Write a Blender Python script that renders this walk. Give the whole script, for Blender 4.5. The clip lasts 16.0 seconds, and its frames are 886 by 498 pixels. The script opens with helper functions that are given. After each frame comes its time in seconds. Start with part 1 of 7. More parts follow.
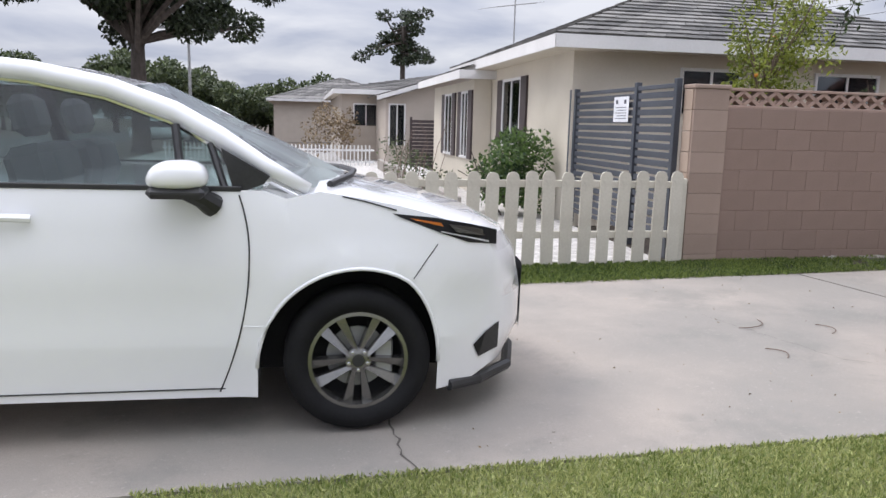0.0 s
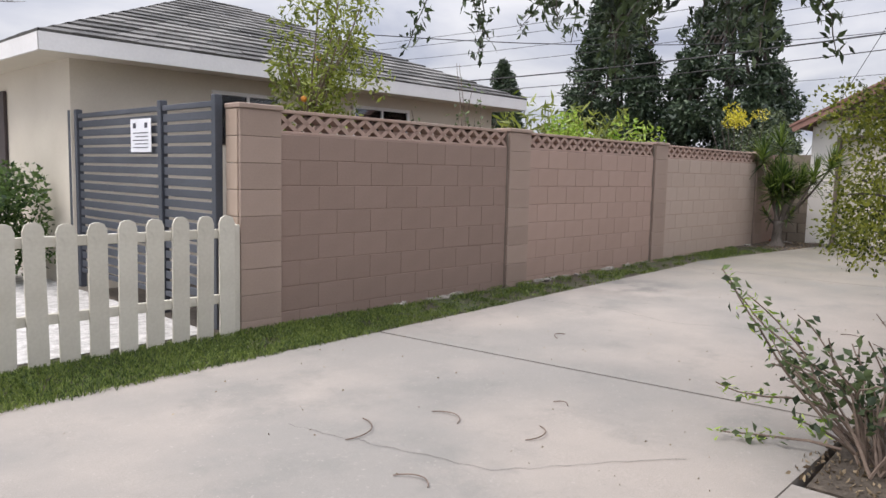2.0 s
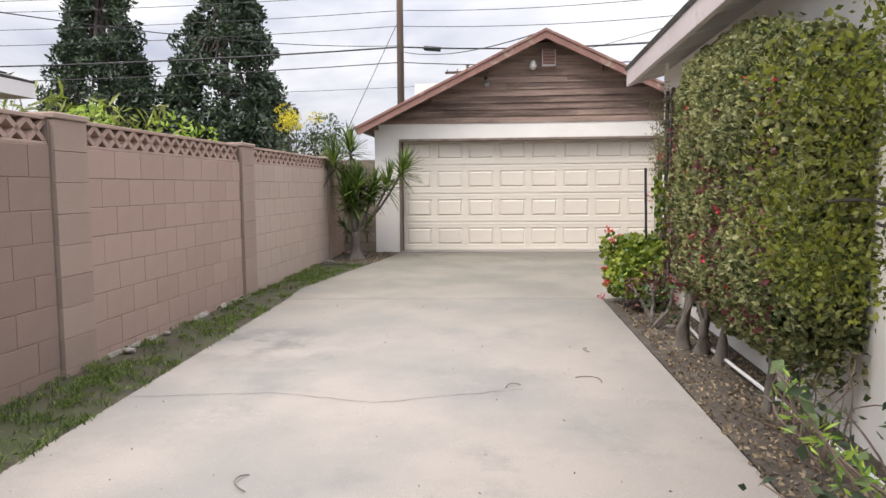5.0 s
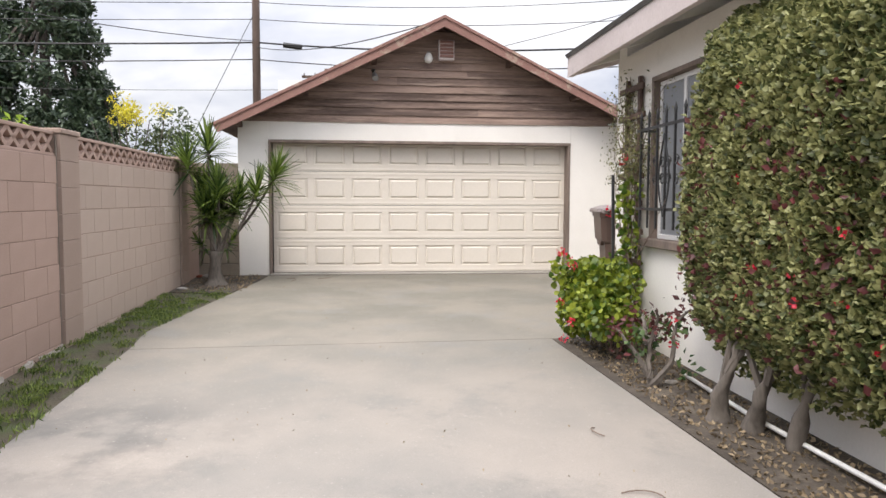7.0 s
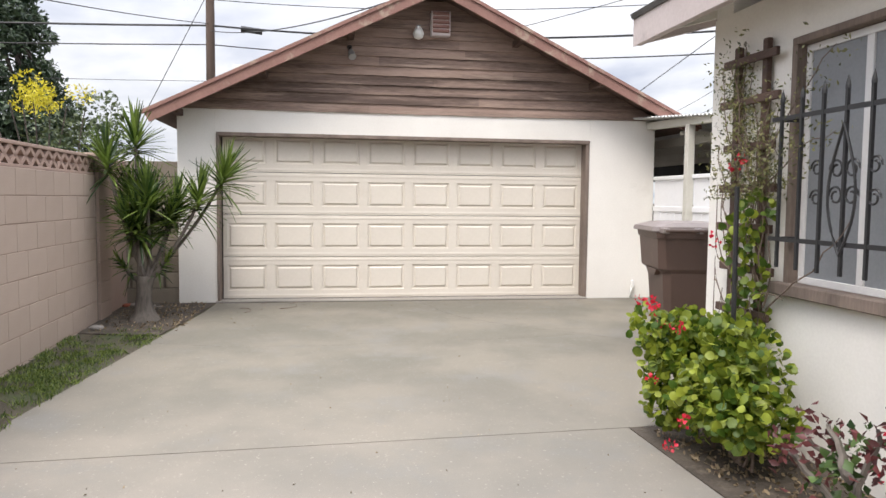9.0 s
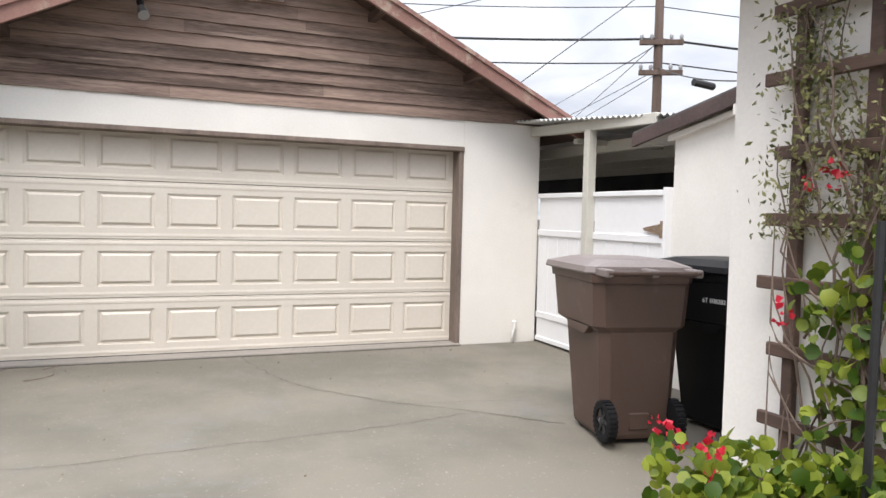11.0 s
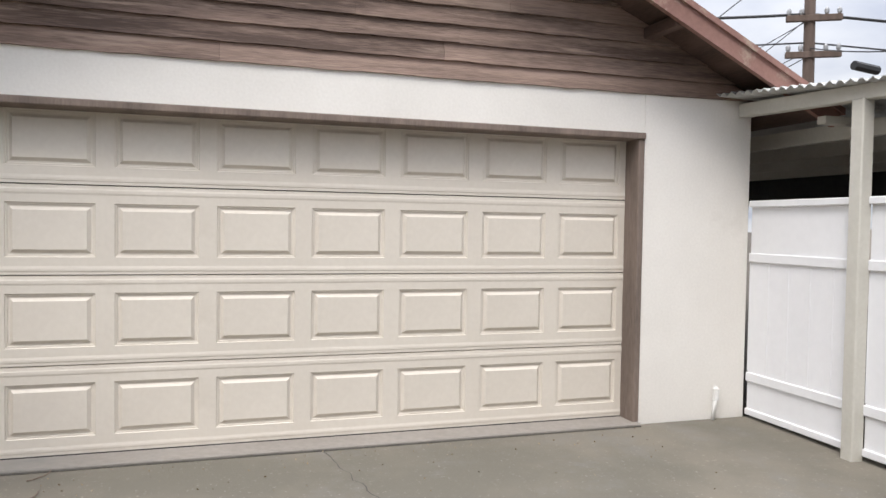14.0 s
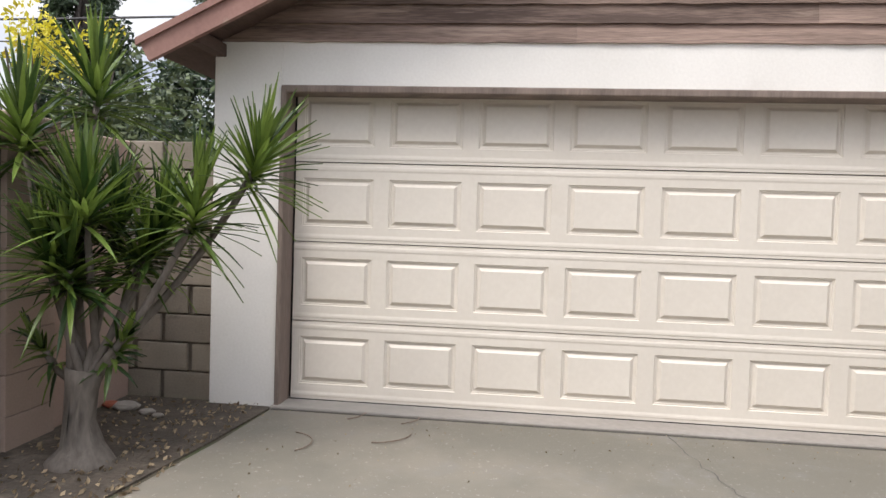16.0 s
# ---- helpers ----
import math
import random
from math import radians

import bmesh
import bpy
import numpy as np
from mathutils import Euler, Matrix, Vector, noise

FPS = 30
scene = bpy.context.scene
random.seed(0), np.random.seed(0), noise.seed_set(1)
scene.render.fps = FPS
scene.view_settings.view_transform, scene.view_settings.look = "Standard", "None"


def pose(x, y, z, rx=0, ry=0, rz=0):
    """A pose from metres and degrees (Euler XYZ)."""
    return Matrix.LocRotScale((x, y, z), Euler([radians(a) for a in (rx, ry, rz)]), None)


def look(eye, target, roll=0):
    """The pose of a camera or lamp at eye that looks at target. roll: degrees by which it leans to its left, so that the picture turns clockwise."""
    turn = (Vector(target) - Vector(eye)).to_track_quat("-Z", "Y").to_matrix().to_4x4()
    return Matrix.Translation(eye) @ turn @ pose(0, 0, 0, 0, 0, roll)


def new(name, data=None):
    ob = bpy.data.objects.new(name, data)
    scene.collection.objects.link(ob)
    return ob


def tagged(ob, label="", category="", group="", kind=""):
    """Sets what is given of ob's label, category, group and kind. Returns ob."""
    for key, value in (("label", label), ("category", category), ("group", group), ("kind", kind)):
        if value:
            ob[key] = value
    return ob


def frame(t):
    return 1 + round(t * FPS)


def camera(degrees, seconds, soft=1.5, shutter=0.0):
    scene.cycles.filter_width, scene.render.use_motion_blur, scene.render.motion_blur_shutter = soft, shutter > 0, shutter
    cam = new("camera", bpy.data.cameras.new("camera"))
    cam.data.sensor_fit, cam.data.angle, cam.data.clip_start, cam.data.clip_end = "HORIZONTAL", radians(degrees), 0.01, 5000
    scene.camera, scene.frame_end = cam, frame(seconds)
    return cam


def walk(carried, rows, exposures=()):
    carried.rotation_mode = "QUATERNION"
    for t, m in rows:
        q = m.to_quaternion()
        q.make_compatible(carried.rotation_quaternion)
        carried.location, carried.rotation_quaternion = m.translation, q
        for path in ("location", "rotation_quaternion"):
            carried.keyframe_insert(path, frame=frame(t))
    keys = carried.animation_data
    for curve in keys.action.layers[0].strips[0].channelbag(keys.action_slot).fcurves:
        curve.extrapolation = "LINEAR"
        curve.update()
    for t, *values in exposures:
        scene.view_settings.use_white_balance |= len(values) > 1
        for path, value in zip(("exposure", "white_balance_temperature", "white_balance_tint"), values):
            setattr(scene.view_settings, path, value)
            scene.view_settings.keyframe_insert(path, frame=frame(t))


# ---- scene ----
cam = camera(62.3, 16.0)
PATH = [
    (0, (-16.72, -6.286, 1.309), (-16.338, -4.352, 0.971), 1.4),
    (0.5, (-16.58, -5.815, 1.351), (-15.879, -3.972, 1.012), 1.8),
    (1, (-16.284, -5.296, 1.292), (-15.305, -3.58, 0.979), 1.2),
    (1.5, (-16.088, -4.876, 1.292), (-14.859, -3.317, 1.048), 0.8),
    (2, (-15.852, -4.387, 1.25), (-14.405, -3.021, 1.042), 1.3),
    (2.5, (-15.638, -3.967, 1.252), (-14.016, -2.815, 1.049), 2.2),
    (3, (-15.433, -3.514, 1.249), (-13.679, -2.575, 1.051), 2.7),
    (3.5, (-15.155, -3.116, 1.208), (-13.258, -2.526, 0.976), 2.6),
    (4, (-14.742, -2.784, 1.227), (-12.804, -2.336, 1.015), 0.8),
    (4.5, (-14.308, -2.446, 1.216), (-12.347, -2.103, 1.027), -0.4),
    (5, (-13.876, -2.149, 1.24), (-11.892, -1.959, 1.071), -0.5),
    (7.5, (-11.267, -1.305, 1.197), (-9.29, -1.574, 1.063), 0.4),
    (8, (-10.661, -1.216, 1.241), (-8.687, -1.511, 1.104), 0.5),
    (10.3, (-8.097, -1.565, 1.375), (-6.164, -2.069, 1.271), 1.2),
    (10.5, (-7.845, -1.597, 1.363), (-5.932, -2.169, 1.262), 1.4),
    (11, (-7.252, -1.637, 1.407), (-5.408, -2.407, 1.314), 1.4),
    (11.5, (-6.671, -1.719, 1.406), (-4.886, -2.618, 1.312), 1.1),
    (12, (-6.169, -1.797, 1.405), (-4.392, -2.708, 1.282), 0.5),
    (12.5, (-5.67, -1.869, 1.394), (-3.866, -2.719, 1.24), 0.4),
    (13, (-5.245, -1.892, 1.423), (-3.413, -2.679, 1.266), 0.7),
    (13.5, (-4.905, -1.909, 1.415), (-3.046, -2.635, 1.282), 1.0),
    (14, (-4.705, -1.877, 1.447), (-2.797, -2.474, 1.382), 0.9),
    (14.5, (-4.645, -1.86, 1.521), (-2.681, -2.236, 1.516), 1.0),
    (15, (-4.648, -1.801, 1.496), (-2.654, -1.952, 1.55), 1.2),
    (15.5, (-4.666, -1.732, 1.405), (-2.669, -1.64, 1.442), 1.8),
    (16, (-4.713, -1.68, 1.306), (-2.73, -1.437, 1.22), 1.9),
]
walk(cam, [(t, look(eye, target, roll)) for t, eye, target, roll in PATH], [(0, 0.26, 6250, 14), (1.5, 0.2, 6380, 14), (2.5, 0.38, 6480, 14), (5, 0.54, 6580, 13), (8, 0.64, 6560, 12), (10.5, 0.6, 6460, 11), (12, 0.5, 6380, 11), (13.5, 0.42, 6380, 11), (14.6, 0.38, 6380, 11), (15.3, 0.46, 6400, 11), (16, 0.58, 6430, 12)])

SKY_ZENITH, SKY_HORIZON, SUN_POWER = 3.6, 0.69, 1.85

# ---- light ----
world = bpy.data.worlds.new("overcast")
scene.world = world
world.use_nodes = True
wn, wl = world.node_tree.nodes, world.node_tree.links
wn.clear()
w_out = wn.new("ShaderNodeOutputWorld")
w_bg = wn.new("ShaderNodeBackground")
w_sky = wn.new("ShaderNodeTexSky")
w_sky.sky_type, w_sky.sun_disc = "NISHITA", False
w_sky.sun_elevation, w_sky.sun_rotation = radians(52), radians(-48)
w_tc = wn.new("ShaderNodeTexCoord")
w_sep = wn.new("ShaderNodeSeparateXYZ")
wl.new(w_tc.outputs["Generated"], w_sep.inputs[0])


def w_math(op, a, b):
    n = wn.new("ShaderNodeMath")
    n.operation = op
    for i, v in enumerate((a, b)):
        if isinstance(v, (int, float)):
            n.inputs[i].default_value = v
        else:
            wl.new(v, n.inputs[i])
    return n.outputs[0]


# a flat cloud deck: the direction is laid onto a plane overhead
up = w_math("MAXIMUM", w_sep.outputs[2], 0.0)
up_soft = w_math("ADD", up, 0.16)
w_comb = wn.new("ShaderNodeCombineXYZ")
wl.new(w_math("DIVIDE", w_sep.outputs[0], up_soft), w_comb.inputs[0])
wl.new(w_math("DIVIDE", w_sep.outputs[1], up_soft), w_comb.inputs[1])
w_noise = wn.new("ShaderNodeTexNoise")
w_noise.inputs["Scale"].default_value = 1.1
w_noise.inputs["Detail"].default_value = 7
w_noise.inputs["Roughness"].default_value = 0.52
w_noise.inputs["Distortion"].default_value = 0.35
wl.new(w_comb.outputs[0], w_noise.inputs["Vector"])
w_ramp = wn.new("ShaderNodeValToRGB")
w_ramp.color_ramp.elements[0].position = 0.36
w_ramp.color_ramp.elements[0].color = (0.56, 0.60, 0.71, 1)
w_ramp.color_ramp.elements[1].position = 0.62
w_ramp.color_ramp.elements[1].color = (0.97, 0.98, 1.0, 1)
wl.new(w_noise.outputs["Fac"], w_ramp.inputs[0])
# an overcast sky is brighter towards the zenith than at the horizon
w_gain = w_math("ADD", w_math("MULTIPLY", w_math("MULTIPLY", up, up), SKY_ZENITH - SKY_HORIZON), SKY_HORIZON)
w_scale = wn.new("ShaderNodeVectorMath")
w_scale.operation = "SCALE"
wl.new(w_ramp.outputs[0], w_scale.inputs[0])
wl.new(w_gain, w_scale.inputs["Scale"])
w_blue = wn.new("ShaderNodeVectorMath")
w_blue.operation = "SCALE"
w_blue.inputs["Scale"].default_value = 0.08
wl.new(w_sky.outputs[0], w_blue.inputs[0])
w_mix = wn.new("ShaderNodeMix")
w_mix.data_type = "RGBA"
w_mix.inputs[0].default_value = 0.9
wl.new(w_blue.outputs[0], w_mix.inputs[6])
wl.new(w_scale.outputs[0], w_mix.inputs[7])
wl.new(w_mix.outputs[2], w_bg.inputs[0])
w_bg.inputs[1].default_value = 1.0
wl.new(w_bg.outputs[0], w_out.inputs[0])

sun_lamp = bpy.data.lights.new("sun", "SUN")
sun_lamp.energy, sun_lamp.angle, sun_lamp.color = SUN_POWER, radians(24), (1.0, 0.95, 0.88)
sun = new("sun", sun_lamp)
sun.matrix_world = look((-31, 20, 46), (-6, -1, 0))


# ---- materials ----
def material(name, dark, light, rough=0.8, scale=6.0, fine=60.0, bump=0.15, depth=0.01, metal=0.0, contrast=(0.3, 0.7),
             island=0.0, per_object=0.0, stretch=(1, 1, 1), stain=None, stain_scale=0.8, stain_at=(0.5, 0.7), spec=0.5, coat=0.0, sheer=0.0):
    """A surface of two colours mixed by noise at two scales, with fine relief and, if asked for, stains of a third colour."""
    m = bpy.data.materials.new(name)
    m.use_nodes = True
    nt = m.node_tree
    n, l = nt.nodes, nt.links
    bs = n["Principled BSDF"]
    tc = n.new("ShaderNodeTexCoord")
    mp = n.new("ShaderNodeMapping")
    mp.inputs["Scale"].default_value = stretch
    l.new(tc.outputs["Object"], mp.inputs[0])
    vec = mp.outputs[0]
    big = n.new("ShaderNodeTexNoise")
    big.inputs["Scale"].default_value, big.inputs["Detail"].default_value = scale, 5
    small = n.new("ShaderNodeTexNoise")
    small.inputs["Scale"].default_value, small.inputs["Detail"].default_value = fine, 4
    l.new(vec, big.inputs["Vector"])
    l.new(vec, small.inputs["Vector"])
    add = n.new("ShaderNodeMath")
    add.operation = "MULTIPLY_ADD"
    l.new(small.outputs["Fac"], add.inputs[0])
    add.inputs[1].default_value = 0.35
    half = n.new("ShaderNodeMath")
    half.operation = "MULTIPLY_ADD"
    l.new(big.outputs["Fac"], half.inputs[0])
    half.inputs[1].default_value, half.inputs[2].default_value = 0.65, 0.0
    l.new(half.outputs[0], add.inputs[2])
    fac = add.outputs[0]
    for source, amount in ((island, "island"), (per_object, "object")):
        if source:
            g = n.new("ShaderNodeNewGeometry") if amount == "island" else n.new("ShaderNodeObjectInfo")
            r = g.outputs["Random Per Island"] if amount == "island" else g.outputs["Random"]
            k = n.new("ShaderNodeMath")
            k.operation = "MULTIPLY_ADD"
            l.new(r, k.inputs[0])
            k.inputs[1].default_value, k.inputs[2].default_value = source, -source / 2
            s = n.new("ShaderNodeMath")
            s.operation = "ADD"
            l.new(fac, s.inputs[0])
            l.new(k.outputs[0], s.inputs[1])
            fac = s.outputs[0]
    ramp = n.new("ShaderNodeValToRGB")
    ramp.color_ramp.elements[0].position, ramp.color_ramp.elements[1].position = contrast
    ramp.color_ramp.elements[0].color, ramp.color_ramp.elements[1].color = (*dark, 1), (*light, 1)
    l.new(fac, ramp.inputs[0])
    colour = ramp.outputs[0]
    if stain:
        st = n.new("ShaderNodeTexNoise")
        st.inputs["Scale"].default_value, st.inputs["Detail"].default_value = stain_scale, 6
        st.inputs["Roughness"].default_value = 0.65
        l.new(vec, st.inputs["Vector"])
        sr = n.new("ShaderNodeMapRange")
        sr.inputs[1].default_value, sr.inputs[2].default_value = stain_at
        l.new(st.outputs["Fac"], sr.inputs[0])
        mx = n.new("ShaderNodeMix")
        mx.data_type = "RGBA"
        l.new(sr.outputs[0], mx.inputs[0])
        l.new(colour, mx.inputs[6])
        mx.inputs[7].default_value = (*stain, 1)
        colour = mx.outputs[2]
    l.new(colour, bs.inputs["Base Color"])
    bs.inputs["Roughness"].default_value, bs.inputs["Metallic"].default_value = rough, metal
    bs.inputs["Specular IOR Level"].default_value = spec
    bs.inputs["Coat Weight"].default_value = coat
    if sheer:
        bs.inputs["Subsurface Weight"].default_value = 0.0
        tr = n.new("ShaderNodeBsdfTranslucent")
        l.new(colour, tr.inputs[0])
        ms = n.new("ShaderNodeMixShader")
        ms.inputs[0].default_value = sheer
        l.new(bs.outputs[0], ms.inputs[1])
        l.new(tr.outputs[0], ms.inputs[2])
        l.new(ms.outputs[0], n["Material Output"].inputs[0])
    if bump:
        bp = n.new("ShaderNodeBump")
        bp.inputs["Strength"].default_value, bp.inputs["Distance"].default_value = bump, depth
        l.new(add.outputs[0], bp.inputs["Height"])
        l.new(bp.outputs[0], bs.inputs["Normal"])
    return m


def glass(name, tint, rough=0.03):
    m = bpy.data.materials.new(name)
    m.use_nodes = True
    n, l = m.node_tree.nodes, m.node_tree.links
    n.clear()
    out = n.new("ShaderNodeOutputMaterial")
    mix = n.new("ShaderNodeMixShader")
    fr = n.new("ShaderNodeFresnel")
    fr.inputs[0].default_value = 1.5
    tr = n.new("ShaderNodeBsdfTransparent")
    tr.inputs[0].default_value = (*tint, 1)
    gl = n.new("ShaderNodeBsdfGlossy")
    gl.inputs["Roughness"].default_value = rough
    l.new(fr.outputs[0], mix.inputs[0])
    l.new(tr.outputs[0], mix.inputs[1])
    l.new(gl.outputs[0], mix.inputs[2])
    l.new(mix.outputs[0], out.inputs[0])
    return m


M = {}
M["concrete"] = material("concrete", (0.222, 0.2, 0.176), (0.318, 0.288, 0.255), 0.9, 1.1, 26, 0.25, 0.004, contrast=(0.32, 0.66), stain=(0.19, 0.182, 0.168), stain_scale=0.55, stain_at=(0.52, 0.72))


def poured(name):
    """Driveway concrete: warm and pale towards the street, greyer and darker towards the garage, with faint tyre-grey
    smudges and fine grit.
    """
    m = bpy.data.materials.new(name)
    m.use_nodes = True
    n, l = m.node_tree.nodes, m.node_tree.links
    bs = n["Principled BSDF"]
    tc = n.new("ShaderNodeTexCoord")
    at = tc.outputs["Object"]

    def noisy(scale, detail=5, rough=0.6):
        k = n.new("ShaderNodeTexNoise")
        k.inputs["Scale"].default_value, k.inputs["Detail"].default_value, k.inputs["Roughness"].default_value = scale, detail, rough
        l.new(at, k.inputs["Vector"])
        return k.outputs["Fac"]

    def span(v, a, b, lo=0.0, hi=1.0):
        k = n.new("ShaderNodeMapRange")
        k.interpolation_type = "SMOOTHSTEP"
        for i, q in enumerate((a, b, lo, hi)):
            k.inputs[i + 1].default_value = q
        l.new(v, k.inputs[0])
        return k.outputs[0]

    def mixed(f, a, b):
        k = n.new("ShaderNodeMix")
        k.data_type = "RGBA"
        for i, q in ((0, f), (6, a), (7, b)):
            if isinstance(q, tuple):
                k.inputs[i].default_value = (*q, 1)
            else:
                l.new(q, k.inputs[i])
        return k.outputs[2]

    def times(a, b):
        k = n.new("ShaderNodeMath")
        k.operation = "MULTIPLY"
        l.new(a, k.inputs[0])
        l.new(b, k.inputs[1])
        return k.outputs[0]

    sp = n.new("ShaderNodeSeparateXYZ")
    l.new(at, sp.inputs[0])
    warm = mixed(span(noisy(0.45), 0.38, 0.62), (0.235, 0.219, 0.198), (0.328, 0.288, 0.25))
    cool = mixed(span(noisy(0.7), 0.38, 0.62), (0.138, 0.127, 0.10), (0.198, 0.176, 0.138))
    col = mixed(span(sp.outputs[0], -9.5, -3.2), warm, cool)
    col = mixed(span(noisy(1.3, 8, 0.72), 0.5, 0.68, 0, 0.6), col, (0.185, 0.178, 0.163))
    d = n.new("ShaderNodeVectorMath")
    d.operation = "DISTANCE"
    l.new(at, d.inputs[0])
    d.inputs[1].default_value = (-7.8, 0.0, -0.09)
    col = mixed(times(span(d.outputs["Value"], 1.1, 0.1), span(noisy(2.4), 0.4, 0.62, 0, 0.75)), col, (0.11, 0.105, 0.1))
    grit = noisy(170, 2)
    col = mixed(span(grit, 0.35, 0.75, 0, 0.35), col, (0.16, 0.145, 0.12))
    col = mixed(span(noisy(42, 3), 0.62, 0.72, 0, 0.35), col, (0.42, 0.385, 0.34))
    l.new(col, bs.inputs["Base Color"])
    bs.inputs["Roughness"].default_value = 0.9
    bp = n.new("ShaderNodeBump")
    bp.inputs["Strength"].default_value, bp.inputs["Distance"].default_value = 0.3, 0.004
    l.new(grit, bp.inputs["Height"])
    l.new(bp.outputs[0], bs.inputs["Normal"])
    return m


M["poured"] = poured("poured_concrete")
M["joint"] = material("joint_dirt", (0.05, 0.045, 0.04), (0.11, 0.1, 0.085), 0.95, 9, 50)
M["soil"] = material("soil", (0.035, 0.027, 0.02), (0.10, 0.08, 0.06), 0.95, 5, 45, 0.9, 0.03, stain=(0.13, 0.105, 0.078), stain_scale=7, stain_at=(0.55, 0.7))
M["turf"] = material("turf_soil", (0.035, 0.029, 0.018), (0.095, 0.078, 0.048), 0.95, 5, 60, 0.9, 0.03, stain=(0.05, 0.062, 0.02), stain_scale=2.5, stain_at=(0.48, 0.62))
M["lawn"] = material("lawn_soil", (0.11, 0.12, 0.045), (0.24, 0.25, 0.11), 0.95, 3, 60, 0.8, 0.03)
M["grass"] = material("grass_blade", (0.035, 0.068, 0.010), (0.19, 0.245, 0.05), 0.6, 1.2, 20, 0, island=0.7, sheer=0.3)
M["lawn_grass"] = material("lawn_blade", (0.14, 0.19, 0.04), (0.40, 0.42, 0.16), 0.6, 1.2, 20, 0, island=0.7, sheer=0.3)
M["block"] = material("painted_block", (0.285, 0.197, 0.158), (0.43, 0.31, 0.255), 0.92, 1.6, 70, 0.6, 0.006, per_object=0.12, contrast=(0.22, 0.82), stain=(0.33, 0.26, 0.215), stain_scale=0.9, stain_at=(0.5, 0.72))
M["block_first"] = material("brown_block", (0.195, 0.136, 0.108), (0.295, 0.213, 0.175), 0.92, 1.6, 70, 0.6, 0.006, per_object=0.10, contrast=(0.22, 0.82), stain=(0.22, 0.172, 0.142), stain_scale=0.9, stain_at=(0.5, 0.72))
M["block_dull"] = material("dull_block", (0.32, 0.248, 0.20), (0.45, 0.36, 0.30), 0.92, 1.6, 70, 0.6, 0.006, per_object=0.16, contrast=(0.22, 0.82), stain=(0.31, 0.26, 0.22), stain_scale=1.1, stain_at=(0.5, 0.75))
M["block_pillar"] = material("pillar_block", (0.25, 0.185, 0.148), (0.37, 0.28, 0.23), 0.92, 2.0, 70, 0.6, 0.006, per_object=0.25, contrast=(0.22, 0.82), stain=(0.24, 0.195, 0.165), stain_scale=1.3, stain_at=(0.52, 0.75))
# paler pillar block: the light on one end face is in its colour
M["block_lit_end"] = material("lit_end_block", (0.30, 0.225, 0.17), (0.42, 0.33, 0.265), 0.92, 2.2, 70, 0.5, 0.006, per_object=0.2, contrast=(0.25, 0.8))
M["block_grey"] = material("bare_block", (0.19, 0.16, 0.125), (0.31, 0.265, 0.21), 0.95, 3, 80, 0.6, 0.006, per_object=0.25, stain=(0.12, 0.1, 0.08), stain_scale=3, stain_at=(0.58, 0.75))
M["mortar"] = material("mortar", (0.21, 0.145, 0.115), (0.31, 0.22, 0.18), 0.95, 4, 60, 0.4, 0.006)
M["foot_mortar"] = material("foot_mortar", (0.15, 0.13, 0.105), (0.36, 0.33, 0.29), 0.95, 9, 60, 0.8, 0.01)
M["mortar_grey"] = material("grey_mortar", (0.12, 0.1, 0.08), (0.21, 0.18, 0.145), 0.95, 4, 60, 0.4, 0.006)
M["stucco"] = material("white_stucco", (0.70, 0.67, 0.62), (0.81, 0.78, 0.73), 0.93, 1.5, 55, 0.35, 0.006, stain=(0.55, 0.51, 0.45), stain_scale=1.1, stain_at=(0.6, 0.9))
M["cream"] = material("cream_stucco", (0.53, 0.48, 0.40), (0.62, 0.57, 0.48), 0.93, 1.5, 55, 0.35, 0.006)
M["tan_stucco"] = material("tan_stucco", (0.40, 0.35, 0.30), (0.48, 0.42, 0.36), 0.93, 1.5, 55, 0.35, 0.006)
M["door"] = material("garage_door_paint", (0.60, 0.545, 0.47), (0.68, 0.625, 0.545), 0.55, 0.9, 30, 0.06, 0.002, per_object=0.1, stain=(0.52, 0.46, 0.38), stain_scale=1.3, stain_at=(0.6, 0.95))
M["siding"] = material("weathered_siding", (0.10, 0.067, 0.053), (0.36, 0.255, 0.205), 0.85, 3.4, 46, 0.9, 0.008, stretch=(1, 0.2, 3.0), per_object=0.18, contrast=(0.34, 0.66), stain=(0.37, 0.275, 0.22), stain_scale=5.0, stain_at=(0.56, 0.68))
M["rake"] = material("rake_paint", (0.20, 0.105, 0.085), (0.30, 0.165, 0.135), 0.8, 2, 40, 0.4, 0.004, stain=(0.36, 0.27, 0.21), stain_scale=3.0, stain_at=(0.56, 0.64))
M["rake_dark"] = material("dark_rake_paint", (0.05, 0.033, 0.03), (0.11, 0.075, 0.068), 0.75, 2, 40, 0.4, 0.004)
M["jamb"] = material("worn_jamb", (0.11, 0.085, 0.07), (0.26, 0.20, 0.165), 0.85, 3, 40, 0.7, 0.005, stretch=(2, 2, 0.3))
M["brown_wood"] = material("dark_wood", (0.045, 0.026, 0.02), (0.13, 0.08, 0.06), 0.8, 3, 40, 0.5, 0.004, stretch=(0.4, 2, 2))
M["shingle"] = material("roof_shingle", (0.075, 0.073, 0.07), (0.185, 0.178, 0.168), 0.95, 4, 90, 0.6, 0.006, per_object=0.5, island=0.5)
M["fascia"] = material("white_fascia", (0.62, 0.61, 0.60), (0.74, 0.73, 0.72), 0.7, 1.5, 40, 0.1, 0.003)
M["pink_fascia"] = material("faded_fascia", (0.45, 0.385, 0.37), (0.60, 0.53, 0.51), 0.75, 1.5, 40, 0.25, 0.003, stain=(0.32, 0.27, 0.26), stain_scale=3, stain_at=(0.58, 0.75))
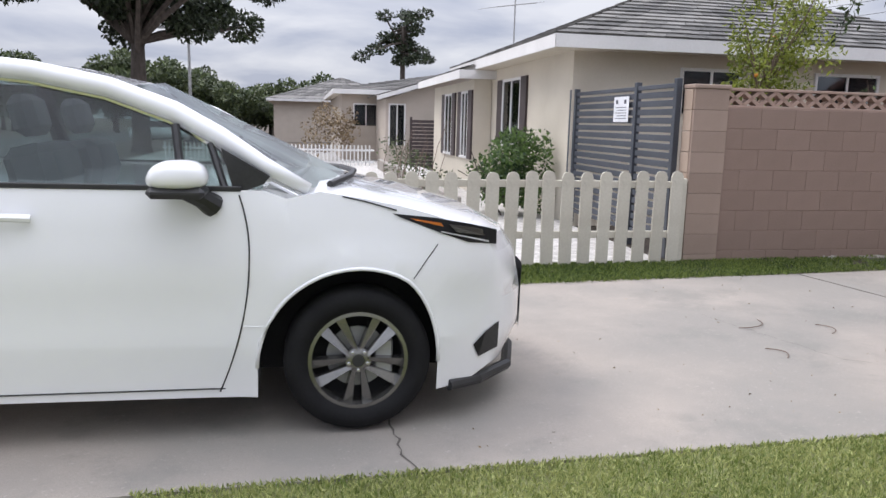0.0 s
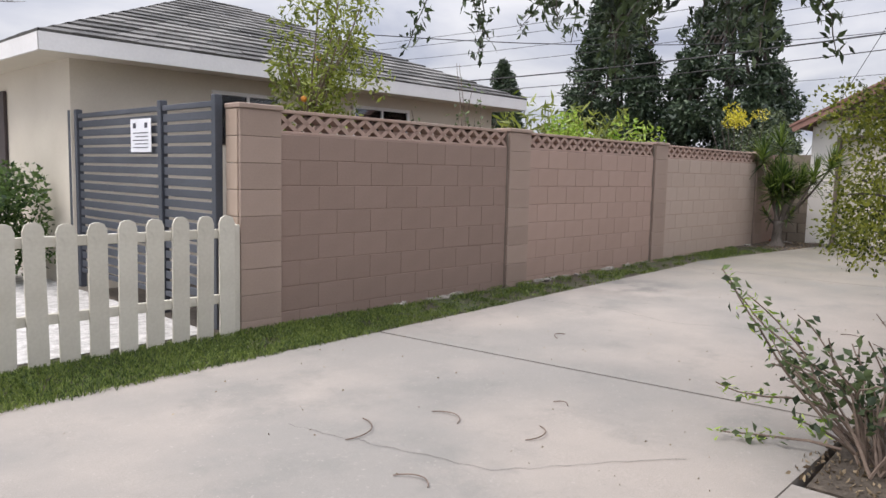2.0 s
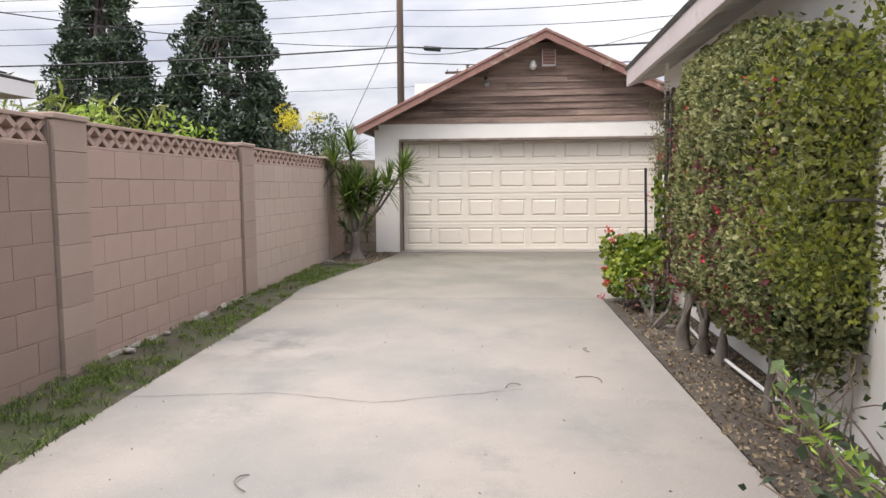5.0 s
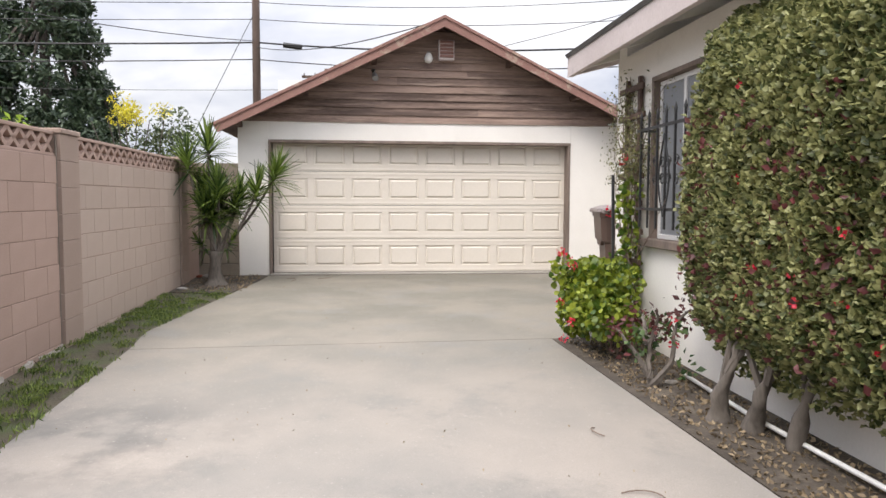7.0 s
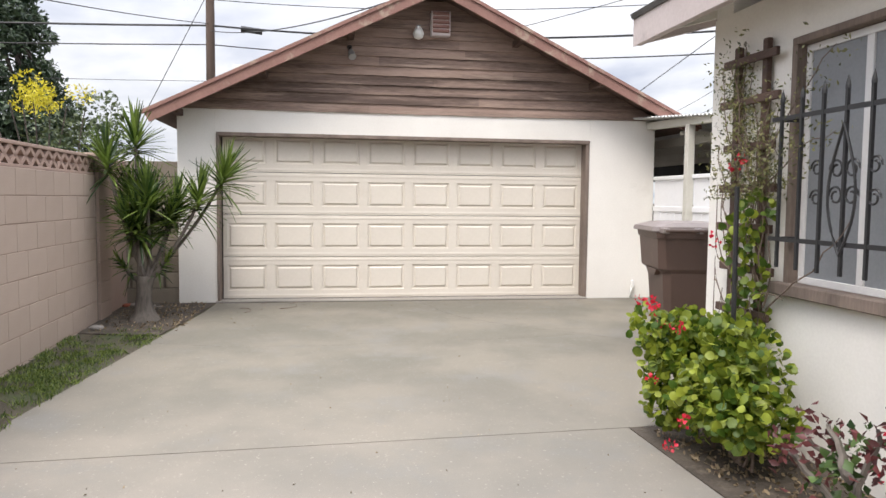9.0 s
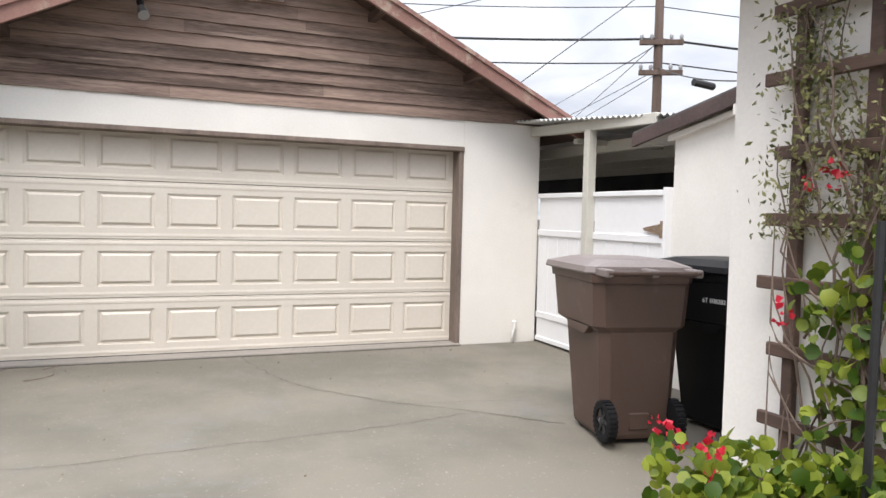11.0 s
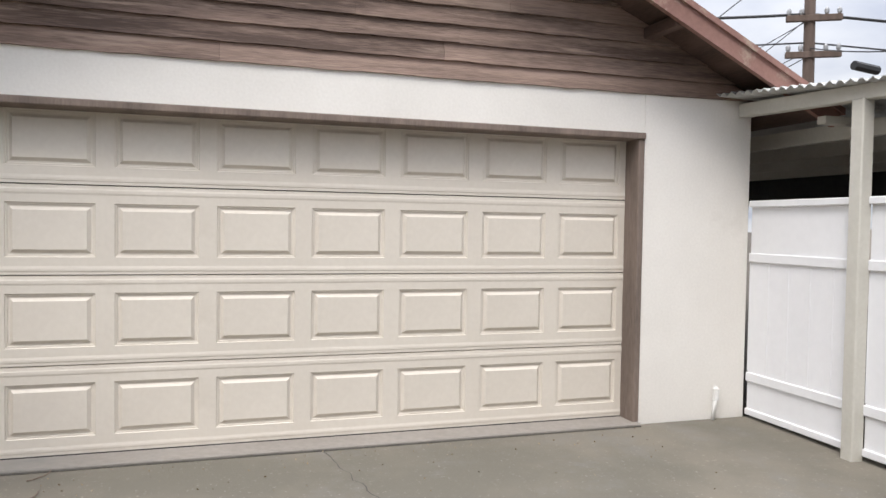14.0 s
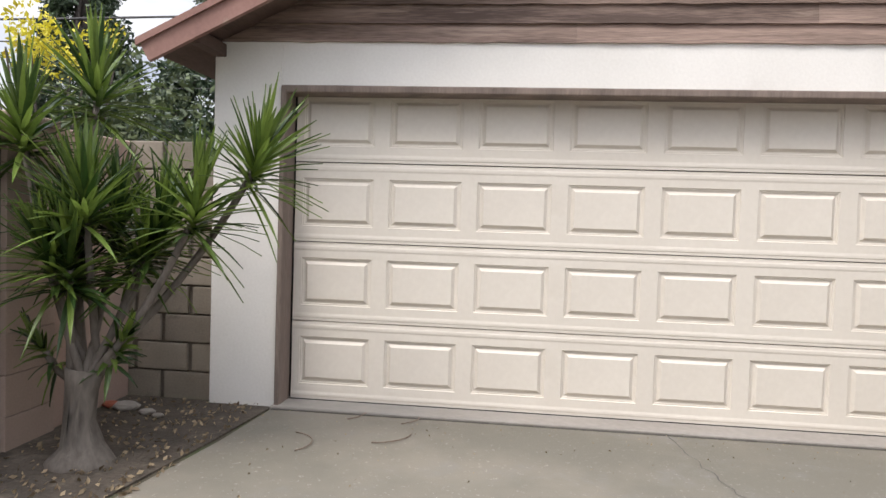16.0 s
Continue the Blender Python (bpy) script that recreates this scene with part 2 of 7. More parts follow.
M["picket"] = material("cream_picket", (0.44, 0.41, 0.34), (0.58, 0.55, 0.47), 0.75, 3, 40, 0.3, 0.004, per_object=0.15, stain=(0.24, 0.21, 0.17), stain_scale=4, stain_at=(0.6, 0.85))
M["vinyl"] = material("white_vinyl", (0.76, 0.76, 0.77), (0.83, 0.83, 0.84), 0.35, 1, 20, 0)
M["gate"] = material("slate_gate", (0.04, 0.046, 0.058), (0.07, 0.077, 0.093), 0.5, 2, 40, 0.1, 0.002, per_object=0.1)
M["black"] = material("black_paint", (0.012, 0.012, 0.013), (0.03, 0.03, 0.032), 0.45, 5, 60, 0.1, 0.001)
M["bin_brown"] = material("brown_plastic", (0.07, 0.042, 0.032), (0.098, 0.061, 0.047), 0.5, 2.5, 120, 0.12, 0.001, stain=(0.15, 0.105, 0.085), stain_scale=5, stain_at=(0.62, 0.8))
M["bin_lid"] = material("faded_lid", (0.17, 0.138, 0.128), (0.26, 0.22, 0.205), 0.45, 2.5, 120, 0.12, 0.001)
M["bin_black"] = material("black_plastic", (0.004, 0.004, 0.005), (0.008, 0.008, 0.009), 0.5, 2.5, 120, 0.12, 0.001, spec=0.25)
M["rubber"] = material("rubber", (0.006, 0.006, 0.007), (0.014, 0.014, 0.015), 0.75, 6, 80, 0.2, 0.002, spec=0.2)
M["car_paint"] = material("white_car_paint", (0.74, 0.745, 0.76), (0.77, 0.775, 0.79), 0.25, 0.6, 10, 0, coat=1.0)
M["chrome"] = material("chrome", (0.6, 0.6, 0.61), (0.7, 0.7, 0.71), 0.15, 1, 10, 0, metal=1.0)
M["alloy"] = material("alloy", (0.20, 0.197, 0.19), (0.29, 0.286, 0.275), 0.26, 2, 30, 0, metal=0.9)
M["car_glass"] = glass("car_glass", (0.42, 0.50, 0.49))
M["window"] = glass("window_glass", (0.75, 0.78, 0.82))
M["cabin"] = material("cabin_trim", (0.13, 0.135, 0.14), (0.2, 0.205, 0.21), 0.8, 3, 60, 0.2, 0.002)
M["amber"] = material("amber", (0.6, 0.2, 0.03), (0.75, 0.28, 0.05), 0.25, 3, 30, 0)
# near-black colour that stands for shade in rooms and under the carport
M["dark_room"] = material("interior_shade", (0.02, 0.02, 0.022), (0.05, 0.05, 0.052), 0.9, 2, 20, 0)
M["screen"] = material("insect_screen", (0.19, 0.20, 0.215), (0.26, 0.27, 0.285), 0.6, 1.2, 60, 0.1, 0.002)
M["bark"] = material("bark", (0.055, 0.046, 0.038), (0.19, 0.163, 0.138), 0.95, 6, 40, 0.9, 0.015, stretch=(1, 1, 0.35))
M["bark_dark"] = material("dark_bark", (0.04, 0.032, 0.027), (0.12, 0.1, 0.085), 0.95, 6, 40, 0.9, 0.015, stretch=(1, 1, 0.35))
M["twig"] = material("twig", (0.1, 0.07, 0.055), (0.24, 0.18, 0.14), 0.9, 9, 60, 0.3, 0.003)


def leaf(name, dark, light, sheer=0.35, rough=0.5):
    return material(name, dark, light, rough, 0.9, 25, 0, island=0.75, sheer=sheer, contrast=(0.2, 0.8))


M["hedge"] = leaf("hedge_leaf", (0.055, 0.075, 0.024), (0.36, 0.36, 0.15))
M["shrub"] = leaf("shrub_leaf", (0.045, 0.065, 0.008), (0.29, 0.31, 0.042), 0.45)
M["geranium"] = leaf("geranium_leaf", (0.05, 0.10, 0.008), (0.31, 0.36, 0.04))
M["rose_leaf"] = leaf("rose_leaf", (0.03, 0.05, 0.022), (0.14, 0.19, 0.07))
M["red_leaf"] = leaf("red_leaf", (0.06, 0.018, 0.018), (0.17, 0.05, 0.05))
M["flower"] = leaf("red_flower", (0.45, 0.008, 0.025), (0.75, 0.03, 0.07))
M["yellow"] = leaf("yellow_flower", (0.42, 0.36, 0.02), (0.68, 0.60, 0.05))
M["conifer"] = leaf("conifer_leaf", (0.016, 0.034, 0.018), (0.075, 0.11, 0.055), 0.15)
M["street_tree"] = leaf("street_tree_leaf", (0.012, 0.02, 0.01), (0.05, 0.07, 0.03), 0.15)
M["far_leaf"] = leaf("far_leaf", (0.028, 0.045, 0.018), (0.12, 0.15, 0.06), 0.2)
M["over_leaf"] = leaf("overhead_leaf", (0.012, 0.022, 0.009), (0.06, 0.09, 0.03), 0.3)
M["citrus"] = leaf("citrus_leaf", (0.09, 0.12, 0.015), (0.30, 0.34, 0.06), 0.4)
M["bush"] = leaf("bush_leaf", (0.02, 0.05, 0.012), (0.11, 0.18, 0.045))
M["lime"] = leaf("lime_leaf", (0.14, 0.26, 0.02), (0.38, 0.5, 0.08), 0.4)
M["spike"] = leaf("spike_leaf", (0.022, 0.05, 0.010), (0.17, 0.24, 0.045), 0.3, 0.4)
M["dry"] = leaf("dry_leaf", (0.12, 0.085, 0.05), (0.34, 0.26, 0.16), 0.2, 0.8)
M["vine"] = leaf("vine_leaf", (0.07, 0.08, 0.03), (0.28, 0.27, 0.11), 0.3)
M["wire"] = material("wire", (0.015, 0.015, 0.016), (0.03, 0.03, 0.03), 0.6, 3, 30, 0)
M["pole_wood"] = material("pole_wood", (0.06, 0.042, 0.032), (0.14, 0.10, 0.08), 0.95, 4, 50, 0.5, 0.006, stretch=(2, 2, 0.2))
M["grey_metal"] = material("grey_metal", (0.28, 0.28, 0.28), (0.42, 0.42, 0.42), 0.5, 4, 40, 0.05, 0.002, metal=0.6)
M["corrugated"] = material("corrugated_sheet", (0.40, 0.40, 0.385), (0.56, 0.56, 0.54), 0.6, 3, 40, 0.1, 0.002)
M["rust"] = material("rusty_hinge", (0.14, 0.09, 0.06), (0.3, 0.22, 0.15), 0.7, 30, 90, 0.3, 0.002)
M["cream_wood"] = material("cream_wood", (0.50, 0.48, 0.42), (0.60, 0.58, 0.52), 0.7, 2, 40, 0.2, 0.003)
M["pvc"] = material("white_pipe", (0.66, 0.65, 0.62), (0.76, 0.75, 0.72), 0.5, 3, 30, 0)
M["blue"] = material("blue_valve", (0.02, 0.05, 0.16), (0.04, 0.09, 0.25), 0.5, 3, 30, 0)
M["red_tile"] = material("red_cap_tile", (0.22, 0.055, 0.03), (0.33, 0.095, 0.055), 0.75, 4, 60, 0.3, 0.003, per_object=0.2)
M["brick"] = material("brick", (0.085, 0.05, 0.045), (0.25, 0.165, 0.135), 0.9, 5, 70, 0.6, 0.005, per_object=0.6)
M["paper"] = material("paper_sign", (0.66, 0.67, 0.70), (0.76, 0.77, 0.8), 0.6, 3, 30, 0)
M["ink"] = material("ink", (0.03, 0.03, 0.05), (0.08, 0.08, 0.1), 0.7, 3, 30, 0)
M["red_ink"] = material("red_ink", (0.45, 0.05, 0.04), (0.5, 0.07, 0.05), 0.7, 3, 30, 0)
M["white_ink"] = material("white_ink", (0.7, 0.7, 0.7), (0.8, 0.8, 0.8), 0.6, 3, 30, 0)
M["shutter"] = material("brown_shutter", (0.035, 0.025, 0.025), (0.07, 0.05, 0.05), 0.6, 3, 40, 0.1, 0.002)
M["gravel"] = material("white_gravel", (0.24, 0.225, 0.205), (0.62, 0.60, 0.57), 0.9, 14, 60, 0.9, 0.02)
M["asphalt"] = material("asphalt", (0.04, 0.04, 0.042), (0.075, 0.075, 0.077), 0.9, 2, 80, 0.4, 0.004)
M["orange"] = material("orange_fruit", (0.6, 0.22, 0.02), (0.75, 0.32, 0.04), 0.5, 6, 40, 0.1, 0.002)
M["lamp_white"] = material("lamp_white", (0.68, 0.67, 0.64), (0.76, 0.75, 0.72), 0.4, 3, 30, 0)


# ---- mesh helpers ----
def part(name, bm, mat, parent=None, label="", smooth=False):
    """Link a bmesh as one mesh object, under a thing or part if one is given."""
    me = bpy.data.meshes.new(name)
    bm.to_mesh(me)
    bm.free()
    if smooth:
        me.polygons.foreach_set("use_smooth", [True] * len(me.polygons))
    me.materials.append(mat if not isinstance(mat, str) else M[mat])
    ob = new(name, me)
    if parent:
        ob.parent = parent
    if label:
        ob["label"] = label
    return ob


def share(name, ob, m, parent=None):
    """Another object on the same mesh."""
    o = new(name, ob.data)
    if parent:
        o.parent = parent
    o.matrix_basis = m
    return o


def thing(name, label, category, group="", kind="", at=None):
    e = new(name)
    if at is not None:
        e.matrix_basis = at
    return tagged(e, label, category, group, kind)


def quads(name, verts, faces, mat, parent=None, label="", smooth=False):
    me = bpy.data.meshes.new(name)
    me.from_pydata([tuple(v) for v in verts], [], [tuple(f) for f in faces])
    me.update()
    if smooth:
        me.polygons.foreach_set("use_smooth", [True] * len(me.polygons))
    me.materials.append(M[mat] if isinstance(mat, str) else mat)
    ob = new(name, me)
    if parent:
        ob.parent = parent
    if label:
        ob["label"] = label
    return ob


def box(bm, x0, x1, y0, y1, z0, z1, bevel=0.0, m=None):
    r = bmesh.ops.create_cube(bm, size=1)
    vs = r["verts"]
    for v in vs:
        v.co = Vector(((x0 + x1) / 2 + v.co.x * (x1 - x0), (y0 + y1) / 2 + v.co.y * (y1 - y0), (z0 + z1) / 2 + v.co.z * (z1 - z0)))
    if bevel:
        es = list({e for v in vs for e in v.link_edges})
        vs = list({v for f in bmesh.ops.bevel(bm, geom=es, offset=bevel, segments=1, affect="EDGES")["faces"] for v in f.verts} | {v for v in vs if v.is_valid})
    if m is not None:
        for v in vs:
            v.co = m @ v.co
    return bm


def slab(name, x0, x1, y0, y1, z0, z1, mat, parent=None, bevel=0.004, label=""):
    return part(name, box(bmesh.new(), x0, x1, y0, y1, z0, z1, bevel), mat, parent, label)


def tube(bm, points, radii, sides=8, cap=True):
    """A round tube along points, with a radius at each."""
    pts = [Vector(p) for p in points]
    rings = []
    ref = Vector((0.31, 0.17, 0.93)).normalized()
    for i, p in enumerate(pts):
        d = (pts[min(i + 1, len(pts) - 1)] - pts[max(i - 1, 0)]).normalized()
        a = d.cross(ref)
        if a.length < 0.2:
            a = d.cross(Vector((1, 0.1, 0)))
        a.normalize()
        b = d.cross(a)
        r = radii[i] if isinstance(radii, (list, tuple)) else radii
        rings.append([bm.verts.new(p + (a * math.cos(k * math.tau / sides) + b * math.sin(k * math.tau / sides)) * r) for k in range(sides)])
    for u, v in zip(rings, rings[1:]):
        for k in range(sides):
            bm.faces.new((u[k], u[(k + 1) % sides], v[(k + 1) % sides], v[k]))
    if cap:
        bm.faces.new(rings[0][::-1])
        bm.faces.new(rings[-1])
    return bm


def lathe(bm, profile, sides=24, m=None):
    """Turn (radius, height) pairs round the z axis."""
    rings = []
    for r, z in profile:
        rings.append([bm.verts.new((m or Matrix()) @ Vector((r * math.cos(k * math.tau / sides), r * math.sin(k * math.tau / sides), z))) for k in range(sides)])
    for u, v in zip(rings, rings[1:]):
        for k in range(sides):
            bm.faces.new((u[k], u[(k + 1) % sides], v[(k + 1) % sides], v[k]))
    bm.faces.new(rings[0][::-1])
    bm.faces.new(rings[-1])
    return bm


def prism(bm, outline, lo, hi, axis="y"):
    """A flat outline pushed out along one axis. outline: pairs in the other two axes, in order."""
    def place(a, b, c):
        return {"x": (c, a, b), "y": (a, c, b), "z": (a, b, c)}[axis]
    u = [bm.verts.new(place(a, b, lo)) for a, b in outline]
    v = [bm.verts.new(place(a, b, hi)) for a, b in outline]
    k = len(u)
    for i in range(k):
        bm.faces.new((u[i], u[(i + 1) % k], v[(i + 1) % k], v[i]))
    bm.faces.new(u[::-1])
    bm.faces.new(v)
    bmesh.ops.recalc_face_normals(bm, faces=bm.faces[:])
    return bm


def leaves(name, centres, outward, size, mat, parent=None, label="", slim=0.5, spread=0.8, rng=None, droop=0.0, kind="", broad=False):
    """Many folded leaves, one pair of triangles each, at the given centres."""
    rng = rng or np.random.default_rng(3)
    c = np.asarray(centres, float)
    k = len(c)
    d = np.asarray(outward, float)
    d = d / (np.linalg.norm(d, axis=1, keepdims=True) + 1e-6) + rng.normal(0, spread, (k, 3))
    d[:, 2] -= droop
    d /= np.linalg.norm(d, axis=1, keepdims=True) + 1e-6
    s = rng.normal(0, 1, (k, 3))
    s -= (s * d).sum(1, keepdims=True) * d
    s /= np.linalg.norm(s, axis=1, keepdims=True) + 1e-6
    nrm = np.cross(d, s)
    ln = size * rng.uniform(0.6, 1.25, (k, 1))
    w = ln * slim * 0.5
    fold = nrm * w * 0.45
    v = np.empty((k, 4, 3))
    v[:, 0] = c - d * ln * 0.5
    v[:, 1] = c + s * w + fold
    v[:, 2] = c + d * ln * 0.5
    v[:, 3] = c - s * w + fold
    nv = 4
    i = np.arange(k)[:, None] * 4
    f = np.concatenate([i + [0, 1, 2], i + [0, 2, 3]])
    if broad:
        nv = 7
        v = np.empty((k, 7, 3))
        for j, (along_, across, lift) in enumerate(((-0.5, 0, 0), (-0.28, 0.85, 0.5), (0.15, 1.05, 0.7), (0.48, 0.5, 0.3), (0.48, -0.5, 0.3), (0.15, -1.05, 0.7), (-0.28, -0.85, 0.5))):
            v[:, j] = c + d * ln * along_ + s * w * across + fold * lift
        i = np.arange(k)[:, None] * 7
        f = np.concatenate([i + [0, j, j + 1] for j in range(1, 6)])
    me = bpy.data.meshes.new(name)
    me.vertices.add(k * nv)
    me.vertices.foreach_set("co", v.reshape(-1).astype(np.float32))
    me.loops.add(len(f) * 3)
    me.loops.foreach_set("vertex_index", f.reshape(-1).astype(np.int32))
    me.polygons.add(len(f))
    me.polygons.foreach_set("loop_start", np.arange(0, len(f) * 3, 3, dtype=np.int32))
    me.update(calc_edges=True)
    me.materials.append(M[mat])
    ob = new(name, me)
    if parent:
        ob.parent = parent
    if label:
        ob["label"] = label
    ob["kind"] = kind or "stuff"
    return ob


def clumps(rng, blobs, per, fill=0.55):
    """Points and outward ways in a set of uneven blobs (centre, radii): more at the skin than inside."""
    cs, ds = [], []
    for c, r in blobs:
        k = max(4, int(per * (r[0] * r[1] + r[1] * r[2] + r[0] * r[2]) / 3))
        d = rng.normal(0, 1, (k, 3))
        d /= np.linalg.norm(d, axis=1, keepdims=True)
        rad = fill + (1.05 - fill) * rng.uniform(0, 1, (k, 1)) ** 0.6
        cs.append(np.asarray(c) + d * rad * np.asarray(r))
        ds.append(d)
    return np.concatenate(cs), np.concatenate(ds)


def gz(x):
    """The lot falls gently from the garage to the street."""
    return max(-0.32, 0.0112 * x) if x < 0 else 0.0


def sheet(name, outline, mat, lift=0.0, thick=0.0, parent=None, step=0.5, label=""):
    """Ground laid over an outline in plan, following the fall of the lot."""
    bm = bmesh.new()
    f = bm.faces.new([bm.verts.new((x, y, 0)) for x, y in outline])
    xs = [p[0] for p in outline]
    k = math.ceil(min(xs) / step) * step
    while k < max(xs):
        bmesh.ops.bisect_plane(bm, geom=bm.verts[:] + bm.edges[:] + bm.faces[:], plane_co=(k, 0, 0), plane_no=(1, 0, 0))
        k += step
    for v in bm.verts:
        v.co.z = gz(v.co.x) + lift
    if thick:
        r = bmesh.ops.extrude_face_region(bm, geom=bm.faces[:])
        for v in [g for g in r["geom"] if isinstance(g, bmesh.types.BMVert)]:
            v.co.z -= thick
    bmesh.ops.recalc_face_normals(bm, faces=bm.faces[:])
    if not thick:
        for fc in bm.faces:
            if fc.normal.z < 0:
                fc.normal_flip()
    return part(name, bm, mat, parent, label)

# ---- ground ----
gv = [(x, y, z - 0.09) for x, z in ((-400, -0.32), (-28.57, -0.32), (0, 0), (400, 0)) for y in (-400, 400)]
ground = quads("ground", gv, [(0, 2, 3, 1), (2, 4, 5, 3), (4, 6, 7, 5)], "soil")
tagged(ground, "bare brown soil and yards between the houses", "ground", kind="structure")

driveway = thing("driveway", "pale concrete driveway with cracks and leaf litter", "driveway", kind="structure")
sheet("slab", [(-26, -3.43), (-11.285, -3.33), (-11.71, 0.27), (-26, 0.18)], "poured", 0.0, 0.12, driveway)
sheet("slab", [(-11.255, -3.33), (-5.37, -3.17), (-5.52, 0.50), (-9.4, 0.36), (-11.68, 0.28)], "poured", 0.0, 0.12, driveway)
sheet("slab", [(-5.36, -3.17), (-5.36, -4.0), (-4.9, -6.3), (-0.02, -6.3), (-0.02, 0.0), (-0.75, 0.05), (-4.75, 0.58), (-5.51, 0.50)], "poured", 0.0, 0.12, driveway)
sheet("joint_bed", [(-26, -3.3), (-0.1, -3.1), (-0.1, 0), (-26, 0.1)], "joint", -0.012, 0.02, driveway)

strip = sheet("verge", [(-26, 0.17), (-14.3, 0.18), (-11.69, 0.27), (-9.4, 0.36), (-5.5, 0.5), (-4.75, 0.58), (-0.75, 0.05), (0.1, 0.0), (0.1, 1.25), (-26, 1.25)], "turf", -0.015, 0.0)
tagged(strip, "narrow strip of thin turf and soil under the wall", "verge", kind="structure")
corner_soil = sheet("corner_bed", [(-2.1, 0.28), (-0.75, 0.10), (0.05, 0.02), (0.05, 1.08), (-1.9, 1.08)], "soil", -0.004, 0.03)
tagged(corner_soil, "dark soil corner strewn with dry leaves", "planting bed", kind="structure")
bed = sheet("planting_bed", [(-12.35, -3.40), (-11.04, -3.34), (-5.37, -3.18), (-5.2, -4.0), (-12.35, -4.0)], "soil", 0.0, 0.05)
tagged(bed, "dark soil planting bed beside the house", "planting bed", kind="structure")
lawn = sheet("lawn", [(-22, -14), (-13.15, -14), (-13.15, -3.347), (-22, -3.407)], "lawn", -0.01, 0.0)
tagged(lawn, "short yellowish green front lawn", "lawn", kind="structure")
path_slab = sheet("garden_path", [(-13.13, -8), (-12.37, -8), (-12.37, -3.343), (-13.13, -3.349)], "concrete", -0.004, 0.1)
tagged(path_slab, "pale concrete garden path", "path", kind="structure")
front_bed = sheet("front_bed", [(-12.35, -8), (-11.5, -8), (-11.5, -4.0), (-12.35, -4.0)], "soil", 0.0, 0.05)
tagged(front_bed, "soil bed in front of the brick wall", "planting bed", kind="structure")
yard = sheet("neighbour_yard", [(-23, 1.3), (-12.7, 1.3), (-12.7, 30), (-23, 30)], "gravel", -0.02, 0.0)
tagged(yard, "white gravel and paving in the neighbouring front yard", "yard", kind="structure")
road = sheet("road", [(-36, -200), (-28, -200), (-28, 200), (-36, 200)], "asphalt", -0.03, 0.0)
tagged(road, "grey asphalt street", "road", kind="structure")

# ---- block wall ----
COURSE, BLOCK, WALL_Y = 0.2255, 0.42, 1.09
TOP = 1.79
PILLARS = (-12.56, -8.96, -5.35, -1.18)
wall = thing("wall_block", "pinkish brown painted block wall with a pierced top course", "wall", kind="structure")
slab("core", -12.5, -0.8, WALL_Y + 0.0045, WALL_Y + 0.17, -0.4, 1.56, "mortar", wall, 0)
bm = bmesh.new()
box(bm, 0, BLOCK - 0.004, 0, 0.03, 0, COURSE - 0.006, 0.003)
full_block = part("block", bm, "block", wall)
bm = bmesh.new()
box(bm, 0, 0.405, -0.03, 0.19, 0, COURSE - 0.003, 0.003)
pillar_block = part("pillar_block", bm, "block_pillar", wall)
bm = bmesh.new()
box(bm, -0.015, 0.42, -0.045, 0.2, 0, 0.045, 0.008)
pillar_cap = part("pillar_cap", bm, "block_pillar", wall)
bm = bmesh.new()
box(bm, 0, BLOCK - 0.004, 0, 0.03, 0, COURSE - 0.006, 0.003)
dull_block = part("block", bm, "block_dull", wall)
bm = bmesh.new()
box(bm, 0, BLOCK - 0.004, 0, 0.03, 0, COURSE - 0.006, 0.003)
brown_block = part("block", bm, "block_first", wall)
bm = bmesh.new()
box(bm, 0, 0.405, -0.014, 0.19, 0, COURSE - 0.006, 0.006)
lit_end_block = part("pillar_block", bm, "block_lit_end", wall)
used = set()


def lay(ob, name, m):
    if ob not in used:
        used.add(ob)
        ob.matrix_basis = m
        return ob
    return share(name, ob, m, wall)


for i, px in enumerate(PILLARS):
    z = TOP - 0.045
    lay(pillar_cap, "pillar_cap", pose(px, WALL_Y, z))
    while z > gz(px) - 0.1:
        z -= COURSE
        lay(pillar_block, "pillar_block", pose(px, WALL_Y, z))
    if i == 3:
        break
    x0, x1 = px + 0.412, PILLARS[i + 1] - 0.02
    row, z = 0, 1.555
    long_block = (brown_block, full_block, dull_block)[i]
    while z > gz(x0) - 0.12:
        z -= COURSE
        x = x0
        while x < x1 - 0.05:
            if row % 2 and x == x0:
                share("block", long_block, pose(x, WALL_Y, z) @ Matrix.Diagonal((0.5, 1, 1, 1)), wall)
                x += BLOCK / 2
            elif x + BLOCK <= x1 + 0.02:
                lay(long_block, "block", pose(x, WALL_Y, z + random.uniform(-0.0012, 0.0012)))
                x += BLOCK
            else:
                s = min(1.0, (x1 - x) / BLOCK)
                share("block", long_block, pose(x, WALL_Y, z) @ Matrix.Diagonal((s, 1, 1, 1)), wall)
                x += BLOCK
        row += 1
# light on the first pillar's end face, put into a paler block colour
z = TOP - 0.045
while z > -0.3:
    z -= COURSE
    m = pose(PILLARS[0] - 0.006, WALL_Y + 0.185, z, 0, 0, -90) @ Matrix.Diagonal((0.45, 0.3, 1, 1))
    lay(lit_end_block, "pillar_block", m)

# pierced course: a chain of diamonds between two rails
DIA = 0.42


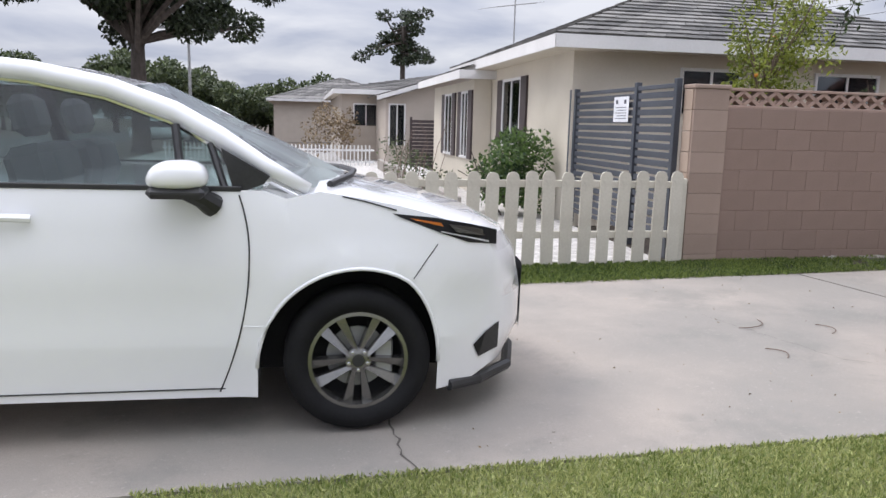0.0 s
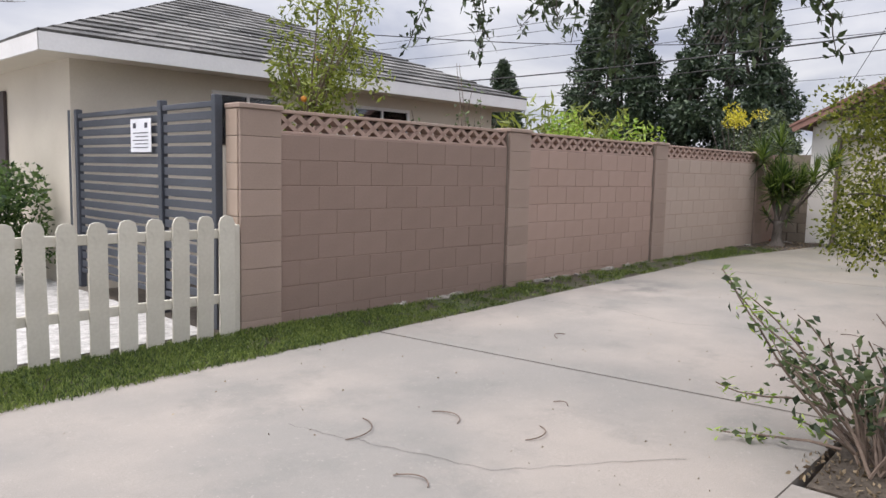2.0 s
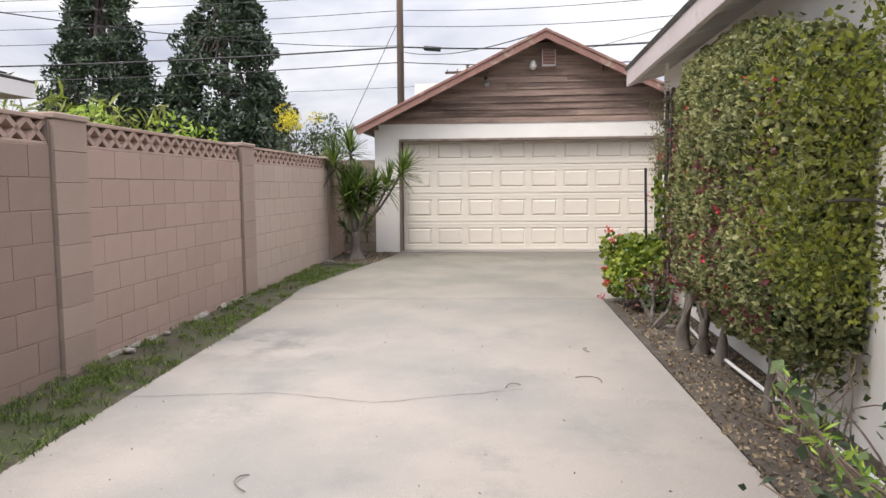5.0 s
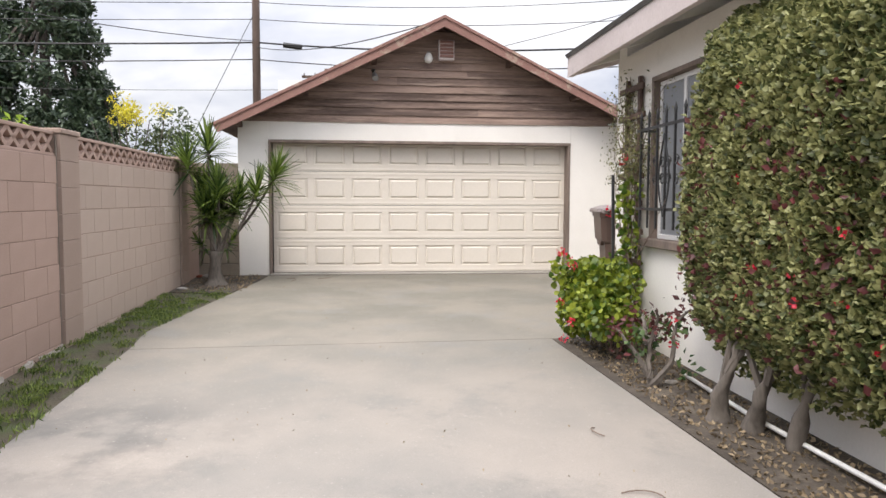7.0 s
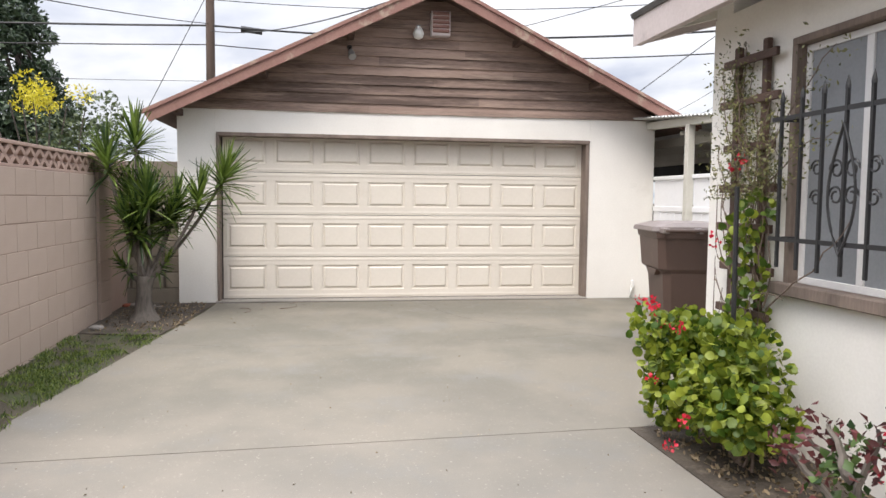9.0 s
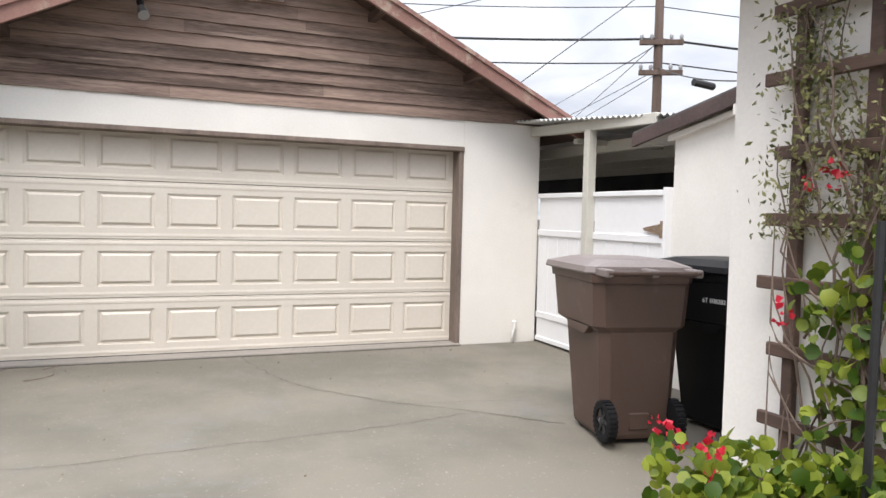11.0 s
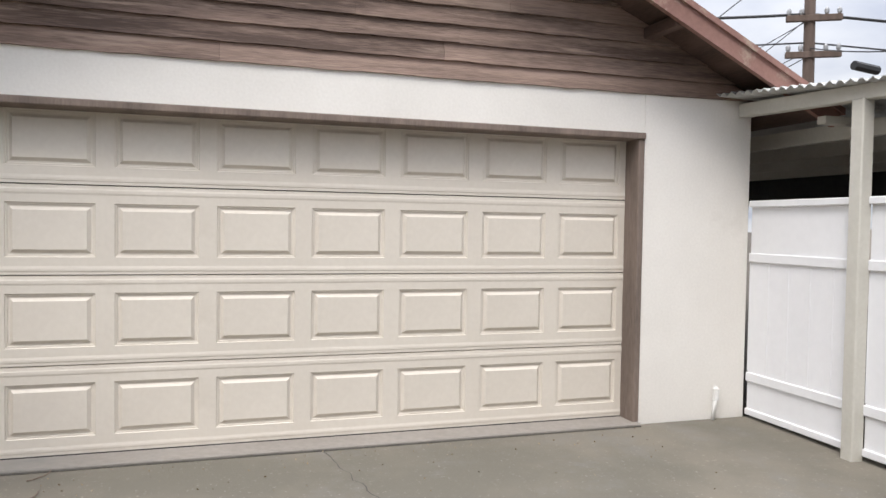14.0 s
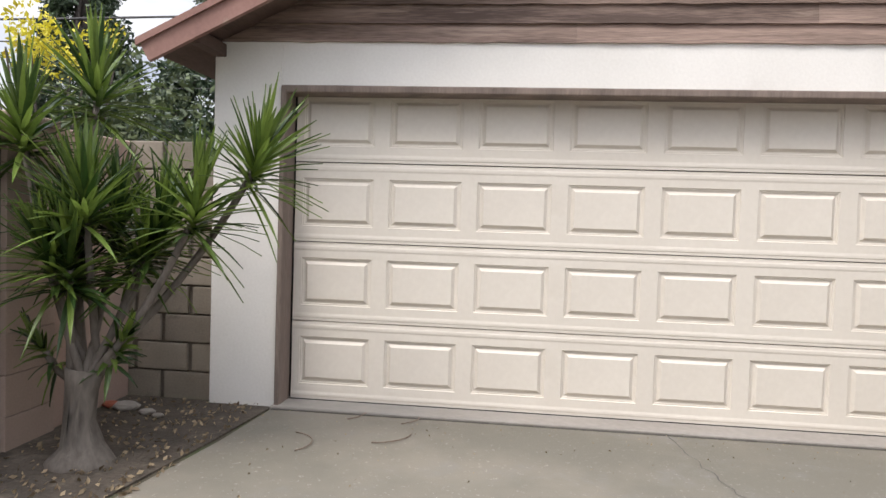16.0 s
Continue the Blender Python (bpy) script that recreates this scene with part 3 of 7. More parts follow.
def pierced():
    bm = bmesh.new()
    h = 0.155
    for _ in range(1):
        for a, b in (((0, 0), (DIA / 2, h)), ((DIA / 2, h), (DIA, 0)), ((0, h), (DIA / 2, 0)), ((DIA / 2, 0), (DIA, h))):
            p, q = Vector((a[0], 0, a[1])), Vector((b[0], 0, b[1]))
            d = (q - p).normalized()
            s = Vector((-d.z, 0, d.x)) * 0.02
            y0, y1 = 0.0, 0.10
            vs = [bm.verts.new(c + Vector((0, y, 0))) for y in (y0, y1) for c in (p - s, q - s, q + s, p + s)]
            for f in ((0, 1, 2, 3), (7, 6, 5, 4), (0, 4, 5, 1), (1, 5, 6, 2), (2, 6, 7, 3), (3, 7, 4, 0)):
                bm.faces.new([vs[k] for k in f])
    bmesh.ops.recalc_face_normals(bm, faces=bm.faces[:])
    return bm


pier = part("pierced_block", pierced(), "block", wall)
for i in range(3):
    x0, x1 = PILLARS[i] + 0.412, PILLARS[i + 1] - 0.005
    slab("rail", x0, x1, WALL_Y + 0.02, WALL_Y + 0.15, 1.735, 1.765, "block", wall, 0.004)
    k = round((x1 - x0) / DIA)
    for j in range(k):
        m = pose(x0 + j * (x1 - x0) / k, WALL_Y + 0.03, 1.578) @ Matrix.Diagonal(((x1 - x0) / k / DIA, 1, 1, 1))
        lay(pier, "pierced_block", m)
    slab("rail", x0, x1, WALL_Y + 0.015, WALL_Y + 0.15, 1.552, 1.58, "block", wall, 0.004)
    bm = bmesh.new()
    tube(bm, [(PILLARS[i + 1] - 0.012, WALL_Y + 0.006, gz(PILLARS[i + 1]) - 0.02), (PILLARS[i + 1] - 0.012, WALL_Y + 0.006, 1.72)], 0.008, 6)
    part("joint_bead", bm, "mortar_grey", wall)

# pale mortar crumbling out along the foot of the wall
x = -11.9
while x < -5.6:
    ln_ = random.uniform(0.15, 0.6)
    bm = bmesh.new()
    k = 7
    vs = []
    for j in range(k + 1):
        xx = x + ln_ * j / k
        dp = random.uniform(0.012, 0.045) * math.sin(math.pi * (j + 0.5) / (k + 1))
        hh = random.uniform(0.008, 0.032)
        vs.append([bm.verts.new((xx, WALL_Y + 0.003, gz(xx) - 0.03)), bm.verts.new((xx, WALL_Y - dp - 0.012, gz(xx) - 0.03)), bm.verts.new((xx, WALL_Y - dp * 0.7, gz(xx) + hh * 0.55)), bm.verts.new((xx, WALL_Y + 0.003, gz(xx) + hh))])
    for u, v in zip(vs, vs[1:]):
        for j in range(3):
            bm.faces.new((u[j], u[j + 1], v[j + 1], v[j]))
    bmesh.ops.recalc_face_normals(bm, faces=bm.faces[:])
    part("mortar_foot", bm, "foot_mortar", wall, "pale crumbling mortar")
    x += ln_ + random.choice((0.1, 0.3, 0.5, 0.8))

# bare grey block wall between the painted wall and the garage
grey = thing("wall_grey", "bare grey block wall beside the garage", "wall", kind="structure")
slab("core", 0.13, 0.26, 0.47, 1.3, -0.1, 1.74, "mortar_grey", grey, 0)
gb = None
z, row = -0.02, 0
while z < 1.7:
    y = 0.475 - (0.2 if row % 2 else 0)
    while y < 1.25:
        a, b = max(y, 0.475), min(y + 0.38, 1.3)
        if b - a > 0.05:
            bm = bmesh.new()
            box(bm, 0.1, 0.14, a + 0.008, b - 0.008, z, z + 0.188, 0.005)
            part("block", bm, "block_grey", grey)
        y += 0.40
    z += 0.2
    row += 1
slab("wall_return", -0.79, 0.1, WALL_Y + 0.02, WALL_Y + 0.18, -0.1, 1.76, "block", wall, 0.006)

# ---- garage ----
DOOR_W, DOOR_H = 4.88, 2.13
GAR_L, GAR_R, BAND = 0.47, -5.82, 2.43
garage = thing("garage", "white stucco garage with a weathered brown board gable", "garage", kind="structure")
slab("wall_left", 0, 0.2, 0.0, GAR_L, -0.1, BAND, "stucco", garage, 0.006)
slab("wall_right", 0, 0.2, GAR_R, -DOOR_W, -0.1, BAND, "stucco", garage, 0.006)
slab("lintel", 0.001, 0.2, -DOOR_W, 0.0, DOOR_H, BAND, "stucco", garage, 0)
slab("side_wall", 0.2, 6.0, GAR_L - 0.15, GAR_L, -0.1, 2.6, "stucco", garage, 0)
slab("side_wall", 0.2, 6.0, GAR_R, GAR_R + 0.15, -0.1, 2.6, "stucco", garage, 0)
slab("back_wall", 5.9, 6.05, GAR_R, GAR_L, -0.1, 4.0, "stucco", garage, 0)
slab("trim", -0.035, 0.18, -0.035, 0.0, 0.0, DOOR_H, "jamb", garage, 0.006, "weathered wooden door jamb")
slab("trim", -0.012, 0.18, -DOOR_W, -DOOR_W + 0.05, 0.0, DOOR_H, "jamb", garage, 0.006, "weathered wooden door jamb")
slab("trim", -0.03, 0.18, -DOOR_W, 0.0, DOOR_H - 0.035, DOOR_H + 0.012, "jamb", garage, 0.006, "weathered wooden head trim")
slab("sill_gap", -0.085, -0.062, -DOOR_W + 0.02, 0.0, -0.04, 0.004, "joint", garage, 0)
slab("sill", -0.06, 0.25, -DOOR_W, 0.02, -0.05, 0.018, "concrete", garage, 0.008, "worn concrete sill")

APEX_Y, APEX_Z, EAVE_Z, HALF = -2.74, 3.955, 2.261, 3.50
slope = (APEX_Z - EAVE_Z) / HALF


def roof_z(y):
    return APEX_Z - abs(y - APEX_Y) * slope


bm = bmesh.new()
prism(bm, [(GAR_R, BAND), (GAR_L, BAND), (GAR_L, max(BAND + 0.002, roof_z(GAR_L))), (APEX_Y, APEX_Z), (GAR_R, roof_z(GAR_R))], 0.05, 0.15, "x")
part("gable_core", bm, "brown_wood", garage)
z = BAND - 0.005
BOARD = 0.121
while z < APEX_Z - 0.12:
    h = min(z + BOARD, APEX_Z - 0.03)
    yl = min(GAR_L + 0.03, APEX_Y + (APEX_Z + 0.02 - z) / slope)
    yr = max(GAR_R - 0.03, APEX_Y - (APEX_Z + 0.02 - z) / slope)
    cuts = [yr] + sorted(random.uniform(yr + 0.3, yl - 0.3) for _ in range(1 if yl - yr > 2.5 else 0)) + [yl]
    for a, b in zip(cuts, cuts[1:]):
        bm = bmesh.new()
        vs = []
        k = max(2, int((b - a) / 0.12))
        for j in range(k + 1):
            y = a + 0.0006 + (b - a - 0.0012) * j / k
            wob = random.uniform(-0.003, 0.003)
            vs.append([bm.verts.new(c) for c in ((0.05, y, z), (-0.018 + wob, y, z + random.uniform(-0.004, 0.004)), (0.006, y, h), (0.05, y, h))])
        for u, v in zip(vs, vs[1:]):
            for j in range(4):
                bm.faces.new((u[j], u[(j + 1) % 4], v[(j + 1) % 4], v[j]))
        bm.faces.new(vs[0][::-1])
        bm.faces.new(vs[-1])
        bmesh.ops.recalc_face_normals(bm, faces=bm.faces[:])
        part("siding_board", bm, "siding", garage)
    z += BOARD
for s in (1, -1):
    yo = APEX_Y + s * HALF
    bm = bmesh.new()
    prism(bm, [(APEX_Y, APEX_Z + 0.04), (yo, EAVE_Z + 0.04), (yo, EAVE_Z + 0.08), (APEX_Y, APEX_Z + 0.08)], -0.42, 6.4, "x")
    part("roof", bm, "shingle", garage, "grey shingle garage roof")
    bm = bmesh.new()
    prism(bm, [(APEX_Y, APEX_Z - 0.085), (yo - s * 0.06, EAVE_Z - 0.055), (yo, EAVE_Z + 0.05), (APEX_Y, APEX_Z + 0.05)], -0.435, -0.395, "x")
    part("rake_board", bm, "rake", garage, "peeling reddish brown rake board")
    bm = bmesh.new()
    prism(bm, [(APEX_Y, APEX_Z + 0.045), (yo + s * 0.02, EAVE_Z + 0.035), (yo + s * 0.02, EAVE_Z + 0.08), (APEX_Y, APEX_Z + 0.09)], -0.455, -0.395, "x")
    part("rake_trim", bm, "rake", garage)
    bm = bmesh.new()
    prism(bm, [(APEX_Y, APEX_Z + 0.004), (yo - s * 0.03, EAVE_Z + 0.018), (yo - s * 0.03, EAVE_Z + 0.048), (APEX_Y, APEX_Z + 0.036)], -0.395, 6.3, "x")
    part("soffit", bm, "brown_wood", garage)
    for f in (1.08, 2.15, 3.17):
        y = APEX_Y + s * f
        zz = roof_z(y)
        slab("lookout", -0.39, 0.0, y - 0.04, y + 0.04, zz - 0.095, zz - 0.012, "brown_wood", garage)

# the sectional door, four sections of eight pressed panels
door = thing("door_1", "closed cream sectional garage door with pressed panels", "garage door", kind="structure")
DX = 0.165
SEC = 0.545
PW = (DOOR_W - 0.10) / 8


def section():
    bm = bmesh.new()
    w = DOOR_W - 0.10
    prof = [(0.0, 0.004), (0.0, 0.022), (-0.003, 0.026), (-0.003, 0.04), (0, 0.056), (0, SEC * 0.2), (0.019, SEC * 0.2), (0.019, SEC * 0.8), (0, SEC * 0.8), (0, SEC - 0.06), (-0.003, SEC - 0.048), (-0.003, SEC - 0.03), (0, SEC - 0.022), (0.0, SEC - 0.006), (0.012, SEC - 0.002), (0.05, SEC - 0.002), (0.05, 0.004)]
    prism(bm, [(a, b) for a, b in prof], -w / 2, w / 2, "y")
    for j in range(9):
        a, b = -w / 2 + PW * (j - 0.09), -w / 2 + PW * (j + 0.09)
        box(bm, 0.0, 0.024, max(a, -w / 2 + 0.001), min(b, w / 2 - 0.001), SEC * 0.2 - 0.0005, SEC * 0.8 + 0.0005)
    return bm


def pressed():
    """One panel: a sunk border round a raised field."""
    bm = bmesh.new()
    w, h = PW * 0.82, SEC * 0.60
    rings = []
    for inset, x in ((0.0, 0.002), (0.004, 0.010), (0.012, 0.010), (0.015, 0.0165), (0.026, 0.0165), (0.046, -0.002), (0.052, -0.002)):
        a, b = w / 2 - inset, h / 2 - inset
        rings.append([bm.verts.new((x - 0.001, s * a, t * b)) for s, t in ((-1, -1), (1, -1), (1, 1), (-1, 1))])
    for u, v in zip(rings, rings[1:]):
        for k in range(4):
            bm.faces.new((u[k], v[k], v[(k + 1) % 4], u[(k + 1) % 4]))
    bm.faces.new(rings[-1][::-1])
    bmesh.ops.recalc_face_normals(bm, faces=bm.faces[:])
    for f in bm.faces:
        if f.normal.x > 0.5:
            bmesh.ops.reverse_faces(bm, faces=bm.faces[:])
            break
    return bm


sec0 = pan0 = None
for i in range(4):
    z = 0.02 + i * SEC
    if sec0 is None:
        sec0 = part("door_section", section(), "door", door)
        s_ob = sec0
    else:
        s_ob = share("door_section", sec0, Matrix(), door)
    s_ob.matrix_basis = pose(DX, -DOOR_W / 2, z)
    for j in range(8):
        m = pose(-0.001, -(DOOR_W - 0.10) / 2 + PW * (j + 0.5), SEC / 2)
        if pan0 is None:
            pan0 = part("pressed_panel", pressed(), "door", s_ob)
            pan0.matrix_basis = m
        else:
            share("pressed_panel", pan0, m, s_ob)
slab("bottom_seal", DX - 0.004, DX + 0.04, -DOOR_W + 0.05, -0.04, 0.003, 0.024, "rubber", door, 0.002)
# near-black sheet that stands for the unlit garage behind the door
slab("shade_backing", DX + 0.055, DX + 0.09, -DOOR_W, 0, 0.0, DOOR_H, "dark_room", door, 0)

# ---- house at the near side ----
HY, HX0, HX1, HTOP = -3.93, -11.55, -4.88, 2.55
house = thing("house", "white stucco house with faded eaves and a brick base", "house", kind="structure")
WX0, WX1, WZ0, WZ1 = -7.0, -5.76, 0.86, 2.24
for a, b, c, d in ((HX0, WX0, -0.3, HTOP), (WX1, HX1, -0.3, HTOP), (WX0, WX1, -0.3, WZ0), (WX0, WX1, WZ1, HTOP)):
    slab("wall_side", a, b, HY - 0.2, HY, c, d, "stucco", house, 0)
slab("wall_end", HX1 - 0.2, HX1, -9.0, HY - 0.2, -0.3, HTOP, "stucco", house, 0)
slab("wall_front", HX0, HX0 + 0.2, -9.0, HY - 0.2, -0.3, HTOP, "stucco", house, 0)
slab("wall_wing_end", -2.39, -2.19, -9.0, -6.08, -0.3, 2.09, "stucco", house, 0)
bm = bmesh.new()
prism(bm, [(-4.88, -0.3), (-4.15, -0.3), (-4.15, 2.465), (-4.88, 2.60)], -6.08, -5.88, "y")
prism(bm, [(-3.38, -0.3), (-2.19, -0.3), (-2.19, 2.10), (-3.38, 2.32)], -6.08, -5.88, "y")
prism(bm, [(-4.15, -0.3), (-3.38, -0.3), (-3.38, 1.57), (-4.15, 1.57)], -6.08, -5.88, "y")
prism(bm, [(-4.15, 1.94), (-3.38, 1.94), (-3.38, 2.32), (-4.15, 2.465)], -6.08, -5.88, "y")
part("wall_wing", bm, "stucco", house)
for nm, dz0, dz1, y0, y1, mt in (("rake_board", 0.005, 0.115, -5.80, -5.76, "rake_dark"), ("roof", 0.09, 0.135, -9.2, -5.77, "shingle"), ("soffit", 0.045, 0.075, -9.0, -5.80, "cream_wood")):
    bm = bmesh.new()
    prism(bm, [(-1.75, 2.06 + dz0), (-6.0, 2.845 + dz0), (-6.0, 2.845 + dz1), (-1.75, 2.06 + dz1)], y0, y1, "y")
    part(nm, bm, mt, house, "dark brown rake board of the rear wing" if nm == "rake_board" else "")
bm = bmesh.new()
prism(bm, [(-2.15, 2.085), (-4.85, 2.585), (-4.85, 2.63), (-2.15, 2.13)], -5.88, -5.83, "y")
part("trim", bm, "stucco", house)
# main eave
bm = bmesh.new()
box(bm, -12.2, -4.40, -3.62, -3.57, 2.47, 2.67, 0.004)
part("fascia", bm, "pink_fascia", house, "faded pinkish white fascia")
bm = bmesh.new()
prism(bm, [(-3.56, 2.665), (-3.54, 2.70), (-9.0, 4.2), (-9.0, 4.165)], -12.25, -4.36, "x")
part("roof", bm, "shingle", house, "grey shingle roof")
bm = bmesh.new()
prism(bm, [(-3.62, 2.60), (-3.62, 2.63), (-9.0, 4.11), (-9.0, 4.08)], -12.18, -4.42, "x")
part("soffit", bm, "cream_wood", house)
bm = bmesh.new()
prism(bm, [(-3.57, 2.47), (-3.57, 2.67), (-9.0, 4.16), (-9.0, 3.96)], -4.40, -4.36, "x")
part("rake_board", bm, "pink_fascia", house)
bm = bmesh.new()
prism(bm, [(-3.57, 2.47), (-3.57, 2.67), (-9.0, 4.16), (-9.0, 3.96)], -12.24, -12.20, "x")
part("rake_board", bm, "pink_fascia", house)
for x in (HX0 + 0.2, HX1):
    bm = bmesh.new()
    prism(bm, [(HY - 0.01, 2.54), (-9.0, 2.54), (-9.0, 4.05), (HY - 0.01, 2.66)], x - 0.2, x - 0.001, "x")
    part("gable_wall", bm, "stucco", house)
for i in range(9):
    x = -11.9 + i * 0.9
    bm = bmesh.new()
    prism(bm, [(-3.62, 2.50), (-3.62, 2.60), (-4.6, 2.87), (-4.6, 2.77)], x - 0.022, x + 0.022, "x")
    part("rafter", bm, "cream_wood", house)

# brick base at the front corner, with tiles on top
base = thing("brick_base", "old red and grey brick base with red cap tiles", "brick wall", kind="structure")
slab("core", HX0 - 0.11, HX0 - 0.004, -8.0, HY + 0.02, -0.3, 0.60, "mortar_grey", base, 0)
bm = bmesh.new()
box(bm, -0.012, 0.1, 0.004, 0.196, 0, 0.058, 0.006)
brick0 = part("brick", bm, "brick", base)
brick0.matrix_basis = pose(HX0 - 0.11, HY - 0.18, -0.2)
for r in range(11):
    for k in range(9):
        y = HY + 0.035 - 0.205 * (k + 1) + (0.1 if r % 2 else 0.0)
        y = min(y, HY + 0.035 - 0.196)
        share("brick", brick0, pose(HX0 - 0.11 + random.uniform(-0.006, 0.006), y, -0.19 + r * 0.0715), base)
bm = bmesh.new()
box(bm, 0, 0.16, 0.003, 0.3, 0, 0.19, 0.008)
tile0 = part("cap_tile", bm, "red_tile", base)
tile0.matrix_basis = pose(HX0 - 0.125, HY - 0.26, 0.602)
for k in range(1, 6):
    share("cap_tile", tile0, pose(HX0 - 0.125, HY - 0.26 - 0.303 * k, 0.602), base)

# window with iron bars
win = thing("window_1", "aluminium window with a wooden surround and black iron bars", "window", kind="structure")
for a, b, c, d in ((WX0 - 0.02, WX1 + 0.02, WZ1 - 0.025, WZ1 + 0.015), (WX0 - 0.02, WX0 + 0.025, WZ0, WZ1 - 0.025), (WX1 - 0.025, WX1 + 0.02, WZ0, WZ1 - 0.025)):
    slab("window_surround", a, b, HY - 0.1, HY + 0.012, c, d, "jamb", win, 0.004)
slab("window_sill", WX0 - 0.08, WX1 + 0.09, HY - 0.1, HY + 0.06, WZ0 - 0.05, WZ0 + 0.02, "jamb", win, 0.006, "worn brown wooden sill")
for a, b, c, d in ((WX0 + 0.03, WX1 - 0.03, WZ1 - 0.07, WZ1 - 0.03), (WX0 + 0.03, WX1 - 0.03, WZ0 + 0.02, WZ0 + 0.06), (WX0 + 0.03, WX0 + 0.07, WZ0 + 0.06, WZ1 - 0.07), (WX1 - 0.07, WX1 - 0.03, WZ0 + 0.06, WZ1 - 0.07), (-6.30, -6.25, WZ0 + 0.06, WZ1 - 0.07)):
    slab("window_frame", a, b, HY - 0.09, HY - 0.045, c, d, "fascia", win, 0.003)
slab("insect_screen", WX0 + 0.07, WX1 - 0.07, HY - 0.062, HY - 0.058, WZ0 + 0.06, WZ1 - 0.07, "screen", win, 0)
pane = quads("pane", [(WX0 + 0.07, HY - 0.075, WZ0 + 0.06), (WX0 + 0.07, HY - 0.075, WZ1 - 0.07), (WX1 - 0.07, HY - 0.075, WZ1 - 0.07), (WX1 - 0.07, HY - 0.075, WZ0 + 0.06)], [(0, 1, 2, 3)], "window", win)
pane.visible_shadow = False
slab("room_back", WX0 - 0.3, WX1 + 0.3, HY - 1.0, HY - 0.95, 0.3, 2.5, "dark_room", win, 0)
grille = thing("window_bars", "black wrought iron window bars with scrolls", "window bars")
BY = HY + 0.15
for z in (1.135, 1.79):
    bm = bmesh.new()
    box(bm, -7.26, -5.80, BY - 0.006, BY + 0.006, z - 0.012, z + 0.012)
    part("rail", bm, "black", grille)
    for x in (-7.24, -5.815):
        bm = bmesh.new()
        box(bm, x - 0.01, x + 0.01, HY - 0.01, BY, z - 0.01, z + 0.01)
        part("bracket", bm, "black", grille)
for k in range(9):
    x = -5.88 - k * 0.168
    bm = bmesh.new()
    box(bm, x - 0.008, x + 0.008, BY - 0.008, BY + 0.008, 0.98, 1.88)
    tube(bm, [(x, BY, 1.88), (x, BY, 1.90), (x, BY, 1.945)], [0.013, 0.012, 0.001], 6)
    part("bar", bm, "black", grille)
cx = -6.384
for s in (1, -1):
    pts = [(cx + s * 0.115 * math.sin(math.pi * t) * (1 - 0.35 * t), BY + 0.012, 1.08 + 0.64 * t) for t in [i / 16 for i in range(17)]]
    bm = bmesh.new()
    tube(bm, pts, 0.007, 6)
    part("scroll", bm, "black", grille)
    for zc, rr, ox in ((1.37, 0.05, 0.055), (1.50, 0.05, 0.055), (1.36, 0.045, 0.2), (1.51, 0.045, 0.2)):
        pts = [(cx + s * (ox + rr * (1 - t * 0.6) * math.cos(t * 8)), BY, zc + rr * (1 - t * 0.6) * math.sin(t * 8)) for t in [i / 18 for i in range(19)]]
        bm = bmesh.new()
        tube(bm, pts, 0.006, 5)
        part("scroll", bm, "black", grille)

# small louvred window of the rear wing
win2 = thing("window_2", "small louvred window with a dark wooden sill", "window", kind="structure")
slab("window_sill", -4.2, -3.33, -5.95, -5.81, 1.53, 1.585, "brown_wood", win2, 0.005)
slab("window_frame", -3.42, -3.37, -6.0, -5.85, 1.585, 1.94, "jamb", win2, 0.004)
slab("window_frame", -4.2, -3.35, -6.0, -5.85, 1.94, 1.985, "jamb", win2, 0.004)
slab("window_frame", -4.2, -4.14, -6.0, -5.85, 1.585, 1.94, "jamb", win2, 0.004)
for z in (1.62, 1.74, 1.86):
    bm = bmesh.new()
    box(bm, -4.14, -3.42, -0.06, 0.06, -0.003, 0.003, 0, pose(0, -5.93, z + 0.03, 55))
    part("louvre", bm, "cabin", win2)
    slab("louvre_clip", -3.43, -3.34, -5.85, -5.82, z, z + 0.02, "grey_metal", win2, 0.003)
slab("room_back", -4.3, -3.3, -6.6, -6.55, 1.2, 2.2, "dark_room", win2, 0)

wall_light = thing("junction_box", "white painted box on the stucco wall", "junction box")
slab("body", -3.07, -2.95, -5.88, -5.76, 2.20, 2.32, "stucco", wall_light, 0.012)

# ---- carport and vinyl gate ----
carport = thing("carport", "corrugated carport roof on cream painted timber", "carport", kind="structure")
bm = bmesh.new()
prof, NX = [], 120
for i in range(NX + 1):
    x = -0.005 - 2.4 * i / NX
    prof.append((x, 0.014 * math.cos(i / NX * 34 * math.tau)))
va = []
for y, z in ((-5.47, 2.462), (-11.0, 2.33)):
    va.append([[bm.verts.new((x, y - 0.165 * (0.1 - x), z + w + d - 0.066 * (0.1 - x))) for x, w in prof] for d in (0, 0.006)])
for d in (0, 1):
    for i in range(NX):
        bm.faces.new((va[0][d][i], va[0][d][i + 1], va[1][d][i + 1], va[1][d][i]))
for i in range(NX):
    bm.faces.new((va[0][0][i], va[0][0][i + 1], va[0][1][i + 1], va[0][1][i]))
part("corrugated_roof", bm, "corrugated", carport, "pale corrugated roofing sheet")
part("beam", box(bmesh.new(), 0, 2.0, -0.045, 0.045, -0.05, 0.05, 0.006, pose(-0.01, -5.73, 2.355, 0, 1.6, 183.5)), "cream_wood", carport)
slab("post", -1.10, -1.005, -5.83, -5.735, -0.02, 2.285, "cream_wood", carport, 0.008)
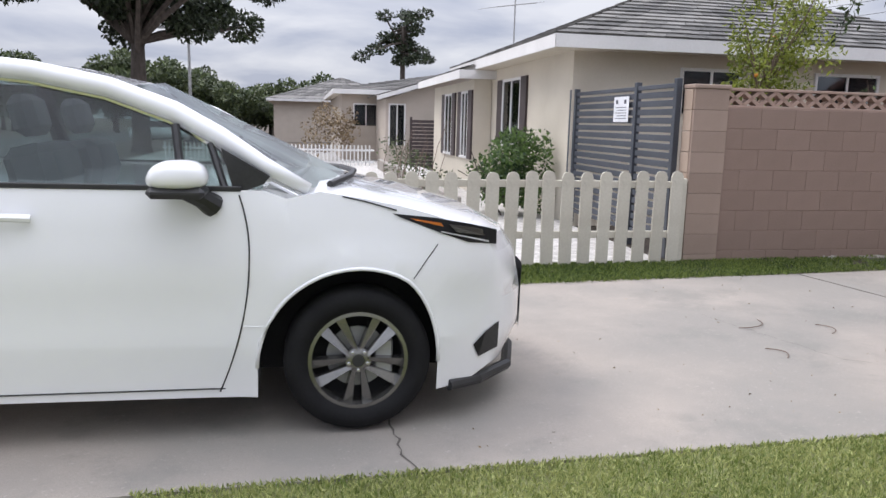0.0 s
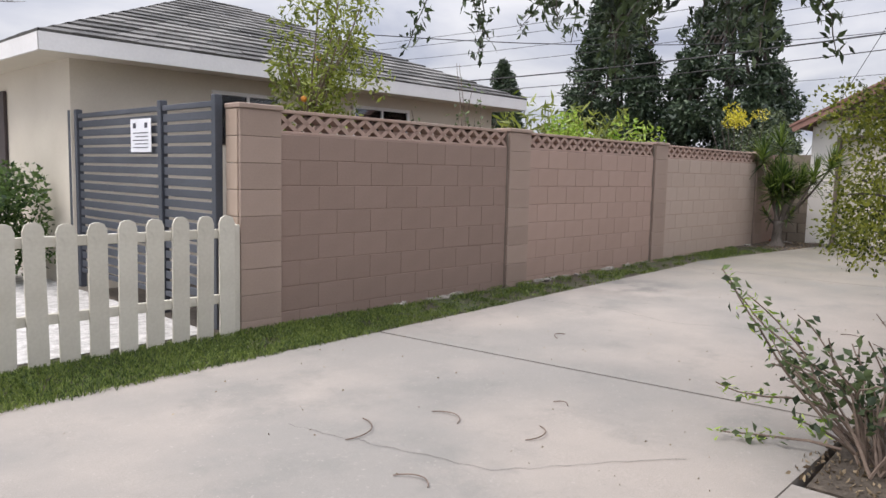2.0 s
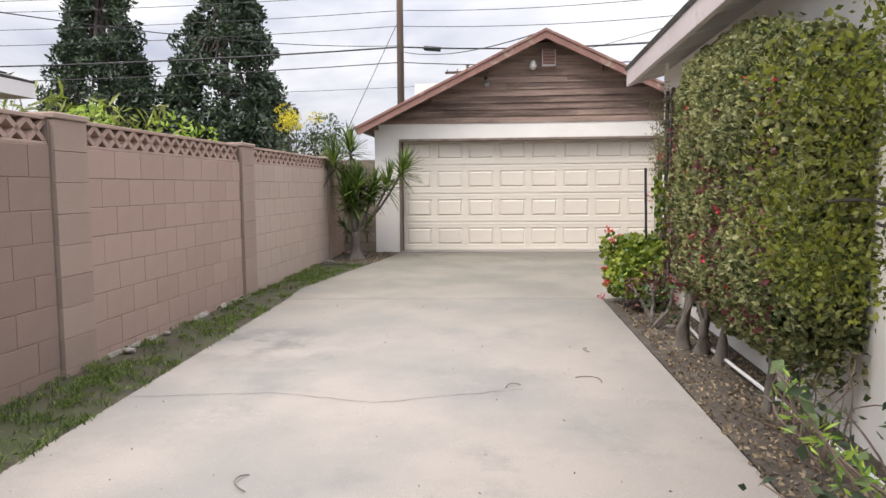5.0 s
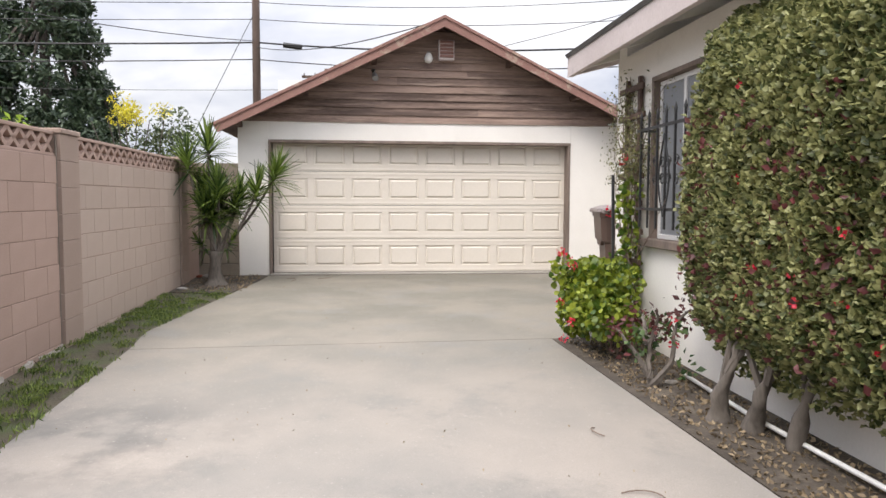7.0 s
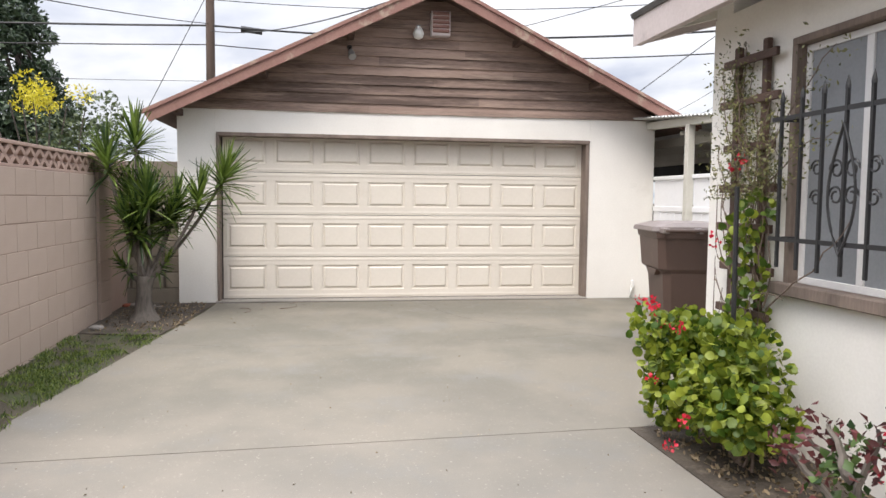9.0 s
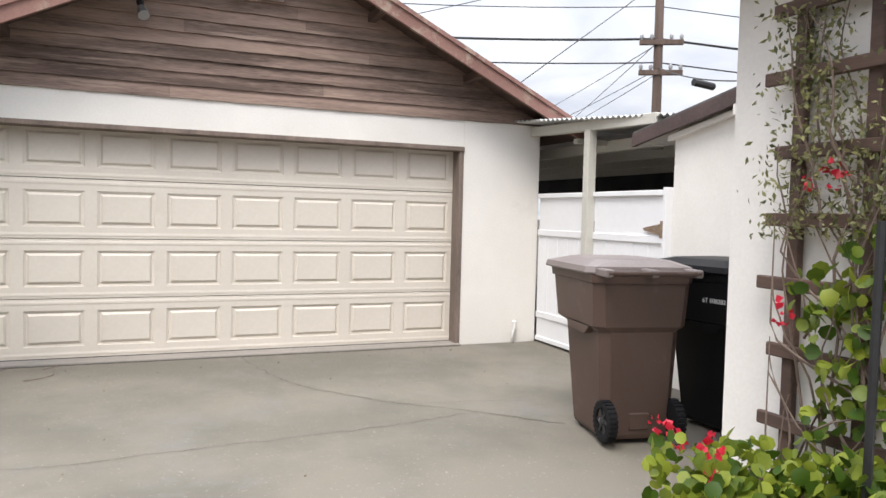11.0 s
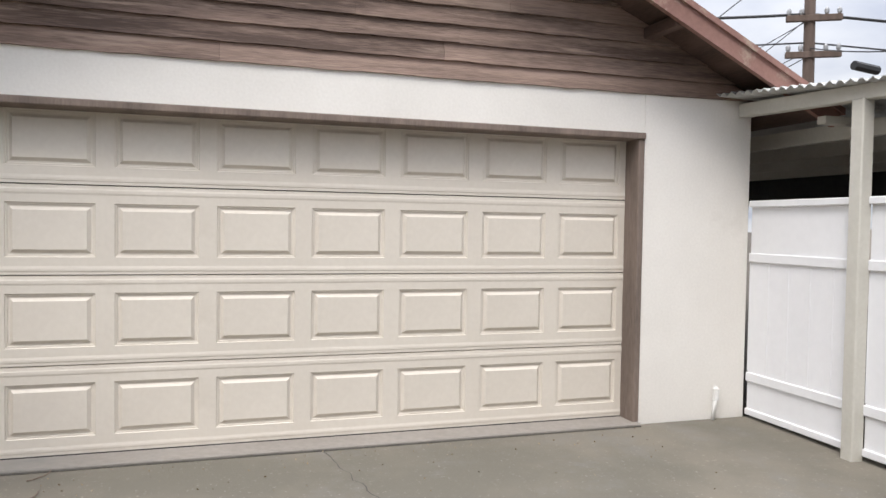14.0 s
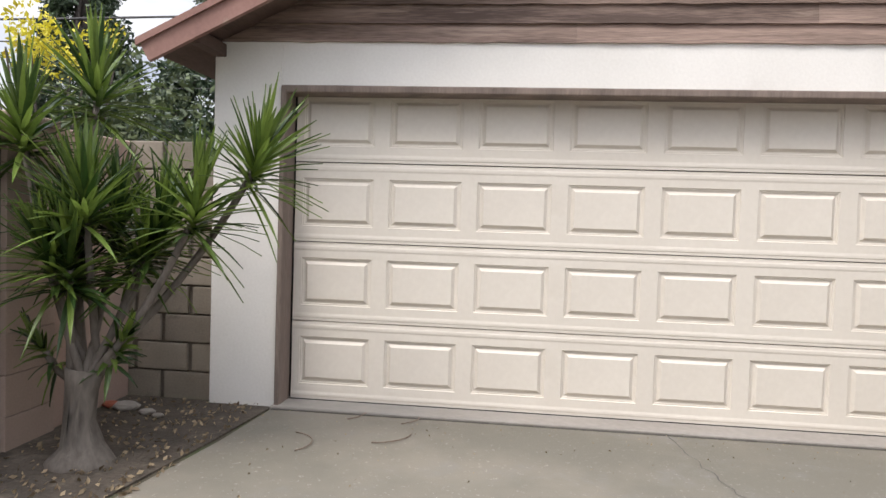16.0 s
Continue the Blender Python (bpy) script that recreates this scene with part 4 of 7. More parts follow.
for k in range(7):
    y = -6.3 - 0.75 * k
    slab("rafter", -2.3, 7.0, y - 0.03, y + 0.03, 2.12 - k * 0.012, 2.24 - k * 0.012, "cream_wood", carport, 0.004)
for x in (-1.8, -0.6):
    slab("purlin", x - 0.04, x + 0.04, -11, -5.9, 2.19, 2.245, "cream_wood", carport, 0.004)
slab("rear_roof", 0.0, 7.0, -11.5, -5.95, 2.36, 2.42, "corrugated", carport, 0)
# far beam, deepened and coloured near-black to give the shade under the roof
slab("back_beam_shade", -2.4, 7.0, -9.0, -8.8, 1.79, 2.36, "dark_room", carport, 0.01)
slab("back_wall", -2.4, 9.0, -14.2, -14.05, 0, 1.5, "tan_stucco", carport, 0.01)

vgate = thing("vinyl_gate", "white vinyl double gate", "gate")
for a, b in ((-1.02, -0.02), (-2.15, -1.10)):
    lf = part("leaf", box(bmesh.new(), a, b, -5.87, -5.83, 0.03, 1.63, 0.004), "vinyl", vgate)
    for z0, z1, p in ((1.62, 1.67, 0.03), (1.20, 1.27, 0.018), (0.28, 0.35, 0.018), (0.02, 0.07, 0.018)):
        slab("rail", a - 0.002, b + 0.002, -5.87 - p, -5.83 + p, z0, z1, "vinyl", lf, 0.006)
    k = 5
    for j in range(k + 1):
        x = a + (b - a) * j / k
        slab("groove", max(a, x - 0.004), min(b, x + 0.004), -5.832, -5.826, 0.36, 1.19, "vinyl", lf, 0)
slab("stile", -2.19, -2.15, -5.89, -5.80, 0.0, 1.69, "vinyl", vgate, 0.005)
bm = bmesh.new()
prism(bm, [(-2.13, 1.275), (-2.13, 1.375), (-1.90, 1.335), (-1.90, 1.315)], -5.812, -5.80, "y")
box(bm, -2.165, -2.13, -5.815, -5.795, 1.25, 1.40, 0.003)
part("hinge", bm, "rust", vgate, "rusty strap hinge")
bm = bmesh.new()
tube(bm, [(-0.99, -5.82, 1.13), (-0.985, -5.78, 1.16), (-0.985, -5.775, 1.2), (-0.99, -5.82, 1.24)], 0.008, 6)
part("pull_handle", bm, "black", vgate, "black pull handle")

# ---- garage fixtures ----
vent = thing("gable_vent", "square pale metal vent box on the gable", "vent")
slab("body", -0.13, 0.0, -2.93, -2.68, 3.42, 3.73, "pink_fascia", vent, 0.008)
for k in range(5):
    bm = bmesh.new()
    box(bm, -0.012, 0.012, -2.91, -2.70, -0.02, 0.02, 0, pose(-0.135, 0, 3.48 + 0.055 * k, 0, 35))
    part("slat", bm, "rake", vent)
globe = thing("globe_lamp", "white glass globe lamp on the gable", "lamp")
lathe_m = pose(-0.09, -2.52, 3.44)
bm = bmesh.new()
lathe(bm, [(0.03, 0.09), (0.055, 0.05), (0.072, 0.0), (0.055, -0.05), (0.02, -0.07)], 16, lathe_m)
part("globe", bm, "lamp_white", globe, smooth=True)
slab("arm", -0.1, 0.0, -2.545, -2.495, 3.51, 3.55, "grey_metal", globe)
spot = thing("spot_lamp", "dark spot lamp bracket on the gable", "lamp")
bm = bmesh.new()
tube(bm, [(0, -1.65, 3.25), (-0.06, -1.65, 3.23), (-0.1, -1.66, 3.16)], [0.035, 0.02, 0.018], 10)
part("bracket", bm, "black", spot)
bm = bmesh.new()
tube(bm, [(-0.09, -1.66, 3.19), (-0.12, -1.67, 3.15), (-0.17, -1.68, 3.10)], [0.03, 0.045, 0.05], 12)
part("head", bm, "grey_metal", spot)
stub = thing("pipe_stub", "short white painted pipe against the garage wall", "pipe")
bm = bmesh.new()
tube(bm, [(-0.05, -5.50, 0.0), (-0.045, -5.515, 0.1), (-0.04, -5.53, 0.17)], 0.016, 10)
part("pipe", bm, "pvc", stub, smooth=True)
bm = bmesh.new()
tube(bm, [(-0.04, -5.53, 0.15), (-0.038, -5.535, 0.23), (-0.02, -5.54, 0.245)], [0.026, 0.026, 0.018], 10)
part("cap", bm, "pvc", stub)


# ---- wheeled bins ----
def wheeled_bin(m, body_mat, lid_mat, label):
    b = thing("wheeled_bin", label, "bin", "wheeled bins by the wall")

    def ring(bm, front, back, half, z, cut=0.06):
        pts = [(front - cut, half), (front, half - cut), (front, -half + cut), (front - cut, -half), (back + cut, -half), (back, -half + cut), (back, half - cut), (back + cut, half)]
        return [bm.verts.new((x, y, z)) for x, y in pts]
    bm = bmesh.new()
    rs = [ring(bm, *r) for r in ((0.16, -0.36, 0.23, 0.0, 0.05), (0.17, -0.37, 0.24, 0.03, 0.05), (0.27, -0.385, 0.275, 0.69, 0.06), (0.345, -0.40, 0.318, 0.725, 0.06), (0.385, -0.41, 0.335, 1.0, 0.06), (0.41, -0.42, 0.345, 1.005, 0.06), (0.415, -0.425, 0.35, 1.055, 0.06), (0.38, -0.39, 0.32, 1.055, 0.05))]
    for u, v in zip(rs, rs[1:]):
        for k in range(8):
            bm.faces.new((u[k], u[(k + 1) % 8], v[(k + 1) % 8], v[k]))
    bm.faces.new(rs[0][::-1])
    bmesh.ops.recalc_face_normals(bm, faces=bm.faces[:])
    part("body", bm, body_mat, b)
    bm = bmesh.new()
    rs = [ring(bm, *r) for r in ((0.45, -0.37, 0.375, 1.06, 0.05), (0.455, -0.37, 0.38, 1.07, 0.05), (0.44, -0.36, 0.37, 1.105, 0.05), (0.30, -0.30, 0.26, 1.145, 0.08), (0.24, -0.24, 0.2, 1.15, 0.08))]
    for u, v in zip(rs, rs[1:]):
        for k in range(8):
            bm.faces.new((u[k], u[(k + 1) % 8], v[(k + 1) % 8], v[k]))
    bm.faces.new(rs[0][::-1])
    bm.faces.new(rs[-1])
    bmesh.ops.recalc_face_normals(bm, faces=bm.faces[:])
    part("lid", bm, lid_mat, b)
    bm = bmesh.new()
    tube(bm, [(-0.52, -0.31, 1.075), (-0.52, 0.31, 1.075)], 0.018, 10)
    part("handle", bm, body_mat, b)
    for y in (-0.3, 0.0, 0.3):
        bm = bmesh.new()
        box(bm, -0.535, -0.37, y - 0.025, y + 0.025, 1.05, 1.10, 0.008)
        part("handle_arm", bm, lid_mat, b)
    for s in (1, -1):
        bm = bmesh.new()
        prism(bm, [(-0.2, 0.66), (0.05, 0.66), (0.12, 0.715), (-0.27, 0.715)], s * 0.26, s * 0.315, "y")
        part("grip", bm, body_mat, b)
    bm = bmesh.new()
    box(bm, -0.385, -0.365, -0.07, 0.07, 0.06, 0.17, 0.008)
    part("recess", bm, body_mat, b)
    bm = bmesh.new()
    tube(bm, [(-0.355, -0.26, 0.125), (-0.355, 0.26, 0.125)], 0.012, 8)
    part("axle", bm, "grey_metal", b)
    for s in (1, -1):
        wm = Matrix.Translation((-0.385, s * 0.232, 0.125)) @ pose(0, 0, 0, -90 * s)
        bm = bmesh.new()
        lathe(bm, [(0.085, -0.03), (0.12, -0.03), (0.127, -0.015), (0.127, 0.015), (0.12, 0.03), (0.085, 0.03), (0.083, 0.0)], 28, wm)
        w = part("wheel", bm, "rubber", b)
        bm = bmesh.new()
        lathe(bm, [(0.02, -0.02), (0.085, -0.012), (0.085, 0.012), (0.03, 0.006), (0.026, 0.03), (0.01, 0.034)], 20, wm)
        for k in range(6):
            box(bm, 0.015, 0.082, -0.009, 0.009, 0.0, 0.024, 0, wm @ pose(0, 0, 0, 0, 0, 60 * k))
        part("hub", bm, "wire", w)
        bm = bmesh.new()
        for k in range(26):
            box(bm, 0.121, 0.133, -0.008, 0.008, -0.028, 0.028, 0, wm @ pose(0, 0, 0, 0, 0, 360 / 26 * k))
        part("tread", bm, "rubber", w)
    b.matrix_basis = m
    return b


brown_bin = wheeled_bin(pose(-3.09, -4.68, 0.0, 0, 0, -11), "bin_brown", "bin_lid", "brown plastic wheeled bin with a faded lid")
black_bin = wheeled_bin(pose(-3.22, -5.5, 0.0, 0, 0, 6), "bin_black", "bin_black", "black plastic wheeled bin with a stencilled number")
font = bpy.data.curves.new("stencil", "FONT")
font.body, font.size, font.extrude = "6T 008282", 0.045, 0.0008
stencil = new("stencil", font)
stencil.data.materials.append(M["white_ink"])
stencil.parent = black_bin
stencil.matrix_basis = pose(-0.10, 0.328, 0.86, 90, 0, 180)
stencil["label"] = "white stencilled number"

# ---- trellis ----
trellis = thing("trellis", "dark weathered wooden trellis against the house wall", "trellis")
for x in (-5.24, -5.54):
    slab("upright", x - 0.025, x + 0.025, HY + 0.015, HY + 0.05, -0.05, 2.3, "brown_wood", trellis, 0.004)
for k, z in enumerate((0.42, 0.66, 0.93, 1.18, 1.42, 1.67, 1.95, 2.2)):
    slab("rung", -5.72 + 0.03 * (k % 2), -5.10 - 0.03 * (k % 3), HY + 0.05, HY + 0.075, z - 0.025, z + 0.025, "brown_wood", trellis, 0.004)

rng = np.random.default_rng(11)


def wander(start, way, length, steps, wob, grav=0.0):
    p, d = Vector(start), Vector(way).normalized()
    out = [p.copy()]
    for _ in range(steps):
        d = (d + Vector(rng.normal(0, wob, 3)) + Vector((0, 0, -grav))).normalized()
        p = p + d * (length / steps)
        out.append(p.copy())
    return out


def stems(name, lines, r0, mat, parent, label=""):
    for ln in lines:
        k = len(ln)
        bm = bmesh.new()
        tube(bm, ln, [r0 * (1 - 0.7 * i / k) for i in range(k)], 5, False)
        part(name, bm, mat, parent, label)


def along(lines, per, spread, tail=0.0):
    c, d = [], []
    for ln in lines:
        k = len(ln)
        for i in range(int(tail * k), k - 1):
            for _ in range(per):
                t = rng.uniform()
                c.append(ln[i].lerp(ln[i + 1], t) + Vector(rng.normal(0, spread, 3)))
                d.append((ln[i + 1] - ln[i]).normalized() + Vector(rng.normal(0, 0.6, 3)))
    return np.array(c), np.array(d)


# climbing rose and vine on the trellis
vine = thing("climbing_vine", "thin half-bare climbing vine on the trellis", "vine")
ls = [wander((-5.5 + rng.uniform(-0.2, 0.2), HY + 0.09, rng.uniform(0.0, 1.6)), (rng.normal(0, 0.3), 0.05, 1), rng.uniform(0.6, 1.2), 12, 0.16) for _ in range(34)]
ls = [[Vector((min(p.x, -5.26), min(max(p.y, HY + 0.05), HY + 0.16), min(p.z, 2.42))) for p in ln] for ln in ls]
stems("stem", ls, 0.006, "twig", vine)
c, d = along(ls, 20, 0.06, 0.2)
keep = c[:, 2] > 1.35
leaves("foliage", c[keep], d[keep], 0.03, "vine", vine, slim=0.42, rng=rng)
c2, d2 = clumps(rng, [((-5.52, HY + 0.15, 1.06), (0.14, 0.1, 0.15)), ((-5.66, HY + 0.15, 1.27), (0.16, 0.1, 0.12)), ((-5.42, HY + 0.14, 1.14), (0.1, 0.09, 0.12)), ((-5.6, HY + 0.14, 0.68), (0.2, 0.1, 0.2)), ((-5.62, HY + 0.14, 0.9), (0.16, 0.09, 0.14))], 3000)
leaves("geranium_foliage", c2, d2, 0.05, "geranium", vine, slim=0.95, rng=rng, broad=True)
c3, d3 = clumps(rng, [((-5.42, HY + 0.12, 1.56), (0.07, 0.05, 0.05)), ((-5.39, HY + 0.24, 1.10), (0.045, 0.04, 0.05)), ((-5.5, HY + 0.14, 1.6), (0.05, 0.04, 0.04))], 5000)
leaves("blossom", c3, d3, 0.03, "flower", vine, slim=0.9, rng=rng)


def bush_of(name, label, cat, blobs, per, size, mat, slim=0.6, stemlist=None, stem_r=0.008, stem_mat="twig", flowers=(), flower_mat="flower", droop=0.1, core=True):
    b = thing(name, label, cat)
    c, d = clumps(rng, blobs, per)
    leaves("foliage", c, d, size, mat, b, slim=slim, rng=rng, droop=droop, broad=slim > 0.9)
    if stemlist:
        stems("stem", stemlist, stem_r, stem_mat, b)
    for f in flowers:
        cc, dd = clumps(rng, [(f, (0.04, 0.04, 0.035))], 9000)
        leaves("blossom", cc, dd, 0.03, flower_mat, b, slim=0.9, rng=rng)
    return b


gb = [((-5.82 + rng.uniform(-0.47, 0.45), -3.46 + rng.uniform(-0.2, 0.2), 0.1 + rng.uniform(0, 0.5)), (0.16, 0.15, 0.14)) for _ in range(40)]
bush_of("geranium_bush", "bright green geranium bush with red blossoms", "bush", gb, 4200, 0.05, "geranium", 0.95,
        [wander((-6.0 + rng.uniform(-0.3, 0.25), -3.5, -0.06), (rng.normal(0, 0.3), rng.normal(0, 0.2), 1), 0.45, 8, 0.15) for _ in range(10)], 0.01, "twig",
        [(-6.1, -3.08, 0.08), (-6.15, -3.12, 0.22), (-5.9, -3.2, 0.66), (-5.5, -3.3, 0.6), (-5.7, -3.15, 0.32), (-5.24, -3.38, 0.64), (-5.3, -3.25, 0.72), (-5.6, -3.2, 0.75)])
gb = [((-7.0 + rng.uniform(-0.3, 0.3), -3.55 + rng.uniform(-0.12, 0.15), 0.1 + rng.uniform(0, 0.25)), (0.11, 0.1, 0.1)) for _ in range(7)]
rs = [wander((-7.04, -3.43, -0.08), (0.08 + rng.normal(0, 0.12), rng.normal(0, 0.12), 1), rng.uniform(0.5, 0.85), 10, 0.22) for _ in range(3)] + [wander((-6.95, -3.45, 0.2), (0.8, rng.normal(0, 0.3), 0.6), 0.3, 8, 0.25) for _ in range(2)]
old_rose = bush_of("rose_bush", "gnarled rose bush with dark red young leaves", "bush", gb, 1500, 0.06, "bush", 0.7, rs, 0.024, "bark",
                   [(-6.95, -3.62, 0.36), (-6.9, -3.66, 0.18)])
c, d = along([r[6:] for r in rs], 10, 0.05)
leaves("young_leaf", c, d, 0.055, "red_leaf", old_rose, slim=0.6, rng=rng)

# ---- clipped hedge ----
hedge = thing("clipped_hedge", "tall clipped green hedge with small red blossoms on gnarled trunks", "hedge")
n = 60000
hx = rng.uniform(-10.1, -7.09, n)
hz = rng.uniform(0.16, 2.36, n)
near_end = -7.08 - np.where(hz > 1.1, 0.27 * (hz - 1.1) ** 2, 0.62 * (1.1 - hz) ** 2)
edge = np.minimum(np.minimum((hx + 10.15) / 0.35, (near_end - hx) / 0.30), np.minimum((2.42 - hz) / 0.45, (hz - 0.06) / 0.5)).clip(0.0, 1)
bulge = np.array([0.06 * noise.noise((a * 2.2, 0, b * 2.2)) + 0.025 * noise.noise((a * 7, 3, b * 7)) for a, b in zip(hx, hz)])
front = HY + 0.05 + 0.40 * np.sqrt(edge) + bulge
hy = front - rng.exponential(0.075, n).clip(0, 0.38)
hy = np.maximum(hy, HY + 0.02)
ok = (edge > 0.01) & (hz < np.interp(hx, [-10.1, -8.1], [2.0, 2.42]) + rng.normal(0, 0.03, n)) & ~((hz < 0.27 + 0.16 * np.abs(np.sin(hx * 3.1))) & (rng.uniform(0, 1, n) < 0.75))
c = np.stack([hx, hy, hz], 1)[ok]
leaves("foliage", c, np.tile([0, 1.0, 0.3], (len(c), 1)), 0.05, "hedge", hedge, slim=0.68, spread=0.6, rng=rng)
# the clipped end that faces the garage and the one that faces the street
m = 6000
for way in (1, -1):
    ez = rng.uniform(0.4, 2.25 if way > 0 else 1.95, m)
    ex = -7.14 - np.where(ez > 1.1, 0.27 * (ez - 1.1) ** 2, 0.62 * (1.1 - ez) ** 2) if way > 0 else np.full(m, -10.05)
    c = np.stack([ex + 0.04 * rng.normal(0, 1, m), rng.uniform(HY + 0.03, HY + 0.36, m), ez], 1)
    leaves("foliage", c, np.tile([way, 0.3, 0.2], (m, 1)), 0.048, "hedge", hedge, slim=0.65, spread=0.6, rng=rng)
for x, y, lean, r0 in ((-7.84, -3.5, -0.12, 0.052), (-8.03, -3.6, -0.24, 0.05), (-8.36, -3.66, -0.12, 0.035), (-9.5, -3.62, 0.1, 0.03)):
    bm = bmesh.new()
    p = [Vector((x + lean * t + 0.03 * math.sin(9 * t), y - 0.12 * t + 0.02 * math.sin(8 * t + x), -0.14 + 0.85 * t)) for t in [i / 12 for i in range(13)]]
    tube(bm, p, [r0 * (1.35 - 0.75 * min(1, i / 5) if i < 5 else 0.6 + 0.12 * math.sin(i * 2.1)) for i in range(13)], 16)
    for v in bm.verts:
        v.co += Vector((noise.noise(v.co * 14), noise.noise(v.co * 14 + Vector((5, 0, 0))), 0)) * r0 * 0.85
    part("trunk", bm, "bark", hedge, "gnarled grey trunk", smooth=True)
    stems("branch", [wander(p[5], (lean * 2, -0.1, 0.8), 0.5, 6, 0.1), wander(p[4], (-lean * 2 - 0.25, -0.05, 0.8), 0.5, 6, 0.1)], r0 * 0.5, "bark", hedge)
fl = [(rng.uniform(-9.9, -7.4), HY + 0.45, rng.uniform(0.6, 2.0)) for _ in range(15)]
c, d = clumps(rng, [(f, (0.028, 0.025, 0.025)) for f in fl], 5000)
leaves("blossom", c, d, 0.028, "flower", hedge, slim=0.9, rng=rng)
c = np.stack([rng.uniform(-10, -7.3, 700), np.full(700, HY + 0.45), rng.uniform(0.4, 1.75, 700)], 1)
leaves("young_leaf", c, np.tile([0, 1.0, 0.3], (700, 1)), 0.05, "red_leaf", hedge, slim=0.6, rng=rng)

# ---- shrub tree with a bent trunk ----
shrub = thing("shrub_tree", "small loose green shrub tree with a bent trunk", "tree")
bm = bmesh.new()
tr = [(-11.42, -3.64, -0.14), (-11.40, -3.66, 0.05), (-11.36, -3.76, 0.22), (-11.32, -3.85, 0.38), (-11.33, -3.86, 0.6), (-11.36, -3.82, 0.82), (-11.33, -3.7, 1.0), (-11.28, -3.6, 1.2)]
tube(bm, tr, [0.075, 0.062, 0.055, 0.05, 0.044, 0.04, 0.032, 0.02], 10)
part("trunk", bm, "bark_dark", shrub, smooth=True)
bs = [wander(tr[6], (rng.normal(0, 0.7), rng.normal(0.3, 0.6), rng.uniform(0.3, 1)), rng.uniform(0.35, 0.6), 8, 0.16) for _ in range(14)]
stems("branch", bs, 0.014, "bark_dark", shrub)
blobs = [((-11.3 + rng.uniform(-0.42, 0.42), -3.5 + rng.uniform(-0.38, 0.36), rng.uniform(0.9, 1.78)), (0.2, 0.2, 0.18)) for _ in range(44)]
blobs = [b for b in blobs if ((b[0][0] + 11.3) / 0.45) ** 2 + ((b[0][1] + 3.5) / 0.44) ** 2 + ((b[0][2] - 1.33) / 0.52) ** 2 < 1.5]
c, d = clumps(rng, blobs, 7600, 0.2)
leaves("crown", c, d, 0.029, "shrub", shrub, slim=0.6, rng=rng, droop=0.15)

# ---- rose canes at the corner of the bed ----
rose = thing("rose_canes", "sparse leggy rose with bare canes and few leaves", "bush")
cs = [wander((-11.85 + rng.uniform(-0.25, 0.2), -3.55 + rng.uniform(-0.1, 0.1), -0.13), (rng.normal(-0.15, 0.35), rng.normal(0.35, 0.4), 1), rng.uniform(0.45, 0.95), 12, 0.13, 0.03) for _ in range(26)]
cs += [wander((-11.8, -3.5, 0.1), (-0.25, 0.8, 0.75), 0.95, 12, 0.09, 0.02), wander((-11.7, -3.45, 0.0), (-0.5, 0.9, 0.4), 0.75, 12, 0.1, 0.02), wander((-12.0, -3.5, -0.05), (-0.7, 0.3, 0.5), 0.5, 10, 0.1), wander((-11.85, -3.42, -0.05), (-0.12, 0.78, 0.72), 1.05, 12, 0.06), wander((-11.8, -3.4, -0.02), (-0.1, 0.62, 0.8), 0.85, 12, 0.08), wander((-11.9, -3.42, -0.08), (-0.2, 0.9, 0.25), 0.6, 12, 0.08)]
stems("cane", cs, 0.009, "twig", rose)
c, d = along(cs, 2, 0.03, 0.45)
leaves("foliage", c, d, 0.06, "rose_leaf", rose, slim=0.6, rng=rng, droop=0.2)
c, d = along(cs[-6:], 5, 0.025, 0.5)
leaves("young_leaf", c, d, 0.05, "lime", rose, slim=0.25, rng=rng)
low = [((-11.3 + 0.5 * k + rng.uniform(-0.2, 0.2), -3.6 + rng.uniform(-0.12, 0.1), 0.12 + rng.uniform(0, 0.3)), (0.2, 0.14, 0.16)) for k in range(4)]
bush_of("bed_plants", "straggly mixed plants in the bed", "bush", low, 700, 0.06, "rose_leaf", 0.5,
        [wander((rng.uniform(-11.5, -9.7), -3.6, -0.1), (rng.normal(0, 0.4), rng.normal(0.1, 0.3), 1), rng.uniform(0.3, 0.75), 8, 0.2) for _ in range(34)], 0.007)
gb = [((-12.02 + rng.uniform(-0.25, 0.25), -4.08 + rng.uniform(-0.25, 0.25), rng.uniform(-0.05, 0.1)), (0.13, 0.13, 0.1)) for _ in range(22)]
bush_of("low_shrub", "low bright green shrub before the brick base", "bush", gb, 2600, 0.032, "bush", 0.8)

# ---- pipes ----
pipe = thing("irrigation_pipe", "white plastic pipe along the foot of the wall", "pipe")
bm = bmesh.new()
tube(bm, [(-11.35, -3.78, -0.1), (-9.5, -3.74, -0.06), (-7.9, -3.7, -0.05), (-6.9, -3.74, -0.04)], 0.014, 8)
part("run", bm, "pvc", pipe, smooth=True)
riser = thing("riser_pipe", "white plastic riser with a blue valve", "pipe")
bm = bmesh.new()
tube(bm, [(-11.75, -3.76, -0.15), (-11.75, -3.76, 0.05)], 0.02, 10)
part("pipe", bm, "pvc", riser, smooth=True)
bm = bmesh.new()
tube(bm, [(-11.75, -3.76, 0.04), (-11.75, -3.76, 0.08), (-11.75, -3.76, 0.15)], [0.028, 0.03, 0.02], 10)
part("valve", bm, "blue", riser)
stake = thing("metal_stake", "thin dark metal stake among the plants", "stake")
bm = bmesh.new()
tube(bm, [(-5.79, -3.60, -0.08), (-5.83, -3.56, 1.42)], 0.014, 7)
part("rod", bm, "black", stake)

